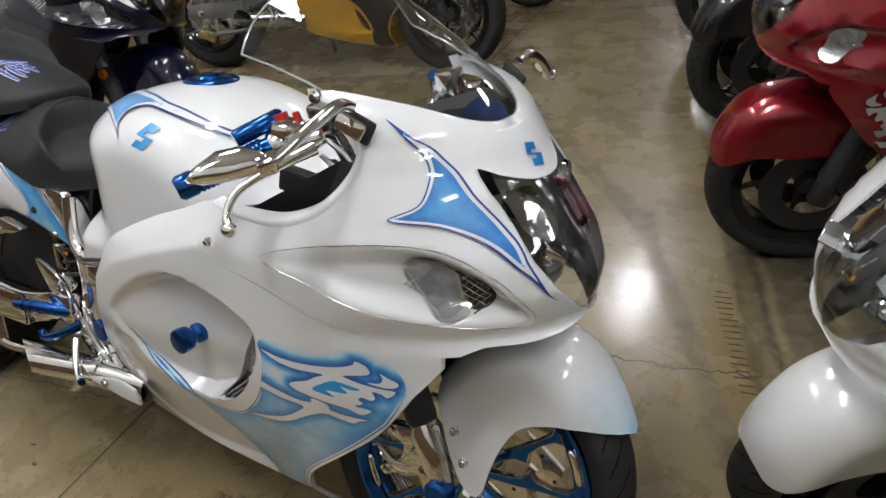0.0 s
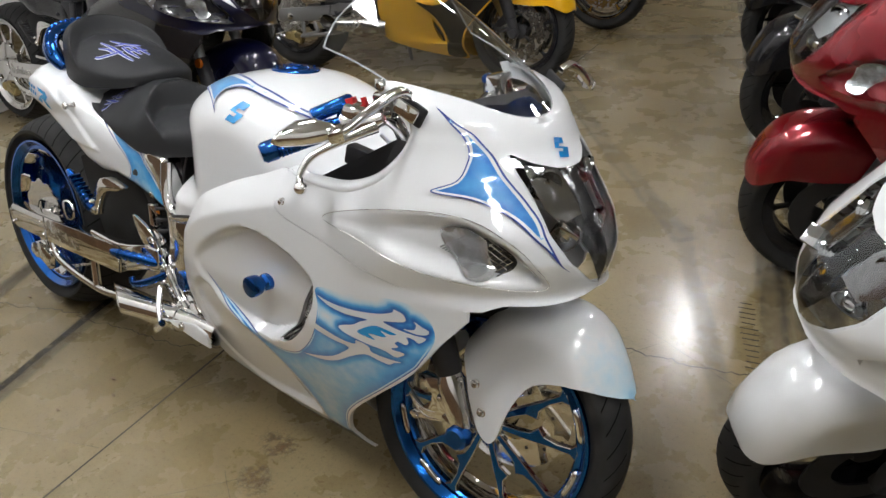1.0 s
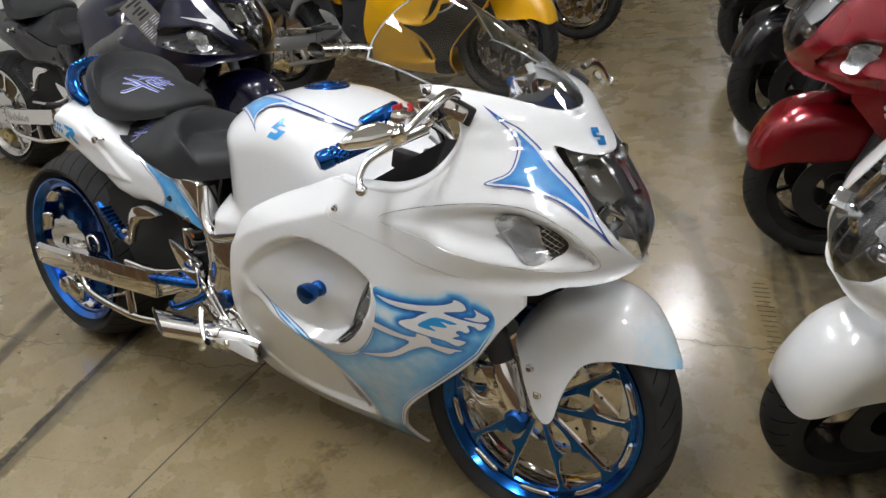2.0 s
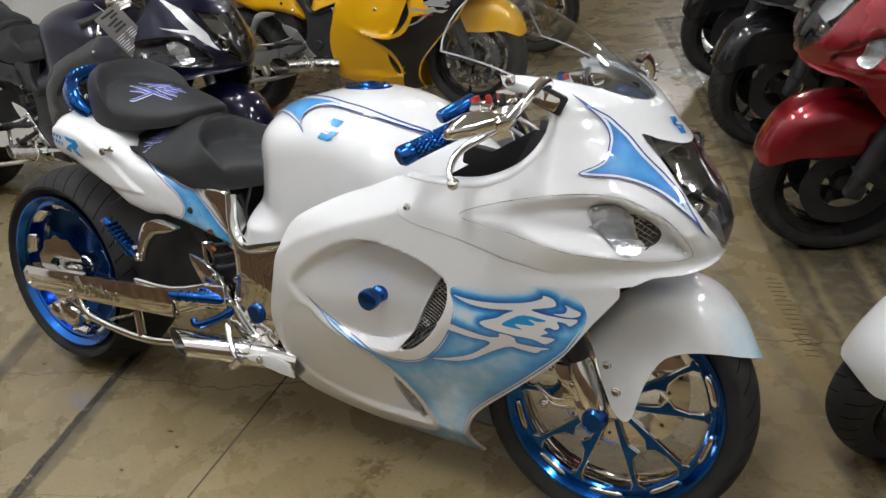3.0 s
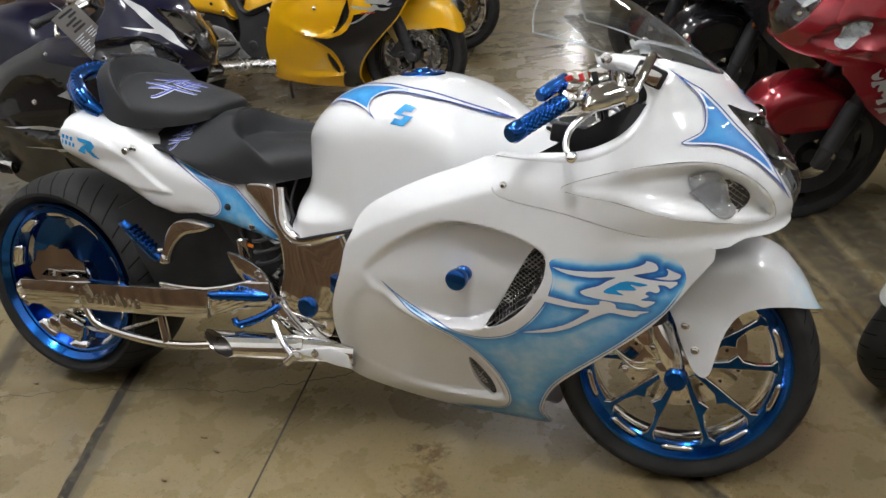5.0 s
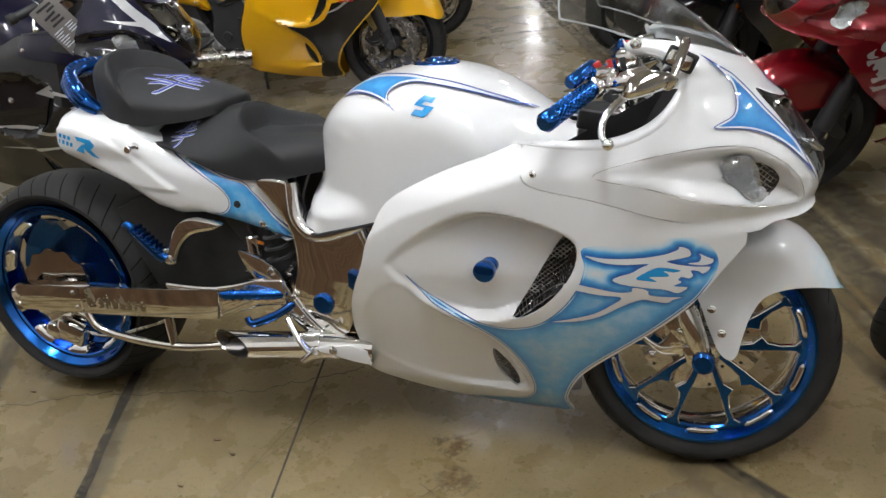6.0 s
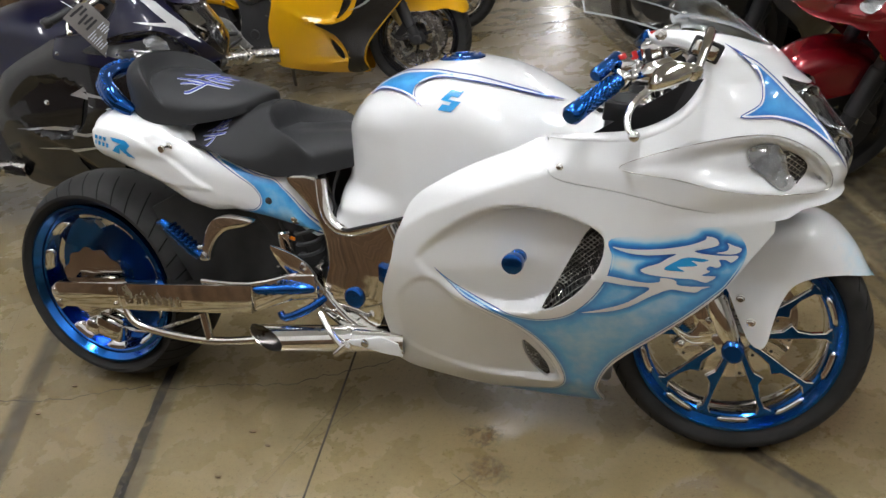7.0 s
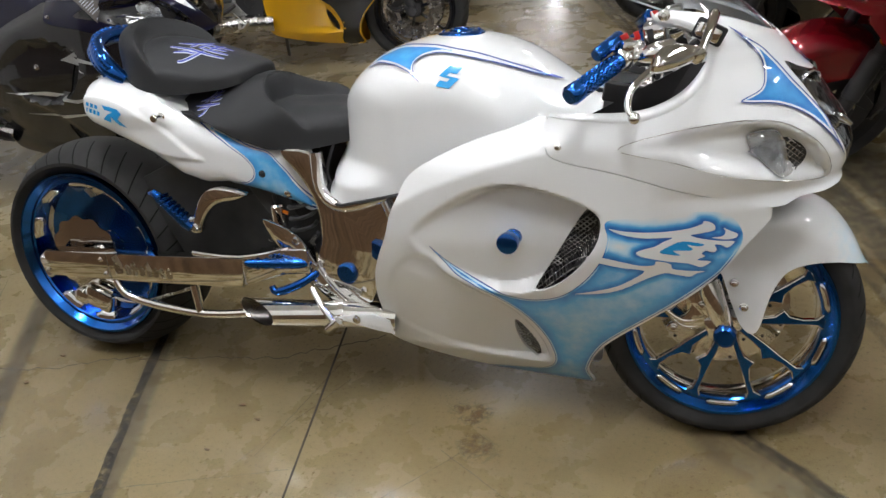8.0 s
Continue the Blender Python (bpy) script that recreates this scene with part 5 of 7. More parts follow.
    if s["rail"]:
        arch = [(-0.842, -0.134, 0.890), (-0.872, -0.146, 0.918), (-0.905, -0.140, 0.950), (-0.955, -0.096, 0.982), (-0.985, 0.0, 0.995), (-0.955, 0.096, 0.982), (-0.905, 0.140, 0.950), (-0.872, 0.146, 0.918), (-0.842, 0.134, 0.890)]
        rl = tube(arch, [0.018, 0.024, 0.024, 0.022, 0.022, 0.022, 0.024, 0.024, 0.018], 14, 4)
        rail = part("grab_rail", rl, s["accent"], root, "dark blue notched grab rail")
        tooth = box(0.013, 0.016, 0.040, bevel=0.004)
        me = bpy.data.meshes.new("notch")
        tooth.to_mesh(me)
        tooth.free()
        me.materials.append(s["accent"])
        path = smooth_line(arch[1:-1], 5)
        for k in range(1, len(path) - 1):
            a, b = Vector(path[k - 1]), Vector(path[k + 1])
            way = (b - a).normalized()
            out_ = (Vector(path[k]) - Vector((-0.84, 0, 0.90)))
            out_ = (out_ - way * out_.dot(way)).normalized()
            share("notch", me, rail, Matrix.Translation(Vector(path[k]) + out_ * 0.015) @ Matrix((out_, way, out_.cross(way))).transposed().to_4x4())
    for x, z, r in ((-0.690, 0.800, 0.013),):
        yy = float(tail_depth(np.array([x]), np.array([z]))[0])
        pin = lathe([(0, -0.030), (0.009, -0.030), (0.011, -0.026), (0.010, -0.020), (0.006, -0.016), (0.006, 0.0), (0.012, 0.002)], 16, (x, -yy, z))
        part("strap_post", pin, CHROME, tl, "small chrome post")
    for x, z in ((-0.353, 0.588), (-0.418, 0.640)):
        yy = float(tail_depth(np.array([x]), np.array([z]))[0])
        bolt(tl, (x, -yy - 0.002, z), 0.008, CHROME if z < 0.6 else BLACK)
    # frame, swing arm and running gear, on both sides
    frame = [(-0.345, 0.705), (-0.300, 0.640), (-0.262, 0.560), (-0.262, 0.470), (-0.285, 0.400), (-0.272, 0.330), (-0.200, 0.288), (-0.130, 0.300), (-0.095, 0.400), (-0.060, 0.480), (0.000, 0.570), (0.120, 0.660), (0.020, 0.640), (-0.100, 0.590), (-0.195, 0.560), (-0.236, 0.590), (-0.250, 0.650), (-0.262, 0.705)]
    for sd in (-1, 1):
        fr = part("frame", slab(frame, sd * 0.182, sd * 0.120, bevel=0.006, smooth=3), s["frame"], root, s["frame_label"])
        if sd < 0:
            lug = lathe([(0, -0.196), (0.024, -0.196), (0.029, -0.192), (0.030, -0.180)], 20, (-0.194, 0, 0.378))
            part("pivot_cap", lug, s["accent"], fr, s["accent_label"] + " pivot cap", auto=25)
            part("frame_rail", tube([(-0.246, -0.172, 0.700), (-0.238, -0.185, 0.610), (-0.185, -0.192, 0.568), (-0.080, -0.192, 0.592), (0.040, -0.190, 0.645)], 0.016, 14, 4), s["frame"], fr)
            part("coolant_pipe", tube([(-0.055, -0.188, 0.600), (-0.040, -0.190, 0.560), (-0.018, -0.190, 0.500), (0.00, -0.186, 0.470)], 0.012, 12, 4), CHROME, fr)
            part("hose_joint", lathe([(0.013, -0.012), (0.017, -0.010), (0.017, 0.010), (0.013, 0.012)], 14, (-0.018, -0.19, 0.49), "z"), s["accent"], fr)
            br = slab([(-0.10, 0.480), (-0.070, 0.470), (-0.052, 0.430), (-0.080, 0.420), (-0.105, 0.440)], -0.200, -0.165, bevel=0.004)
            part("hose_bracket", br, s["accent"], fr)
        sx = tail_x - 0.09
        def q(x, z):
            return (sx + (x + 1.307) * (-0.45 - sx) / (-0.45 + 1.307), z)
        arm = [q(-1.272, 0.377), q(-1.300, 0.356), q(-1.307, 0.335), q(-1.296, 0.306), q(-1.262, 0.294), q(-0.900, 0.302), (-0.520, 0.316), (-0.505, 0.405), q(-0.900, 0.390)]
        ya, yi = (0.212, 0.166) if s["stretched"] else (0.16, 0.12)
        sw = part("swing_arm", slab(arm, sd * ya, sd * yi, bevel=0.004, smooth=0), s["arm"], root, s["arm_label"])
        neck = slab([(-0.522, 0.318), (-0.380, 0.362), (-0.300, 0.372), (-0.300, 0.440), (-0.380, 0.436), (-0.505, 0.403)], sd * (ya - 0.010), sd * 0.11, bevel=0.006)
        part("swing_arm_neck", neck, s["arm"], sw)
        if sd < 0 and s["stretched"]:
            part("seam_line", box(0.003, 0.002, 0.090, (-1.010, -ya - 0.001, 0.342), (0, 0, 0)), STEEL, sw)
            for bx, bz in ((-1.285, 0.352), (-1.275, 0.312), (-1.035, 0.366), (-1.028, 0.320)):
                bolt(sw, (bx, -ya, bz), 0.006)
            x0 = -0.985
            for w, h in ((0.040, 0.060), (0.024, 0.032), (0.024, 0.044), (0.024, 0.032), (0.024, 0.046), (0.022, 0.030), (0.022, 0.030), (0.022, 0.032)):
                part("engraved_bar", slab([(x0, 0.322), (x0 + w * 0.75, 0.325), (x0 + w * 0.8, 0.325 + h * 0.55), (x0 + w * 0.45, 0.325 + h), (x0 - 0.002, 0.322 + h * 0.9)], -ya - 0.0012, -ya + 0.002), STEEL, sw, "engraved lettering left as plain marks")
                x0 += w + 0.003
        part("brace_tube", tube([(-1.02 if s["stretched"] else -0.62, sd * 0.19, 0.300), (-0.965 if s["stretched"] else -0.60, sd * 0.195, 0.240), (-0.73, sd * 0.198, 0.212), (-0.56, sd * 0.20, 0.226), (-0.40, sd * 0.18, 0.250)], 0.013, 14, 4), s["arm"], sw)
        part("brace_strut", tube([(-0.712, sd * 0.192, 0.302), (-0.704, sd * 0.197, 0.214)], 0.013, 14, 1), s["arm"], sw)
    part("brake_line", tube([(-1.10, -0.16, 0.215), (-0.98, -0.17, 0.208), (-0.80, -0.18, 0.262), (-0.70, -0.19, 0.298)], 0.005, 8, 4), STEEL, root)
    part("torque_rod", tube([(-0.68, -0.20, 0.408), (-0.52, -0.195, 0.402), (-0.36, -0.19, 0.435)], 0.008, 10, 3), CHROME, root)
    # foot controls on the near side
    plate = slab([(-0.430, 0.512), (-0.405, 0.512), (-0.334, 0.478), (-0.296, 0.415), (-0.268, 0.360), (-0.225, 0.310), (-0.190, 0.285), (-0.205, 0.272), (-0.262, 0.296), (-0.322, 0.362), (-0.345, 0.430), (-0.392, 0.440)], -0.192, -0.180, bevel=0.003, smooth=3)
    pl = part("heel_plate", plate, s["pegs"], root, s["pegs_label"] + " heel plate")
    for bx, bz in ((-0.335, 0.462), (-0.335, 0.418), (-0.290, 0.392), (-0.300, 0.345), (-0.262, 0.330)):
        bolt(pl, (bx, -0.193, bz), 0.010, s["pegs"])
    peg = tube([(-0.300, -0.185, 0.398), (-0.330, -0.205, 0.402), (-0.450, -0.255, 0.412), (-0.462, -0.258, 0.415)], [0.010, 0.015, 0.013, 0.006], 10, 1)
    pg = part("foot_peg", peg, s["accent"], root, s["accent_label"] + " knurled foot peg")
    for k in range(5):
        t = 0.1 + 0.18 * k
        part("knurl", lathe([(0.0135, -0.005), (0.0165, -0.002), (0.0165, 0.002), (0.0135, 0.005)], 10, (-0.335 - 0.115 * t, -0.207 - 0.048 * t, 0.403 + 0.009 * t), "x"), s["accent"], pg)
    part("brake_pedal", tube([(-0.285, -0.188, 0.372), (-0.330, -0.215, 0.345), (-0.395, -0.230, 0.322), (-0.410, -0.230, 0.340)], [0.010, 0.012, 0.012, 0.009], 10, 3), s["accent"], root, s["accent_label"] + " pedal")
    part("toe_lever", tube([(-0.300, -0.205, 0.330), (-0.250, -0.245, 0.292), (-0.212, -0.262, 0.262)], 0.009, 12, 2), CHROME, root)
    part("toe_peg", tube([(-0.232, -0.268, 0.244), (-0.192, -0.268, 0.276)], 0.0105, 12, 1), CHROME, root)
    arch = [(-0.676, 0.472), (-0.668, 0.502), (-0.648, 0.532), (-0.630, 0.562), (-0.606, 0.588), (-0.580, 0.600), (-0.540, 0.602), (-0.470, 0.588), (-0.500, 0.572), (-0.560, 0.560), (-0.606, 0.530), (-0.636, 0.492), (-0.648, 0.468)]
    ppl = part("pillion_hanger", slab(arch, -0.196, -0.168, bevel=0.006, smooth=4), s["pegs"], root, s["pegs_label"] + " arched pillion hanger")
    bolt(ppl, (-0.656, -0.198, 0.484), 0.010, s["pegs"])
    bolt(ppl, (-0.664, -0.198, 0.510), 0.006, s["pegs"])
    q0, q1 = Vector((-0.668, -0.196, 0.482)), Vector((-0.768, -0.206, 0.588))
    pp = part("pillion_peg", tube([tuple(q0), tuple(q0.lerp(q1, 0.15)), tuple(q0.lerp(q1, 0.85)), tuple(q1), (-0.786, -0.206, 0.584)], [0.013, 0.018, 0.015, 0.010, 0.004], 12, 1), s["accent"], ppl, s["accent_label"] + " folded pillion peg")
    tooth = box(0.010, 0.036, 0.010, bevel=0.002)
    me = bpy.data.meshes.new("tooth")
    tooth.to_mesh(me)
    tooth.free()
    me.materials.append(s["accent"])
    for k in range(7):
        share("tooth", me, pp, Matrix.Translation(q0.lerp(q1, 0.18 + 0.105 * k) + Vector((0.010, 0, 0.010))))
    # exhaust
    out = [(-0.080, -0.150, 0.246), (-0.150, -0.172, 0.254), (-0.240, -0.206, 0.262), (-0.455, -0.262, 0.272)]
    ex = part("exhaust", tube(out, 0.0365 if s["stretched"] else 0.050, 28, 1, False), s["pipe"], root, s["pipe_label"])
    for v in ex.data.vertices:
        if v.co.x < -0.43:
            v.co.x -= (v.co.y + 0.262) * 1.9 + (v.co.z - 0.272) * 0.1
    # bore wall metal is darkened: the shade inside the pipe is in its colour
    bore = part("pipe_bore", tube([(-0.30, -0.228, 0.266), (-0.452, -0.2613, 0.2720)], 0.0350 if s["stretched"] else 0.047, 28, 1, False), BORE_SHADE, ex, "bare inner wall of the pipe, darkened for the shade inside")
    for v in bore.data.vertices:
        if v.co.x < -0.43:
            v.co.x -= (v.co.y + 0.262) * 1.9 + (v.co.z - 0.272) * 0.1
    # black plug added for the dark depth of the pipe
    part("baffle", tube([(-0.29, -0.226, 0.2656), (-0.31, -0.2302, 0.2664)], 0.0350 if s["stretched"] else 0.047, 24, 1, True), BLACK, bore)
    part("pipe_clamp", tube([(-0.215, -0.1966, 0.2598), (-0.228, -0.2015, 0.261)], 0.0405, 28, 1), s["pipe"], ex)
    br = slab([(-0.236, 0.268), (-0.180, 0.274), (-0.120, 0.276), (-0.080, 0.256), (-0.072, 0.218), (-0.112, 0.228), (-0.178, 0.252)], -0.246, -0.238, bevel=0.002)
    for v in br.verts:
        v.co.y += (v.co.x + 0.236) * 0.34
    bk = part("lower_bracket", br, s["side"], root)
    bolt(bk, (-0.165, -0.223, 0.262), 0.010)
    # engine and inner structure seen through the openings
    eng = merge(box(0.50, 0.22, 0.30, (0.08, 0, 0.38), (0, -8, 0), 0.03), box(0.30, 0.26, 0.20, (-0.14, 0, 0.36), (0, 0, 0), 0.04), box(0.20, 0.20, 0.28, (0.30, 0, 0.52), (0, -30, 0), 0.03))
    en = part("engine", eng, BLACK, root, "black engine block")
    part("engine_cover", lathe([(0, -0.175), (0.055, -0.172), (0.075, -0.160), (0.080, -0.12)], 28, (-0.02, 0, 0.40)), BLACK, en)
    part("radiator", box(0.05, 0.30, 0.26, (0.40, 0, 0.36), (0, -14, 0), 0.01), BLACK, root)
    part("battery_box", box(0.24, 0.20, 0.16, (-0.42, 0, 0.62), (0, 0, 0), 0.02), BLACK, root)
    # no guard here: the block is added to darken between tyre and frame
    if s["stretched"]:
        part("rear_hugger", slab([(-0.90, 0.600), (-0.80, 0.640), (-0.60, 0.620), (-0.40, 0.600), (-0.30, 0.560), (-0.285, 0.440), (-0.40, 0.380), (-0.55, 0.355), (-0.80, 0.350), (-0.865, 0.480)], -0.105, 0.105, bevel=0.012), RUBBER, root, "added black block that darkens the gap ahead of the rear tyre")
    if s["stretched"]:
        coil = [(-0.345 + 0.034 * math.cos(a), -0.122 + 0.034 * math.sin(a), 0.455 + 0.0052 * a) for a in np.linspace(0, 25, 110)]
        part("spring", tube(coil, 0.0055, 8, 1), BLACK, root, "black coil spring")
        tank2 = part("oil_bottle", tube([(-0.425, -0.118, 0.470), (-0.425, -0.118, 0.475), (-0.425, -0.118, 0.535), (-0.425, -0.118, 0.540)], [0.016, 0.021, 0.021, 0.016], 18, 1), s["frame"], root, "small polished oil bottle")
        part("tag", box(0.016, 0.003, 0.010, (-0.395, -0.128, 0.520), (0, 20, 0), 0.001), AMBER, tank2)
        part("hose", tube([(-0.425, -0.118, 0.540), (-0.420, -0.130, 0.575), (-0.370, -0.135, 0.590), (-0.310, -0.130, 0.560)], 0.006, 8, 4), BLACK, root)
        part("hose", tube([(-0.47, -0.115, 0.430), (-0.42, -0.128, 0.445), (-0.36, -0.130, 0.420), (-0.31, -0.130, 0.455)], 0.006, 8, 4), STEEL, root, "braided steel hose")
        lk = part("linkage", slab([(-0.455, 0.440), (-0.430, 0.462), (-0.372, 0.436), (-0.352, 0.400), (-0.372, 0.386), (-0.400, 0.414)], -0.128, -0.116, bevel=0.003), s["frame"], root, "polished linkage plate")
        for bx, bz in ((-0.438, 0.445), (-0.368, 0.405)):
            bolt(lk, (bx, -0.129, bz), 0.009)
    part("rear_shock", tube([(-0.40, 0, 0.34), (-0.38, 0, 0.58)], 0.035, 14, 1), BLACK, root)
    part("inner_guard", slab([(-0.68, 0.62), (-0.52, 0.58), (-0.42, 0.44), (-0.36, 0.46), (-0.40, 0.60), (-0.60, 0.68)], -0.11, 0.11, bevel=0.01), BLACK, root)
    part("cockpit_tray", slab([(0.28, 0.752), (0.36, 0.775), (0.46, 0.786), (0.60, 0.792), (0.665, 0.830), (0.690, 0.900), (0.66, 0.900), (0.62, 0.830), (0.56, 0.765), (0.40, 0.730), (0.28, 0.710)], -0.222, 0.222, bevel=0.008), BLACK, root, "black inner cockpit panel")
    ck = part("instrument_panel", slab([(0.640, 0.850), (0.700, 0.890), (0.735, 0.945), (0.690, 0.962), (0.640, 0.930), (0.620, 0.880)], -0.125, 0.125, bevel=0.012), BLACK, root, "black instrument panel")
    for y, r in ((-0.075, 0.028), (-0.02, 0.034), (0.045, 0.034), (0.095, 0.022)):
        dial = lathe([(0, 0.0), (r * 0.8, 0.0), (r * 0.85, 0.006), (r, 0.006), (r, -0.01)], 24, axis="x")
        bmesh.ops.transform(dial, matrix=pose(0.638, y, 0.915, 0, 205, 0), verts=dial.verts)
        part("dial", dial, GREY_CAST, ck)
    # bars, grips, levers, mirrors
    for sd in (-1, 1):
        part("fork_cap", lathe([(0, 0.030), (0.012, 0.030), (0.014, 0.026), (0.026, 0.024), (0.029, 0.018), (0.029, -0.060)], 24, (0.562, sd * 0.108, 0.826), "z"), s["clamp"], root, s["clamp_label"] + " fork cap")
        part("cable", tube([(0.600, sd * 0.19, 0.925), (0.650, sd * 0.196, 0.900), (0.664, sd * 0.190, 0.850), (0.640, sd * 0.170, 0.800), (0.58, sd * 0.15, 0.780)], 0.0045, 8, 4), GREY_CAST if fine else BLACK, root, "grey cable")
    part("steering_stem", box(0.10, 0.24, 0.030, (0.565, 0, 0.800), (0, -20, 0), 0.010), s["clamp"], root, "fork clamp")
    for sd in (-1, 1):
        g0, g1 = Vector((0.452, sd * 0.352, 0.872)), Vector((0.520, sd * 0.225, 0.915))
        bar = part("handlebar", tube([tuple(g1), (0.540, sd * 0.190, 0.925), (0.562, sd * 0.135, 0.915), (0.570, sd * 0.108, 0.860)], 0.014, 14, 4), s["clamp"], root)
        ax = (g1 - g0).normalized()
        gr = part("grip", tube([tuple(g0 - ax * 0.006), tuple(g0), tuple(g0 + ax * 0.022), tuple(g0 + ax * 0.026), tuple(g1)], [0.015, 0.020, 0.020, 0.0165, 0.0175], 20, 1), s["grip"], bar, s["grip_label"])
        if s["custom"]:
            rows, n = 15, 14
            kn = bmesh.new()
            rot = ax.to_track_quat("X", "Z").to_matrix().to_4x4()
            for i in range(rows):
                for j in range(n):
                    a = 2 * math.pi * (j + 0.5 * (i % 2)) / n
                    c = rot @ Vector((0, 0.0172 * math.cos(a), 0.0172 * math.sin(a))) + g0 + ax * (0.030 + 0.0072 * i)
                    o = rot @ Vector((0, math.cos(a), math.sin(a)))
                    t1, t2 = ax * 0.0050, o.cross(ax) * 0.0042
                    top_ = kn.verts.new(c + o * 0.0026)
                    ring = [kn.verts.new(c + t1), kn.verts.new(c + t2), kn.verts.new(c - t1), kn.verts.new(c - t2)]
                    for b in range(4):
                        kn.faces.new((ring[b], ring[(b + 1) % 4], top_))
            bmesh.ops.recalc_face_normals(kn, faces=kn.faces)
            part("knurl", kn, s["grip"], gr, smooth=False)
        part("bar_collar", tube([tuple(g1 - ax * 0.006), tuple(g1), tuple(g1 + ax * 0.012), tuple(g1 + ax * 0.016)], [0.019, 0.023, 0.023, 0.018], 20, 1), s["clamp"], bar)
        hs = part("switch_box", box(0.050, 0.046, 0.050, (0.535, sd * 0.205, 0.930), (10, 10, sd * -28), 0.012), s["clamp"], bar, s["clamp_label"] + " switch housing")
        part("switch", box(0.026, 0.020, 0.012, (0.520, sd * 0.208, 0.956), (0, -18, sd * -20), 0.002), RED_PLASTIC, hs, "red switch")
        part("button", box(0.010, 0.008, 0.016, (0.548, sd * 0.196, 0.958), (0, -18, sd * -20), 0.0015), RED_PLASTIC, hs, "small red button")
        if fine:
            for k in range(4):
                part("band", tube([tuple(g1 + ax * (0.016 + 0.008 * k)), tuple(g1 + ax * (0.021 + 0.008 * k))], 0.0205 - 0.001 * k, 20, 1), s["clamp"], bar)
            part("fluid_pot", tube([(0.482, sd * 0.266, 0.930), (0.484, sd * 0.262, 0.932), (0.515, sd * 0.202, 0.956), (0.517, sd * 0.198, 0.957)], [0.011, 0.014, 0.014, 0.011], 18, 1), s["grip"], bar, "blue anodised fluid pot")
            part("control_box", box(0.090, 0.030, 0.040, (0.520, sd * 0.165, 0.838), (0, 12, sd * -8), 0.006), BLACK, bar, "black moulded control box")
            part("white_cable", tube([(0.600, sd * 0.205, 0.905), (0.628, sd * 0.205, 0.885), (0.640, sd * 0.200, 0.850), (0.632, sd * 0.190, 0.815)], 0.0042, 8, 4), PALE, bar, "white sleeved cable")
        part("master_cylinder", tube([(0.555, sd * 0.215, 0.915), (0.590, sd * 0.235, 0.928), (0.622, sd * 0.222, 0.942)], [0.016, 0.021, 0.013], 16, 4), s["clamp"], bar)
        rs = part("reservoir", box(0.044, 0.044, 0.050, (0.580, sd * 0.165, 0.955), (8, -8, 0), 0.008), s["clamp"], bar, s["clamp_label"] + " fluid reservoir")
        part("reservoir_window", box(0.012, 0.004, 0.026, (0.573, sd * 0.188, 0.955), (8, -8, 0), 0.002), BLACK, rs)
        lv = tube([(0.618, sd * 0.235, 0.926), (0.590, sd * 0.290, 0.906), (0.560, sd * 0.335, 0.880), (0.556, sd * 0.358, 0.850), (0.566, sd * 0.366, 0.834)], [0.011, 0.008, 0.007, 0.0065, 0.006], 12, 4)
        lever = part("lever", lv, s["clamp"], bar, s["clamp_label"] + " hand lever")
        bmk = bmesh.new()
        bmesh.ops.create_uvsphere(bmk, u_segments=16, v_segments=10, radius=0.0115, matrix=Matrix.Translation((0.568, sd * 0.368, 0.832)))
        part("lever_ball", bmk, s["clamp"], lever)
        part("brake_hose", tube([(0.600, sd * 0.165, 0.930), (0.620, sd * 0.160, 0.890), (0.618, sd * 0.150, 0.840), (0.600, sd * 0.140, 0.790)], 0.006, 8, 4), STEEL if s["custom"] else BLACK, bar)
        # mirror, folded back along the fairing
        mm = s["mirror"]
        base = part("mirror", box(0.048, 0.018, 0.028, (0.682, sd * 0.225, 0.962), (0, 28, sd * -14), 0.006), mm, root, s["mirror_label"])
        part("mirror_pad", box(0.060, 0.010, 0.038, (0.684, sd * 0.219, 0.962), (0, 28, sd * -14), 0.005), BLACK, base)
        part("mirror_stalk", tube([(0.690, sd * 0.230, 0.990), (0.694, sd * 0.262, 0.998), (0.690, sd * 0.315, 0.978), (0.680, sd * 0.362, 0.950), (0.672, sd * 0.378, 0.943)], [0.008, 0.0095, 0.0085, 0.007, 0.006], 14, 4), mm, base)
        part("mirror_joint", box(0.030, 0.026, 0.022, (0.672, sd * 0.378, 0.944), (10, 20, sd * 40), 0.005), mm, base)
        e1 = Vector((-0.065, -0.075, -0.011)).normalized()
        e2 = Vector((0.003, 0.042, 0.034))
        e2 = (e2 - e1 * e2.dot(e1)).normalized()
        e3 = e1.cross(e2)
        outline = [(-0.012, 0.000), (0.002, 0.016), (0.028, 0.029), (0.058, 0.028), (0.084, 0.014), (0.100, -0.003), (0.084, -0.011), (0.048, -0.014), (0.008, -0.011)]
        head = sheet(smooth_line(outline, 4, True), puff(outline, 0.016, 0.018), 0.006, rings=(0.002, 0.005), sides=(-1, 1), thick=0)
        for v in head.verts:
            w = Vector((0.671, -0.379, 0.945)) + e1 * v.co.x + e2 * v.co.z + e3 * v.co.y
            v.co = Vector((w.x, w.y * -sd, w.z))
        bmesh.ops.recalc_face_normals(head, faces=head.faces)
        if s["mirror_head"]:
            part("mirror_head", head, mm, base, "pointed mirror shell")
        else:
            head.free()
    # crash bobbin on the side
    yk = float(fairing(np.array([0.290]), np.array([0.540]))[0])
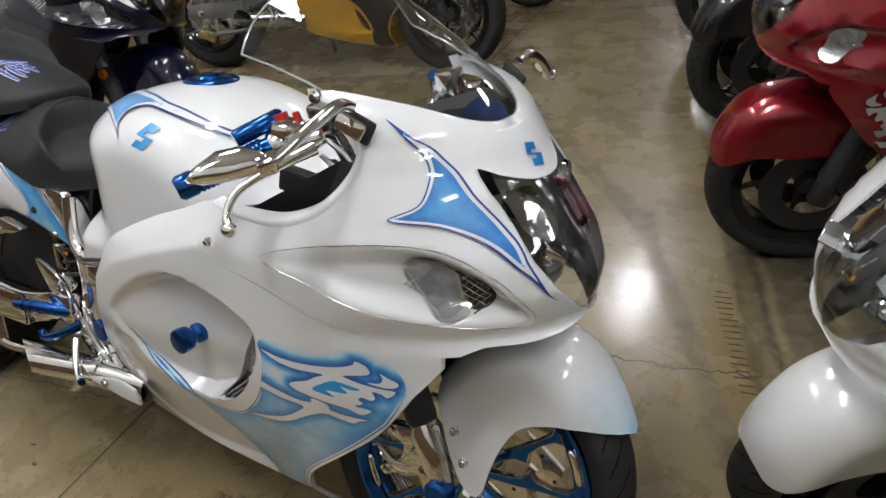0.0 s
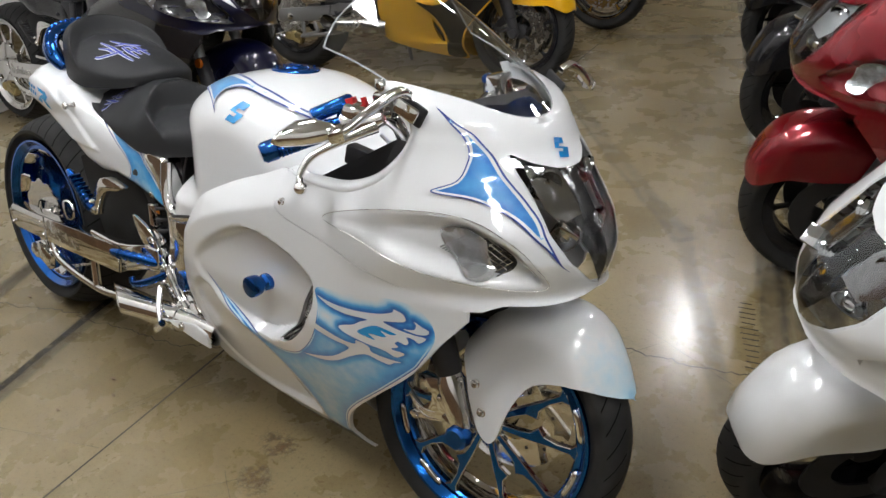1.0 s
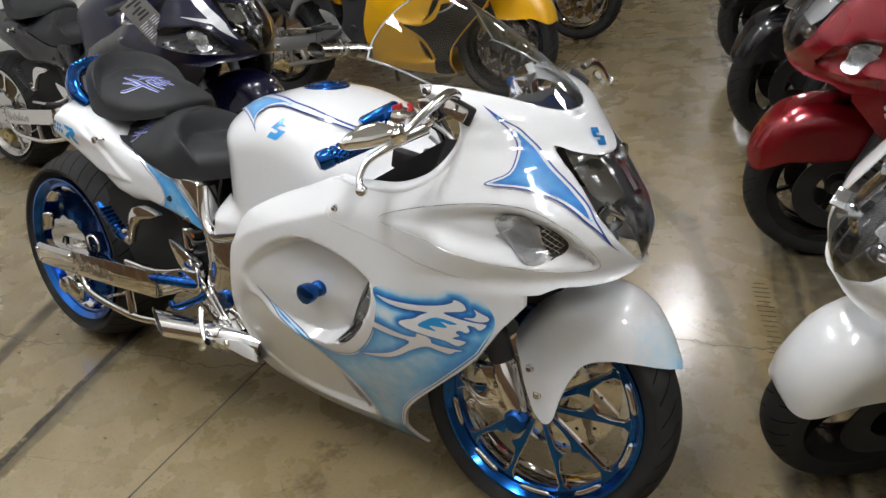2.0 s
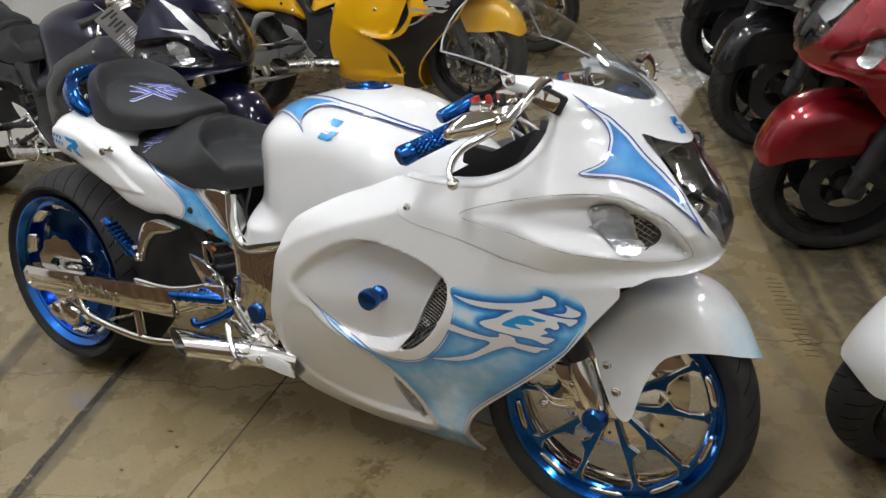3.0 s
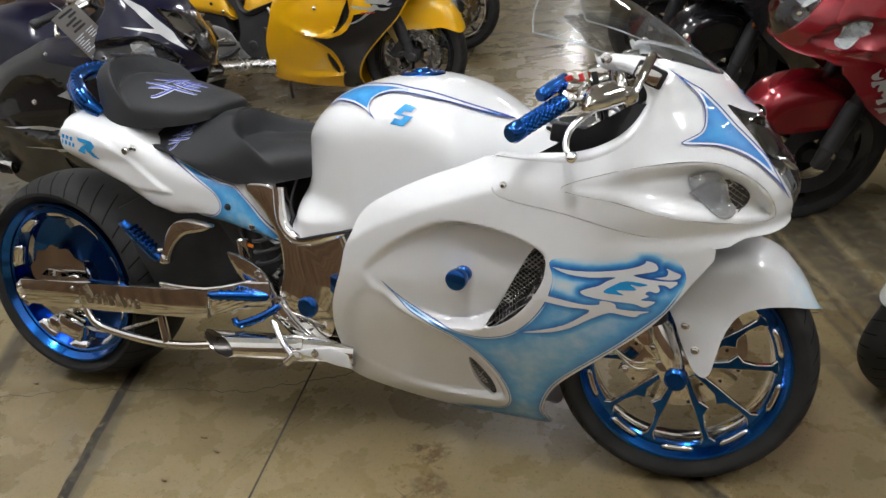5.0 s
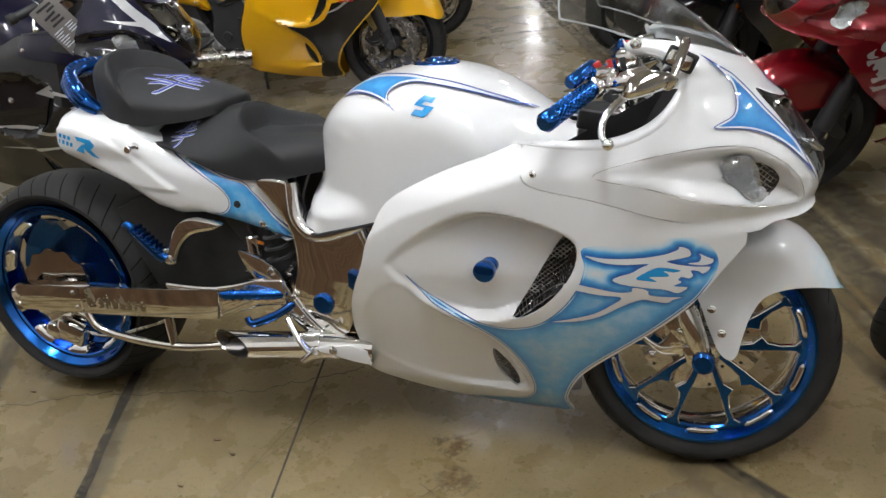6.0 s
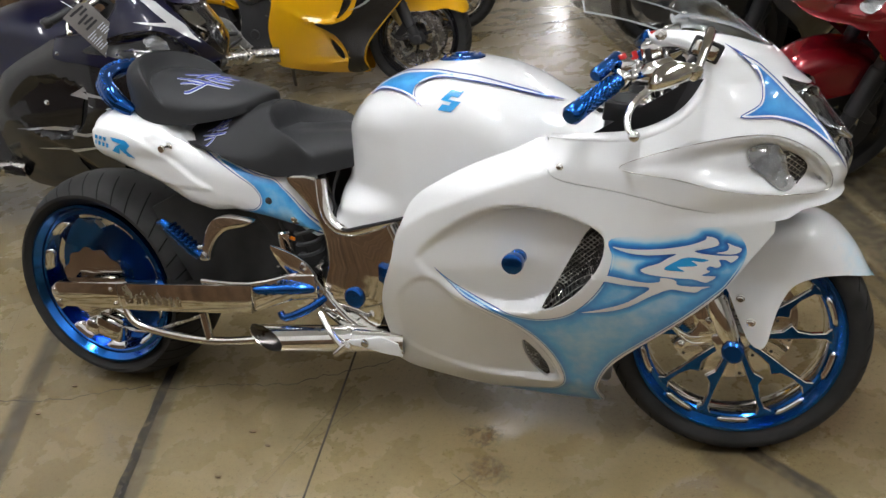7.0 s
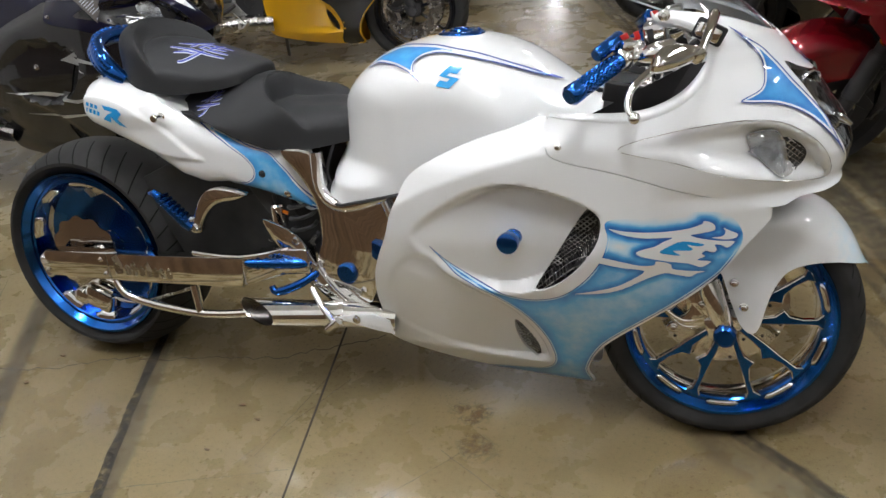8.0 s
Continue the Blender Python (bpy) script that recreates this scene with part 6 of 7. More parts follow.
    if s["bobbin"]:
        knob = lathe([(0, -yk - 0.050), (0.019, -yk - 0.050), (0.0235, -yk - 0.047), (0.0245, -yk - 0.038), (0.0225, -yk - 0.026), (0.015, -yk - 0.020), (0.014, -yk - 0.014), (0.019, -yk - 0.009), (0.020, -yk + 0.004)], 24, (0.287, 0, 0.538))
        part("crash_bobbin", knob, s["accent"], root, s["accent_label"] + " crash bobbin", auto=35)
    else:
        bolt(side, (0.250, -float(fairing(np.array([0.25]), np.array([0.56]))[0]) - 0.002, 0.560), 0.009)
    # side stand under the far side
    part("side_stand", tube([(-0.12, 0.10, 0.24), (-0.17, 0.22, 0.11), (-0.20, 0.300, s["stand_z"] + 0.012)], 0.012, 10, 2), s["arm"], root)
    s["decorate"](root, dict(upper=up, side=side, tank=tank, tail=tl, seat=seat, pillion=pil, tank_d=tank_d, tail_d=tail_depth, seat_z=seat_z, pil_z=pil_z, guard=g, guard_d=guard))
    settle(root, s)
    if s["raise"]:
        low = ("front_wheel", "rear_wheel", "fork_leg", "mudguard", "brake_pipe", "axle_cap", "swing_arm", "side_stand", "brake_line")
        for o in list(root.children):
            if not o.name.startswith(low):
                o.location.z += s["raise"]
    return root


# ---- finishes ----
NOSE_AT = (0.8545, 0.0, 0.8905)


def deco_white_blue(root, p):
    """Blue airbrushed flames, brush strokes and badges."""
    fl = decal("side_flame", FLAME_SIDE, fairing, p["side"], AIRBRUSH, 0.0012, 0.0055, (0.0017, 0.0021, 0.0047, 0.0053, 0.011), flame_tone(smooth_line(FLAME_SIDE, 5, True), side_fade, 0.05, 0.84, 0.40), "pale and deep blue airbrushed flame")
    for q in (STROKE_A, STROKE_B, STROKE_C):
        decal("brush_stroke", q, fairing, fl, WHITE, 0.0024, 0.010, n=3, label="white brush stroke")
    decal("brush_gap", STROKE_GAP, fairing, fl, BLUE_INK, 0.0032, 0.010, n=3)
    decal("nose_flame", FLAME_NOSE, fairing, p["upper"], AIRBRUSH, 0.0034, 0.0036, (0.0017, 0.0021, 0.0047, 0.0053, 0.011), flame_tone(smooth_line(FLAME_NOSE, 5, True), None, 0.05, 0.84, 0.48), "blue flame with navy pinstripe")
    decal("tail_flame", FLAME_TAIL, p["tail_d"], p["tail"], AIRBRUSH, 0.0014, 0.006, (0.0017, 0.0021, 0.0047, 0.0053, 0.011), flame_tone(smooth_line(FLAME_TAIL, 5, True), None, 0.04, 0.80, 0.44), "blue flame with navy pinstripe")
    decal("tank_flame", FLAME_TANK, p["tank_d"], p["tank"], AIRBRUSH, 0.0046, 0.0036, (0.0017, 0.0021, 0.0047, 0.0053), flame_tone(smooth_line(FLAME_TANK, 5, True), None, 0.04, 0.80, 0.46), "blue flame with navy pinstripe")
    emblem((0.120, 0.886), p["tank_d"], p["tank"], BLUE_INK, 0.9, -0.05)
    em = bmesh.new()
    pts = [(0.10, 0.55), (0.45, 0.98), (0.98, 0.88), (0.82, 0.62), (0.52, 0.68), (0.42, 0.56), (0.96, 0.44), (0.60, 0.02), (0.02, 0.12), (0.18, 0.38), (0.48, 0.32), (0.57, 0.44)]
    em.faces.new([em.verts.new((0.0, 0.044 * (u - 0.5), 0.048 * (w - 0.5))) for u, w in pts])
    bmesh.ops.solidify(em, geom=em.faces[:], thickness=0.003)
    bmesh.ops.triangulate(em, faces=em.faces[:])
    bmesh.ops.transform(em, matrix=pose(NOSE_AT[0], NOSE_AT[1], NOSE_AT[2], 0, -46, 0), verts=em.verts)
    part("emblem", em, BLUE_INK, p["upper"], smooth=False)
    bars("badge_bar", (-0.918, 0.830), [(0.0, 0.008, 0.009, 0.010), (0.014, 0.004, 0.009, 0.010), (0.028, 0.0, 0.009, 0.010), (-0.004, -0.008, 0.004, 0.011), (0.006, -0.011, 0.008, 0.011), (0.019, -0.015, 0.008, 0.011), (0.032, -0.019, 0.008, 0.011)], -0.3, BLUE_INK, p["tail"], p["tail_d"])
    decal("badge_letter", [(-0.868, 0.800), (-0.846, 0.790), (-0.838, 0.806), (-0.822, 0.782), (-0.800, 0.774), (-0.818, 0.800), (-0.800, 0.812), (-0.812, 0.826), (-0.862, 0.838), (-0.856, 0.826), (-0.830, 0.818), (-0.850, 0.812)], p["tail_d"], p["tail"], BLUE_INK, 0.0032, 0.006, n=0)
    # stitched emblems on the seats: indigo strokes with a pale border
    strokes = [[(-0.95, 0.05), (-0.45, 0.30), (-0.22, 0.62), (-0.12, 0.98)], [(-0.34, 0.46), (-0.34, -0.02)], [(-0.10, 0.72), (0.36, 0.78), (0.82, 0.90)], [(-0.02, 0.44), (0.40, 0.50), (0.74, 0.58)], [(-0.04, 0.16), (0.45, 0.22), (1.00, 0.34)],
               [(0.34, 1.02), (0.30, 0.60), (0.32, 0.14)], [(-0.06, 0.72), (-0.08, 0.12)], [(-1.00, -0.34), (-0.20, -0.18), (0.45, -0.10), (1.08, 0.02)], [(0.20, 0.04), (0.18, -0.40), (0.02, -0.86), (-0.16, -1.00)], [(-0.62, -0.62), (-0.25, -0.40), (0.10, -0.34)]]
    for zf, seat, (cx, cy), ku, kv, turn, wide in ((p["pil_z"], p["pillion"], (-0.640, -0.052), 0.078, 0.072, -0.10, 0.0042), (p["seat_z"], p["seat"], (-0.585, -0.118), 0.040, 0.040, -0.25, 0.0024)):
        c, s_ = math.cos(turn), math.sin(turn)
        for q in strokes:
            line = smooth_line(q, 5)
            st = None
            for w, up, mat, nm in ((wide * 1.75, 0.0012, PALE, "stitched_stroke"), (wide, 0.0019, INDIGO, "core")):
                bm = bmesh.new()
                rows = []
                for k, (u, v) in enumerate(line):
                    a, b = line[max(k - 1, 0)], line[min(k + 1, len(line) - 1)]
                    d = Vector(((b[0] - a[0]) * ku, (b[1] - a[1]) * kv)).normalized()
                    t = k / (len(line) - 1)
                    h = w * (0.45 + 1.1 * t * (1 - t) * 2)
                    row = []
                    for e in (-1, 1):
                        x0, y0 = u * ku - d.y * h * e, v * kv + d.x * h * e
                        lx, ly = cx + c * x0 - s_ * y0, cy + s_ * x0 + c * y0
                        row.append(bm.verts.new((lx, ly, zf(lx, ly) + up)))
                    rows.append(row)
                for a, b in zip(rows, rows[1:]):
                    bm.faces.new((a[0], a[1], b[1], b[0]))
                bmesh.ops.recalc_face_normals(bm, faces=bm.faces)
                st = part(nm, bm, mat, st or seat, "pale-edged indigo stitched stroke" if st is None else "")


def deco_navy(root, p):
    for poly in ([(0.713, 0.962), (0.800, 0.893), (0.895, 0.792), (0.938, 0.722), (0.862, 0.792), (0.744, 0.833), (0.845, 0.812), (0.800, 0.862)], [(0.05, 0.46), (0.24, 0.455), (0.40, 0.42), (0.62, 0.44), (0.40, 0.405), (0.22, 0.44)], [(0.10, 0.36), (0.30, 0.35), (0.55, 0.36), (0.30, 0.335)], [(0.36, 0.58), (0.50, 0.53), (0.42, 0.59), (0.62, 0.55), (0.44, 0.61)]):
        decal("silver_flash", poly, fairing, p["upper"] if poly[0][1] > 0.7 else p["side"], SILVER, 0.0016, 0.010, n=0, label="silver flash")
    decal("black_panel", [(x, z) for x, z in POD], fairing, p["upper"], GLOSS_BLACK, 0.0010, 0.014, n=4)


def deco_yellow(root, p):
    decal("black_panel", [(0.30, 0.085), (0.335, 0.200), (0.300, 0.320), (0.200, 0.405), (0.300, 0.388), (0.420, 0.425), (0.495, 0.540), (0.500, 0.600), (0.420, 0.655), (0.285, 0.688), (0.370, 0.715), (0.420, 0.716), (0.526, 0.692), (0.690, 0.648), (0.800, 0.610), (0.762, 0.546), (0.700, 0.464), (0.615, 0.390), (0.508, 0.294), (0.450, 0.228), (0.416, 0.144), (0.420, 0.082)], fairing, p["side"], GLOSS_BLACK, 0.0012, 0.014, n=3, label="gloss black lower panel")
    for q in (STROKE_A, STROKE_B, STROKE_C):
        decal("brush_stroke", [(x - 0.01, z + 0.035) for x, z in q], fairing, p["side"], SILVER, 0.0026, 0.012, n=2, label="silver brush stroke")
    decal("yellow_dart", [(0.44, 0.585), (0.52, 0.640), (0.60, 0.520), (0.44, 0.500)], fairing, p["side"], YELLOW, 0.0020, 0.014, n=0)
    decal("silver_dart", [(0.40, 0.700), (0.60, 0.650), (0.75, 0.600), (0.56, 0.640)], fairing, p["side"], SILVER, 0.0020, 0.014, n=0)
    bars("red_mark", (0.52, 0.505), [(0.0, 0.0, 0.014, 0.010), (0.018, 0.0, 0.010, 0.008), (0.032, 0.0, 0.012, 0.008), (0.048, 0.0, 0.012, 0.009), (0.064, 0.0, 0.012, 0.008)], 0.0, RED_PLASTIC, p["side"], fairing)
    bars("badge_bar", (-0.90, 0.815), [(0.0, 0.0, 0.020, 0.020), (0.030, -0.01, 0.020, 0.020), (0.060, -0.02, 0.020, 0.020), (0.090, -0.03, 0.022, 0.020)], -0.3, RED_PLASTIC, p["tail"], p["tail_d"])


def deco_red(root, p):
    for q in (STROKE_A, STROKE_B, STROKE_C):
        decal("brush_stroke", [(0.62 + (x - 0.6) * 0.75, 0.50 + (z - 0.51) * 1.6) for x, z in q], lambda x, z: fairing(x, z), p["side"], SILVER, 0.0016, 0.012, n=2, label="silver brush stroke", sides=(1,))


def deco_plain(root, p):
    pass


def finish_of(**k):
    base = dict(custom=False, stretched=False, upper=WHITE, side=WHITE, tank=WHITE, tail=WHITE, fender=WHITE, fade=False, rail=False, bobbin=False, rim=GLOSS_BLACK, spoke=GLOSS_BLACK, spoke_edge=GLOSS_BLACK, hub=BLACK, barrel=GLOSS_BLACK, slot=None, spokes=3, spin=0.0, steer=0.0,
                disc=STEEL, caliper=GOLD, fork=GREY_CAST, accent=BLACK, frame=BLACK, arm=GREY_CAST, pegs=GREY_CAST, pipe=STEEL, clamp=BLACK, grip=BLACK, mirror=BLACK, mirror_turn=0.0, mirror_head=True, mesh=BLACK, seam=BLACK, lamp_back=BLACK_GLASS, screen=SCREEN, gasket=BLACK, rear_rim=0.222, stand_z=0.0, **{"raise": 0.055},
                wheel_label="black three-spoke road wheel", rim_label="gloss black rim", fender_label="glossy mudguard", upper_label="glossy upper fairing", side_label="glossy side fairing", tank_label="glossy fuel tank", tail_label="glossy tail cowl", fork_label="dark fork leg", caliper_label="gold brake caliper", accent_label="black",
                frame_label="black frame spar", arm_label="grey swing arm", pegs_label="grey cast", pipe_label="steel exhaust silencer", clamp_label="black", grip_label="black rubber grip", mirror_label="black mirror", screen_label="clear curved windscreen", decorate=deco_plain)
    base.update(k)
    return base


HERO = finish_of(**{"raise": 0.0}, steer=8.8, custom=True, stretched=True, fade=True, rail=True, bobbin=True, rim=BLUE_METAL, spoke=BLUE_METAL, spoke_edge=CHROME, hub=CHROME, barrel=CHROME, slot=CHROME, spokes=5, spin=0.0, disc=CHROME, caliper=CHROME, fork=CHROME, accent=NAVY_METAL, frame=CHROME, arm=CHROME, pegs=CHROME, pipe=CHROME, clamp=CHROME, grip=NAVY_METAL,
                 mirror=CHROME, mirror_turn=0.0, mesh=STEEL, seam=STEEL, lamp_back=BLACK_GLASS, rear_rim=0.2437, stand_z=-0.04, wheel_label="blue and chrome thorn-spoked wheel", rim_label="blue anodised rim", upper_label="white upper fairing with blue flames", side_label="white side fairing with blue flames", tank_label="white fuel tank with blue flame", tail_label="white tail cowl with blue flame",
                 fork_label="chrome fork leg", caliper_label="chrome brake caliper", accent_label="blue anodised", frame_label="chrome frame spar", arm_label="polished chrome box swing arm", pegs_label="chrome", pipe_label="short chrome slash-cut exhaust", clamp_label="chrome", grip_label="blue knurled grip", mirror_label="chrome folded mirror", decorate=deco_white_blue)
BLUE_BIKE = finish_of(**{"raise": 0.03}, screen=SMOKE, screen_label="smoked windscreen", stretched=True, upper=NAVY, side=GLOSS_BLACK, tank=NAVY, tail=GLOSS_BLACK, fender=NAVY, rim=CHROME, spoke=CHROME, spoke_edge=CHROME, hub=CHROME, barrel=CHROME, spokes=5, disc=CHROME, arm=CHROME, pegs=CHROME, clamp=CHROME, mirror=CHROME, mirror_head=False, fork=GREY_CAST, rear_rim=0.2437, wheel_label="chrome custom wheel", rim_label="chrome rim", decorate=deco_navy)
YELLOW_BIKE = finish_of(**{"raise": 0.035}, upper=YELLOW, side=YELLOW, tank=YELLOW, tail=YELLOW, fender=YELLOW, fork=BLACK, decorate=deco_yellow, spin=20.0)
RED_BIKE = finish_of(**{"raise": 0.112}, disc=BLACK, caliper=BLACK, arm=BLACK, upper=RED, side=RED, tank=RED, tail=RED, fender=RED, fork=BLACK, decorate=deco_red, spin=40.0)
WHITE_BIKE = finish_of(**{"raise": 0.035}, steer=9.3, disc=BLACK, caliper=BLACK, arm=BLACK, fork=BLACK, mirror_head=False, spin=10.0)
BLACK_BIKE = finish_of(disc=BLACK, caliper=BLACK, arm=BLACK, fork=BLACK, upper=GLOSS_BLACK, side=GLOSS_BLACK, tank=GLOSS_BLACK, tail=GLOSS_BLACK, fender=GLOSS_BLACK, spin=5.0)
PEARL_BIKE = finish_of(upper=SILVER, side=WHITE, tank=WHITE, tail=WHITE, fender=WHITE, rim=CHROME, spoke=CHROME, spin=5.0)

# ---- the showroom ----
U0, U1, V0, V1 = -3.29, 12.0, -6.5, 26.0
SQUARE = 12.4


def room(u, v):
    """A point of the plan, from the building's own axes."""
    a = radians(SQUARE)
    return u * math.cos(a) - v * math.sin(a), u * math.sin(a) + v * math.cos(a)


def wall(name, x0, y0, x1, y1, z1, material, label):
    a, b = Vector((x0, y0, 0)), Vector((x1, y1, 0))
    d = b - a
    bm = box(d.length + 0.15, 0.15, z1, ((x0 + x1) / 2, (y0 + y1) / 2, z1 / 2), (0, 0, math.degrees(math.atan2(d.y, d.x))))
    return tagged(finish(bm, name, material, smooth=False), label, "wall", kind="structure")


fl = bmesh.new()
bmesh.ops.create_grid(fl, x_segments=8, y_segments=12, size=0.5)
bmesh.ops.scale(fl, vec=(U1 - U0 + 0.3, V1 - V0 + 0.3, 1), verts=fl.verts)
bmesh.ops.transform(fl, matrix=pose(*room((U0 + U1) / 2, (V0 + V1) / 2), 0, 0, 0, SQUARE), verts=fl.verts)
floor = tagged(finish(fl, "floor", FLOOR, smooth=False), "worn sealed concrete floor with scuffs and cracks", "floor", kind="structure")
WOOD_V = 3.30
wall("wall_west", *room(U0 - 0.075, V0), *room(U0 - 0.075, WOOD_V - 0.15), CEILING, PLASTER, "plain white painted wall beside the bikes")
wall("wall_west_far", *room(U0 - 0.075, WOOD_V), *room(U0 - 0.075, V1), CEILING, WOOD, "brown wood-panelled wall behind the bikes")
wall("wall_east", *room(U1 + 0.075, V0), *room(U1 + 0.075, V1), CEILING, PLASTER, "plain white painted wall")
# unseen south side: wood for the chrome to reflect, white above to bounce light
wall("wall_south", -3.6, -1.36, 13.6, -4.04, CEILING, PLASTER, "unseen white wall added to bounce light, above wood panelling")
wall("wainscot", -3.2, -1.31, 13.2, -3.86, 1.15, WOOD, "unseen brown wood panelling, set askew for the chrome to reflect")
wall("wall_north", *room(U0, V1 + 0.075), *room(U1, V1 + 0.075), CEILING, PLASTER, "plain white painted wall")
tagged(finish(box(U1 - U0 + 0.4, V1 - V0 + 0.4, 0.1, (*room((U0 + U1) / 2, (V0 + V1) / 2), CEILING + 0.05), (0, 0, SQUARE)), "ceiling", CEIL, smooth=False), "pale board ceiling with light panels", "ceiling", kind="structure")

# white panelled door in the west wall
door = thing("door_1", pose(*room(U0, 1.82), 0, 0, 0, SQUARE), "closed white panelled door in white wall", "door", kind="structure")
part("door_leaf", box(0.040, 0.92, 2.05, (0.022, 0, 1.035), (0, 0, 0), 0.003), DOOR_PAINT, door)
for y in (-0.22, 0.22):
    for z, h in ((0.48, 0.62), (1.35, 0.90)):
        part("door_panel", box(0.016, 0.30, h, (0.046, y, z), (0, 0, 0), 0.007), DOOR_PAINT, door)
for y in (-0.50, 0.50):
    part("door_jamb", box(0.055, 0.075, 2.10, (0.030, y, 1.05), (0, 0, 0), 0.006), DOOR_PAINT, door)
part("door_head", box(0.055, 1.08, 0.075, (0.030, 0, 2.14), (0, 0, 0), 0.006), DOOR_PAINT, door)
tagged(finish(box(0.016, 3.0, 0.10, (*room(U0 + 0.008, -0.23), 0.05), (0, 0, SQUARE), 0.004), "baseboard", DOOR_PAINT), "white painted baseboard", "baseboard", kind="structure")

# ceiling lights, all unseen: four set from reflections, the rest added as fill
LIGHTS = [(-0.43, 0.75), (0.80, -1.50), (-1.9, -0.95), (-1.72, 6.65), (-3.01, 12.5), (-4.35, 19.8), (3.1, 1.5), (1.8, 7.4), (0.5, 13.3), (4.0, -1.0), (6.6, 2.3)]
first = None
for x, y in LIGHTS:
    if first is None:
        first = thing("ceiling_light", pose(x, y, CEILING, 0, 0, SQUARE), "recessed rectangular ceiling light panel, one of a set partly added as fill", "light", "ceiling light panels")
        part("frame", merge(box(0.38, 0.02, 0.03, (0, 0.61, -0.012)), box(0.38, 0.02, 0.03, (0, -0.61, -0.012)), box(0.02, 1.20, 0.03, (0.18, 0, -0.012)), box(0.02, 1.20, 0.03, (-0.18, 0, -0.012))), CEIL, first, smooth=False)
        part("diffuser", box(0.34, 1.20, 0.012, (0, 0, -0.012)), LAMP, first, "glowing white diffuser", smooth=False)
    else:
        copy_thing(first, pose(x, y, CEILING, 0, 0, SQUARE))

# ---- marks on the floor ----
def strip(name, a, b, width, material, label, z=0.0015, wob=0.0, n=24, category="floor mark"):
    a, b = Vector(a), Vector(b)
    d = (b - a).normalized()
    s = Vector((-d.y, d.x))
    bm = bmesh.new()
    layer = bm.verts.layers.float.new("body")
    rows = []
    rnd = random.Random(name + str(a.x))
    off = 0.0
    soft = width > 0.03
    cols = (-1, -0.6, -0.2, 0.2, 0.6, 1) if soft else (-1, 1)
    streak = [rnd.uniform(0.45, 1.0) for _ in cols]
    for i in range(n + 1):
        off = 0.7 * off + wob * rnd.uniform(-1, 1)
        c = a.lerp(b, i / n) + s * off
        h = width / 2 * (1 + 0.15 * rnd.uniform(-1, 1))
        row = []
        for u, k in zip(cols, streak):
            v = bm.verts.new((*(c - s * h * u), z))
            v[layer] = (0.0 if abs(u) == 1 else k) if soft else 1.0
            row.append(v)
        rows.append(row)
    for p, q in zip(rows, rows[1:]):
        for i in range(len(cols) - 1):
            bm.faces.new((p[i], p[i + 1], q[i + 1], q[i]))
    bmesh.ops.recalc_face_normals(bm, faces=bm.faces)
    for f in bm.faces:
        if f.normal.z < 0:
            f.normal_flip()
    ob = finish(bm, name, material, smooth=False)
    ob.visible_shadow = False
    return tagged(ob, label, category, kind="structure")


strip("floor_seam", (0.24, -2.60), (-1.20, 4.05), 0.0065, SEAM, "straight dark saw-cut joint in the concrete", 0.0012, 0.0005)
strip("tyre_mark", (-0.385, -1.28), (-0.970, 0.12), 0.085, GREY_MARK, "dark rubber tyre mark on concrete", 0.0016, 0.004)
strip("tyre_mark_core", (-0.40, -1.30), (-0.95, 0.05), 0.030, SMEAR, "dense black core of a tyre mark", 0.0022, 0.003)
strip("tyre_mark", (-0.62, -1.45), (-1.95, 0.86), 0.085, GREY_MARK, "grey rubber tyre mark on concrete", 0.0016, 0.004)
strip("tyre_mark", (-1.60, 3.40), (0.52, 1.44), 0.10, FAINT, "faint grey tyre mark crossing the aisle", 0.0016, 0.006)
strip("tyre_mark", (0.50, 1.46), (1.26, 0.24), 0.07, FAINT, "faint grey tyre mark crossing the aisle", 0.0016, 0.004)
strip("tyre_mark", (-0.72, 4.90), (1.42, 0.06), 0.10, SCUFF, "dense edge of the tyre track along the parked row", 0.0020, 0.005)
strip("tyre_mark", (-0.60, 4.95), (1.56, 0.06), 0.17, SCUFF, "broad dark tyre track along the parked row", 0.0016, 0.006)
strip("tyre_mark", (-0.40, 4.95), (1.78, 0.06), 0.20, SCUFF, "broad dark tyre track along the parked row", 0.0018, 0.006)
# wide lane: tyre grime, with the parked bikes' shade painted in as well
strip("tyre_mark", (-0.40, 5.00), (1.80, 0.00), 0.66, FAINT, "wheel lane along the parked row, tyre grime and the bikes' shade together", 0.0013, 0.01)
strip("tyre_mark", (0.70, -0.02), (1.42, -0.62), 0.15, FAINT, "brown streaky tyre mark beside the wheel", 0.0020, 0.005)
strip("tyre_mark", (0.78, -0.03), (1.48, -0.56), 0.05, SCUFF, "dark streak in a tyre mark", 0.0024, 0.004)
for a, b in (((-0.80, -0.62), (-0.25, -0.40)), ((-0.36, -0.38), (-0.30, 0.02)), ((-0.40, -0.42), (-0.24, -0.05)), ((0.10, -0.25), (0.50, -0.48)), ((0.60, 0.60), (0.74, 0.86)), ((0.66, 0.88), (1.02, 0.76)), ((-1.6, -0.70), (-1.1, -0.48)), ((0.30, -0.42), (0.80, -0.26)), ((-0.15, -0.65), (0.15, -0.25)), ((-1.8, 0.25), (-1.5, -0.25))):
    strip("scratch", a, b, 0.0028, FAINT, "thin dark scratch in the concrete", 0.0011, 0.0012, 30)
strip("tyre_mark", (-2.3, 3.2), (-0.4, 4.0), 0.09, FAINT, "faint grey tyre mark", 0.0014, 0.006)
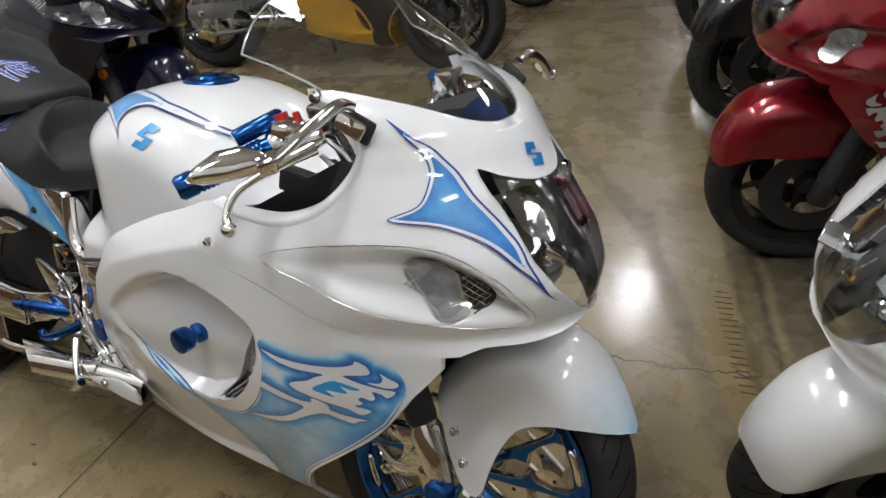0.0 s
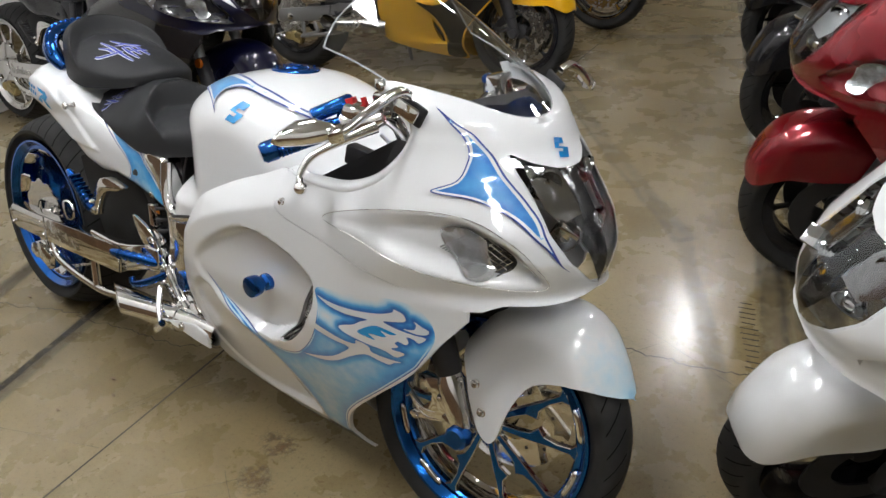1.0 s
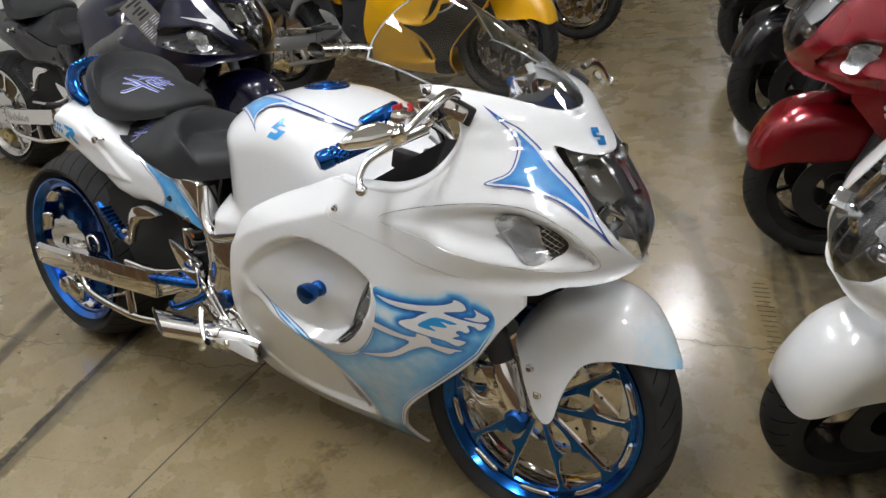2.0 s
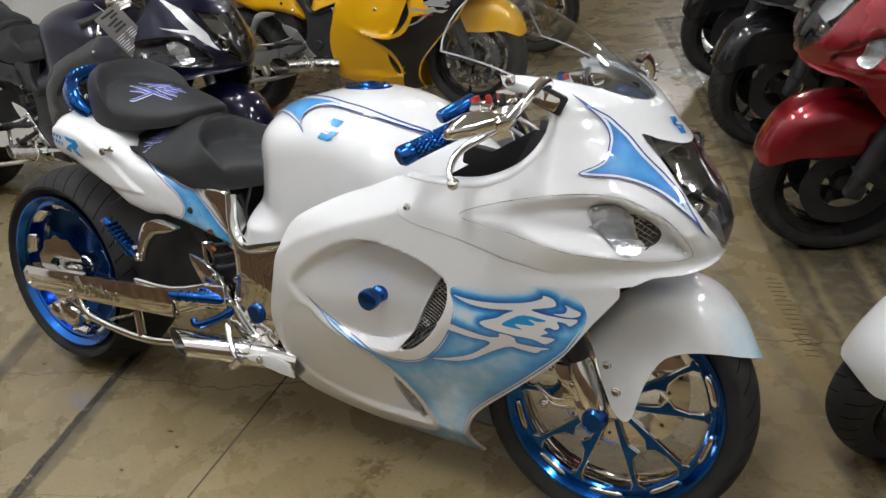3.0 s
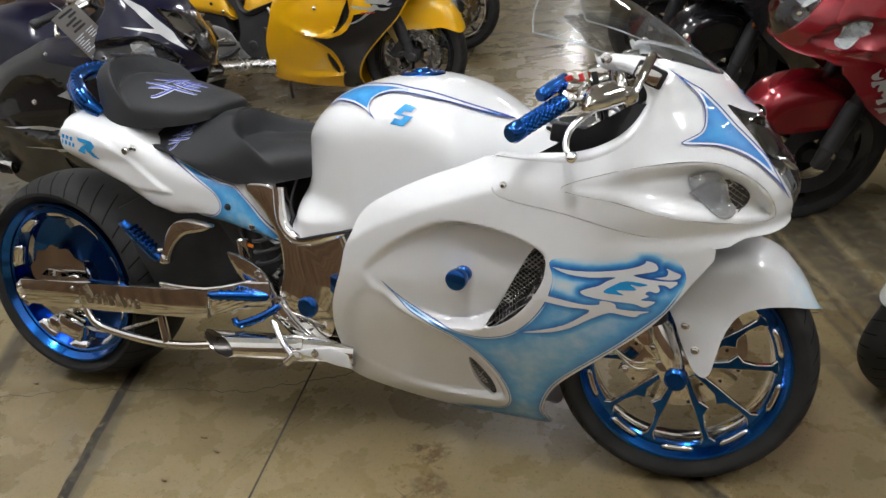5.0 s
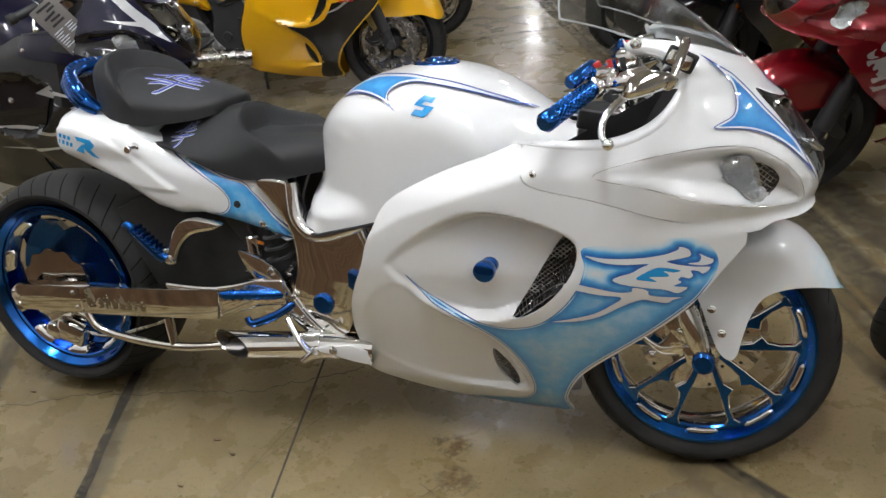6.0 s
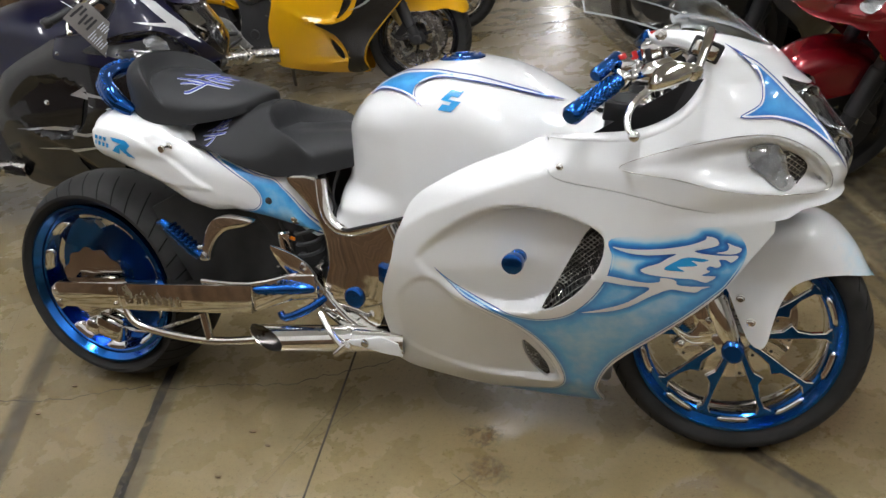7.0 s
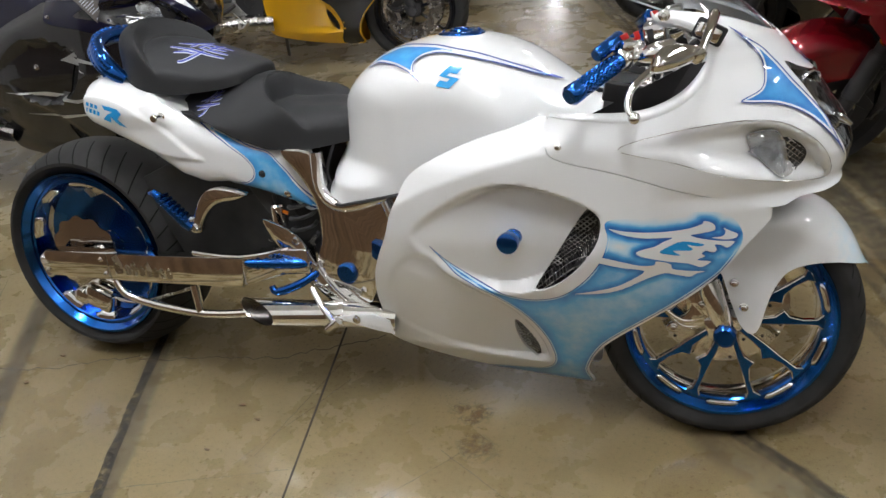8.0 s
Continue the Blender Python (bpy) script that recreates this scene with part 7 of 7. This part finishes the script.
strip("tyre_mark", (-1.9, 2.2), (-0.6, 2.75), 0.10, FAINT, "faint grey tyre mark", 0.0014, 0.006)
strip("crack", (0.60, 0.735), (1.05, 0.845), 0.005, SEAM, "thin jagged crack in the concrete", 0.0013, 0.010, 40)
strip("crack", (-1.90, -0.42), (-0.94, -0.10), 0.0042, SEAM, "thin jagged crack in the concrete", 0.0013, 0.010, 50)
strip("crack", (-0.94, -0.10), (-0.50, -0.01), 0.003, SEAM, "hairline crack in the concrete", 0.0013, 0.008, 30)
strip("crack", (-0.50, -0.01), (-0.22, 0.16), 0.003, SEAM, "hairline crack in the concrete", 0.0013, 0.008, 24)
tread = random.Random(21)
for k in range(17):
    t = k / 16
    x, y = 0.845 + 0.195 * t, 1.170 - 0.395 * t
    w = 0.016 + 0.012 * tread.random()
    strip("tread_print", (x - w, y - w * 0.25), (x + w, y + w * 0.25), 0.0055, SEAM, "short dark tread print on concrete", 0.0014, 0.0006, 3)


def blotch(name, x, y, r, material, label, seed):
    rnd = random.Random(seed)
    pts = []
    for k in range(22):
        a = 2 * math.pi * k / 22
        q = r * (0.75 + 0.35 * rnd.random())
        pts.append((x + q * math.cos(a), y + q * 0.7 * math.sin(a)))
    ob = finish(patch(pts, 0.0019), name, material, smooth=False)
    ob.visible_shadow = False
    return tagged(ob, label, "stain", kind="structure")


blotch("rust_stain", 0.139, -0.105, 0.075, RUST, "rusty brown oil stain on concrete", 3)
blotch("rust_stain", 0.190, -0.225, 0.075, RUST, "rusty brown oil stain on concrete", 4)
blotch("oil_stain", -2.14, 0.032, 0.06, SCUFF, "dark round oil stain on concrete", 5)
rnd = random.Random(11)
for x, y in ((-1.199, -0.142), (-1.221, -0.278), (-0.493, -0.218), (-0.422, -0.26), (-0.495, -0.392)):
    pts = [(x + 0.008 * math.cos(a) * (0.6 + rnd.random()), y + 0.0035 * math.sin(a) * (0.6 + rnd.random())) for a in (0, 0.9, 1.8, 2.7, 3.6, 4.5, 5.4)]
    bm = patch(pts, 0.0)
    bmesh.ops.solidify(bm, geom=bm.faces[:], thickness=-0.003)
    bmesh.ops.translate(bm, vec=(0, 0, 0.003), verts=bm.verts)
    tagged(finish(bm, "leaf_scrap", WOOD, smooth=False), "small dry brown leaf scrap on the floor", "debris")

# ---- the motorcycles ----
LEAN_HERO = -10.6
motorcycle("motorcycle", pose(0, 0, 0.0, LEAN_HERO, 0, 0), "white custom motorcycle with blue flames, stretched and lowered", HERO, "parked motorcycles")


def park(x, y, heading, lean, k=1.03):
    """A pose that puts the front tyre on the floor at x, y."""
    return pose(x, y, 0, 0, 0, heading) @ pose(0, 0, 0, lean, 0, 0) @ Matrix.Diagonal((k, k, k, 1)) @ Matrix.Translation((-FRONT[0], 0, 0.004))


blue_at = park(-1.412, 0.975, 3.8, -7, 1.0)
motorcycle("motorcycle", blue_at, "midnight blue and black motorcycle with silver flashes and price card", BLUE_BIKE, "parked motorcycles")
motorcycle("motorcycle", park(-1.045, 2.62, 11.5, -8, 1.01), "yellow and black motorcycle with silver brush strokes", YELLOW_BIKE, "parked motorcycles")
motorcycle("motorcycle", park(0.965, 1.485, 206, -12, 0.965), "candy red motorcycle with black wheels", RED_BIKE, "parked motorcycles")
motorcycle("motorcycle", park(1.303, 0.500, 216.5, -16.0, 0.94), "plain white motorcycle with black wheels", WHITE_BIKE, "parked motorcycles")
motorcycle("motorcycle", park(0.575, 2.42, 216, -10, 1.02), "gloss black motorcycle with black wheels", BLACK_BIKE, "parked motorcycles")
motorcycle("motorcycle", park(0.16, 3.42, 212, -9, 1.0), "gloss black motorcycle parked along the row", BLACK_BIKE, "parked motorcycles")
motorcycle("motorcycle", park(-1.25, 3.85, 8, -8, 1.0), "white motorcycle with chrome wheels", PEARL_BIKE, "parked motorcycles")

# price card that hangs from the blue bike's bar
along, across = Vector((0.378, 0.336, -0.863)).normalized(), Vector((-0.529, -0.727, -0.437))
facing = across.cross(along).normalized()
across = facing.cross(along)
turn = Matrix((across, -facing, -along)).transposed().to_4x4()
turn.translation = (-1.522, 0.783, 0.880)
card = thing("price_card", turn, "grey printed price card hanging from a handlebar", "price card")
part("sheet", box(0.105, 0.002, 0.215, (0, 0, 0), (0, 0, 0), 0.0008), CARD, card)
for k, (w, dx) in enumerate(((0.060, 0.0), (0.034, 0.014), (0.048, -0.006), (0.040, 0.004), (0.052, 0.0))):
    part("ink_bar", box(w, 0.0012, 0.0085, (dx, -0.0014, 0.092 - 0.0165 * k), (0, 4 - 3 * (k % 3), 0)), BLACK, card, "handwriting left as plain bars")
for k in range(7):
    part("print_bar", box(0.040 - 0.008 * (k % 3), 0.0012, 0.0034, (-0.024 - 0.004 * (k % 3), -0.0014, 0.004 - 0.0095 * k)), PALE, card)
for k in range(4):
    part("print_bar", box(0.032 - 0.006 * (k % 2), 0.0012, 0.0034, (0.022, -0.0014, 0.004 - 0.0095 * k)), PALE, card)
part("panel", box(0.034, 0.0012, 0.034, (0.028, -0.0014, -0.056)), PALE, card)
part("footer", box(0.050, 0.0012, 0.012, (-0.020, -0.0014, -0.080)), PALE, card)
part("footer", box(0.095, 0.0012, 0.014, (0, -0.0014, -0.098)), RED_PLASTIC, card)
part("tie", tube([(0, 0, 0.100), (-0.004, 0.006, 0.125), (-0.010, 0.016, 0.150)], 0.0012, 6, 2), PALE, card)
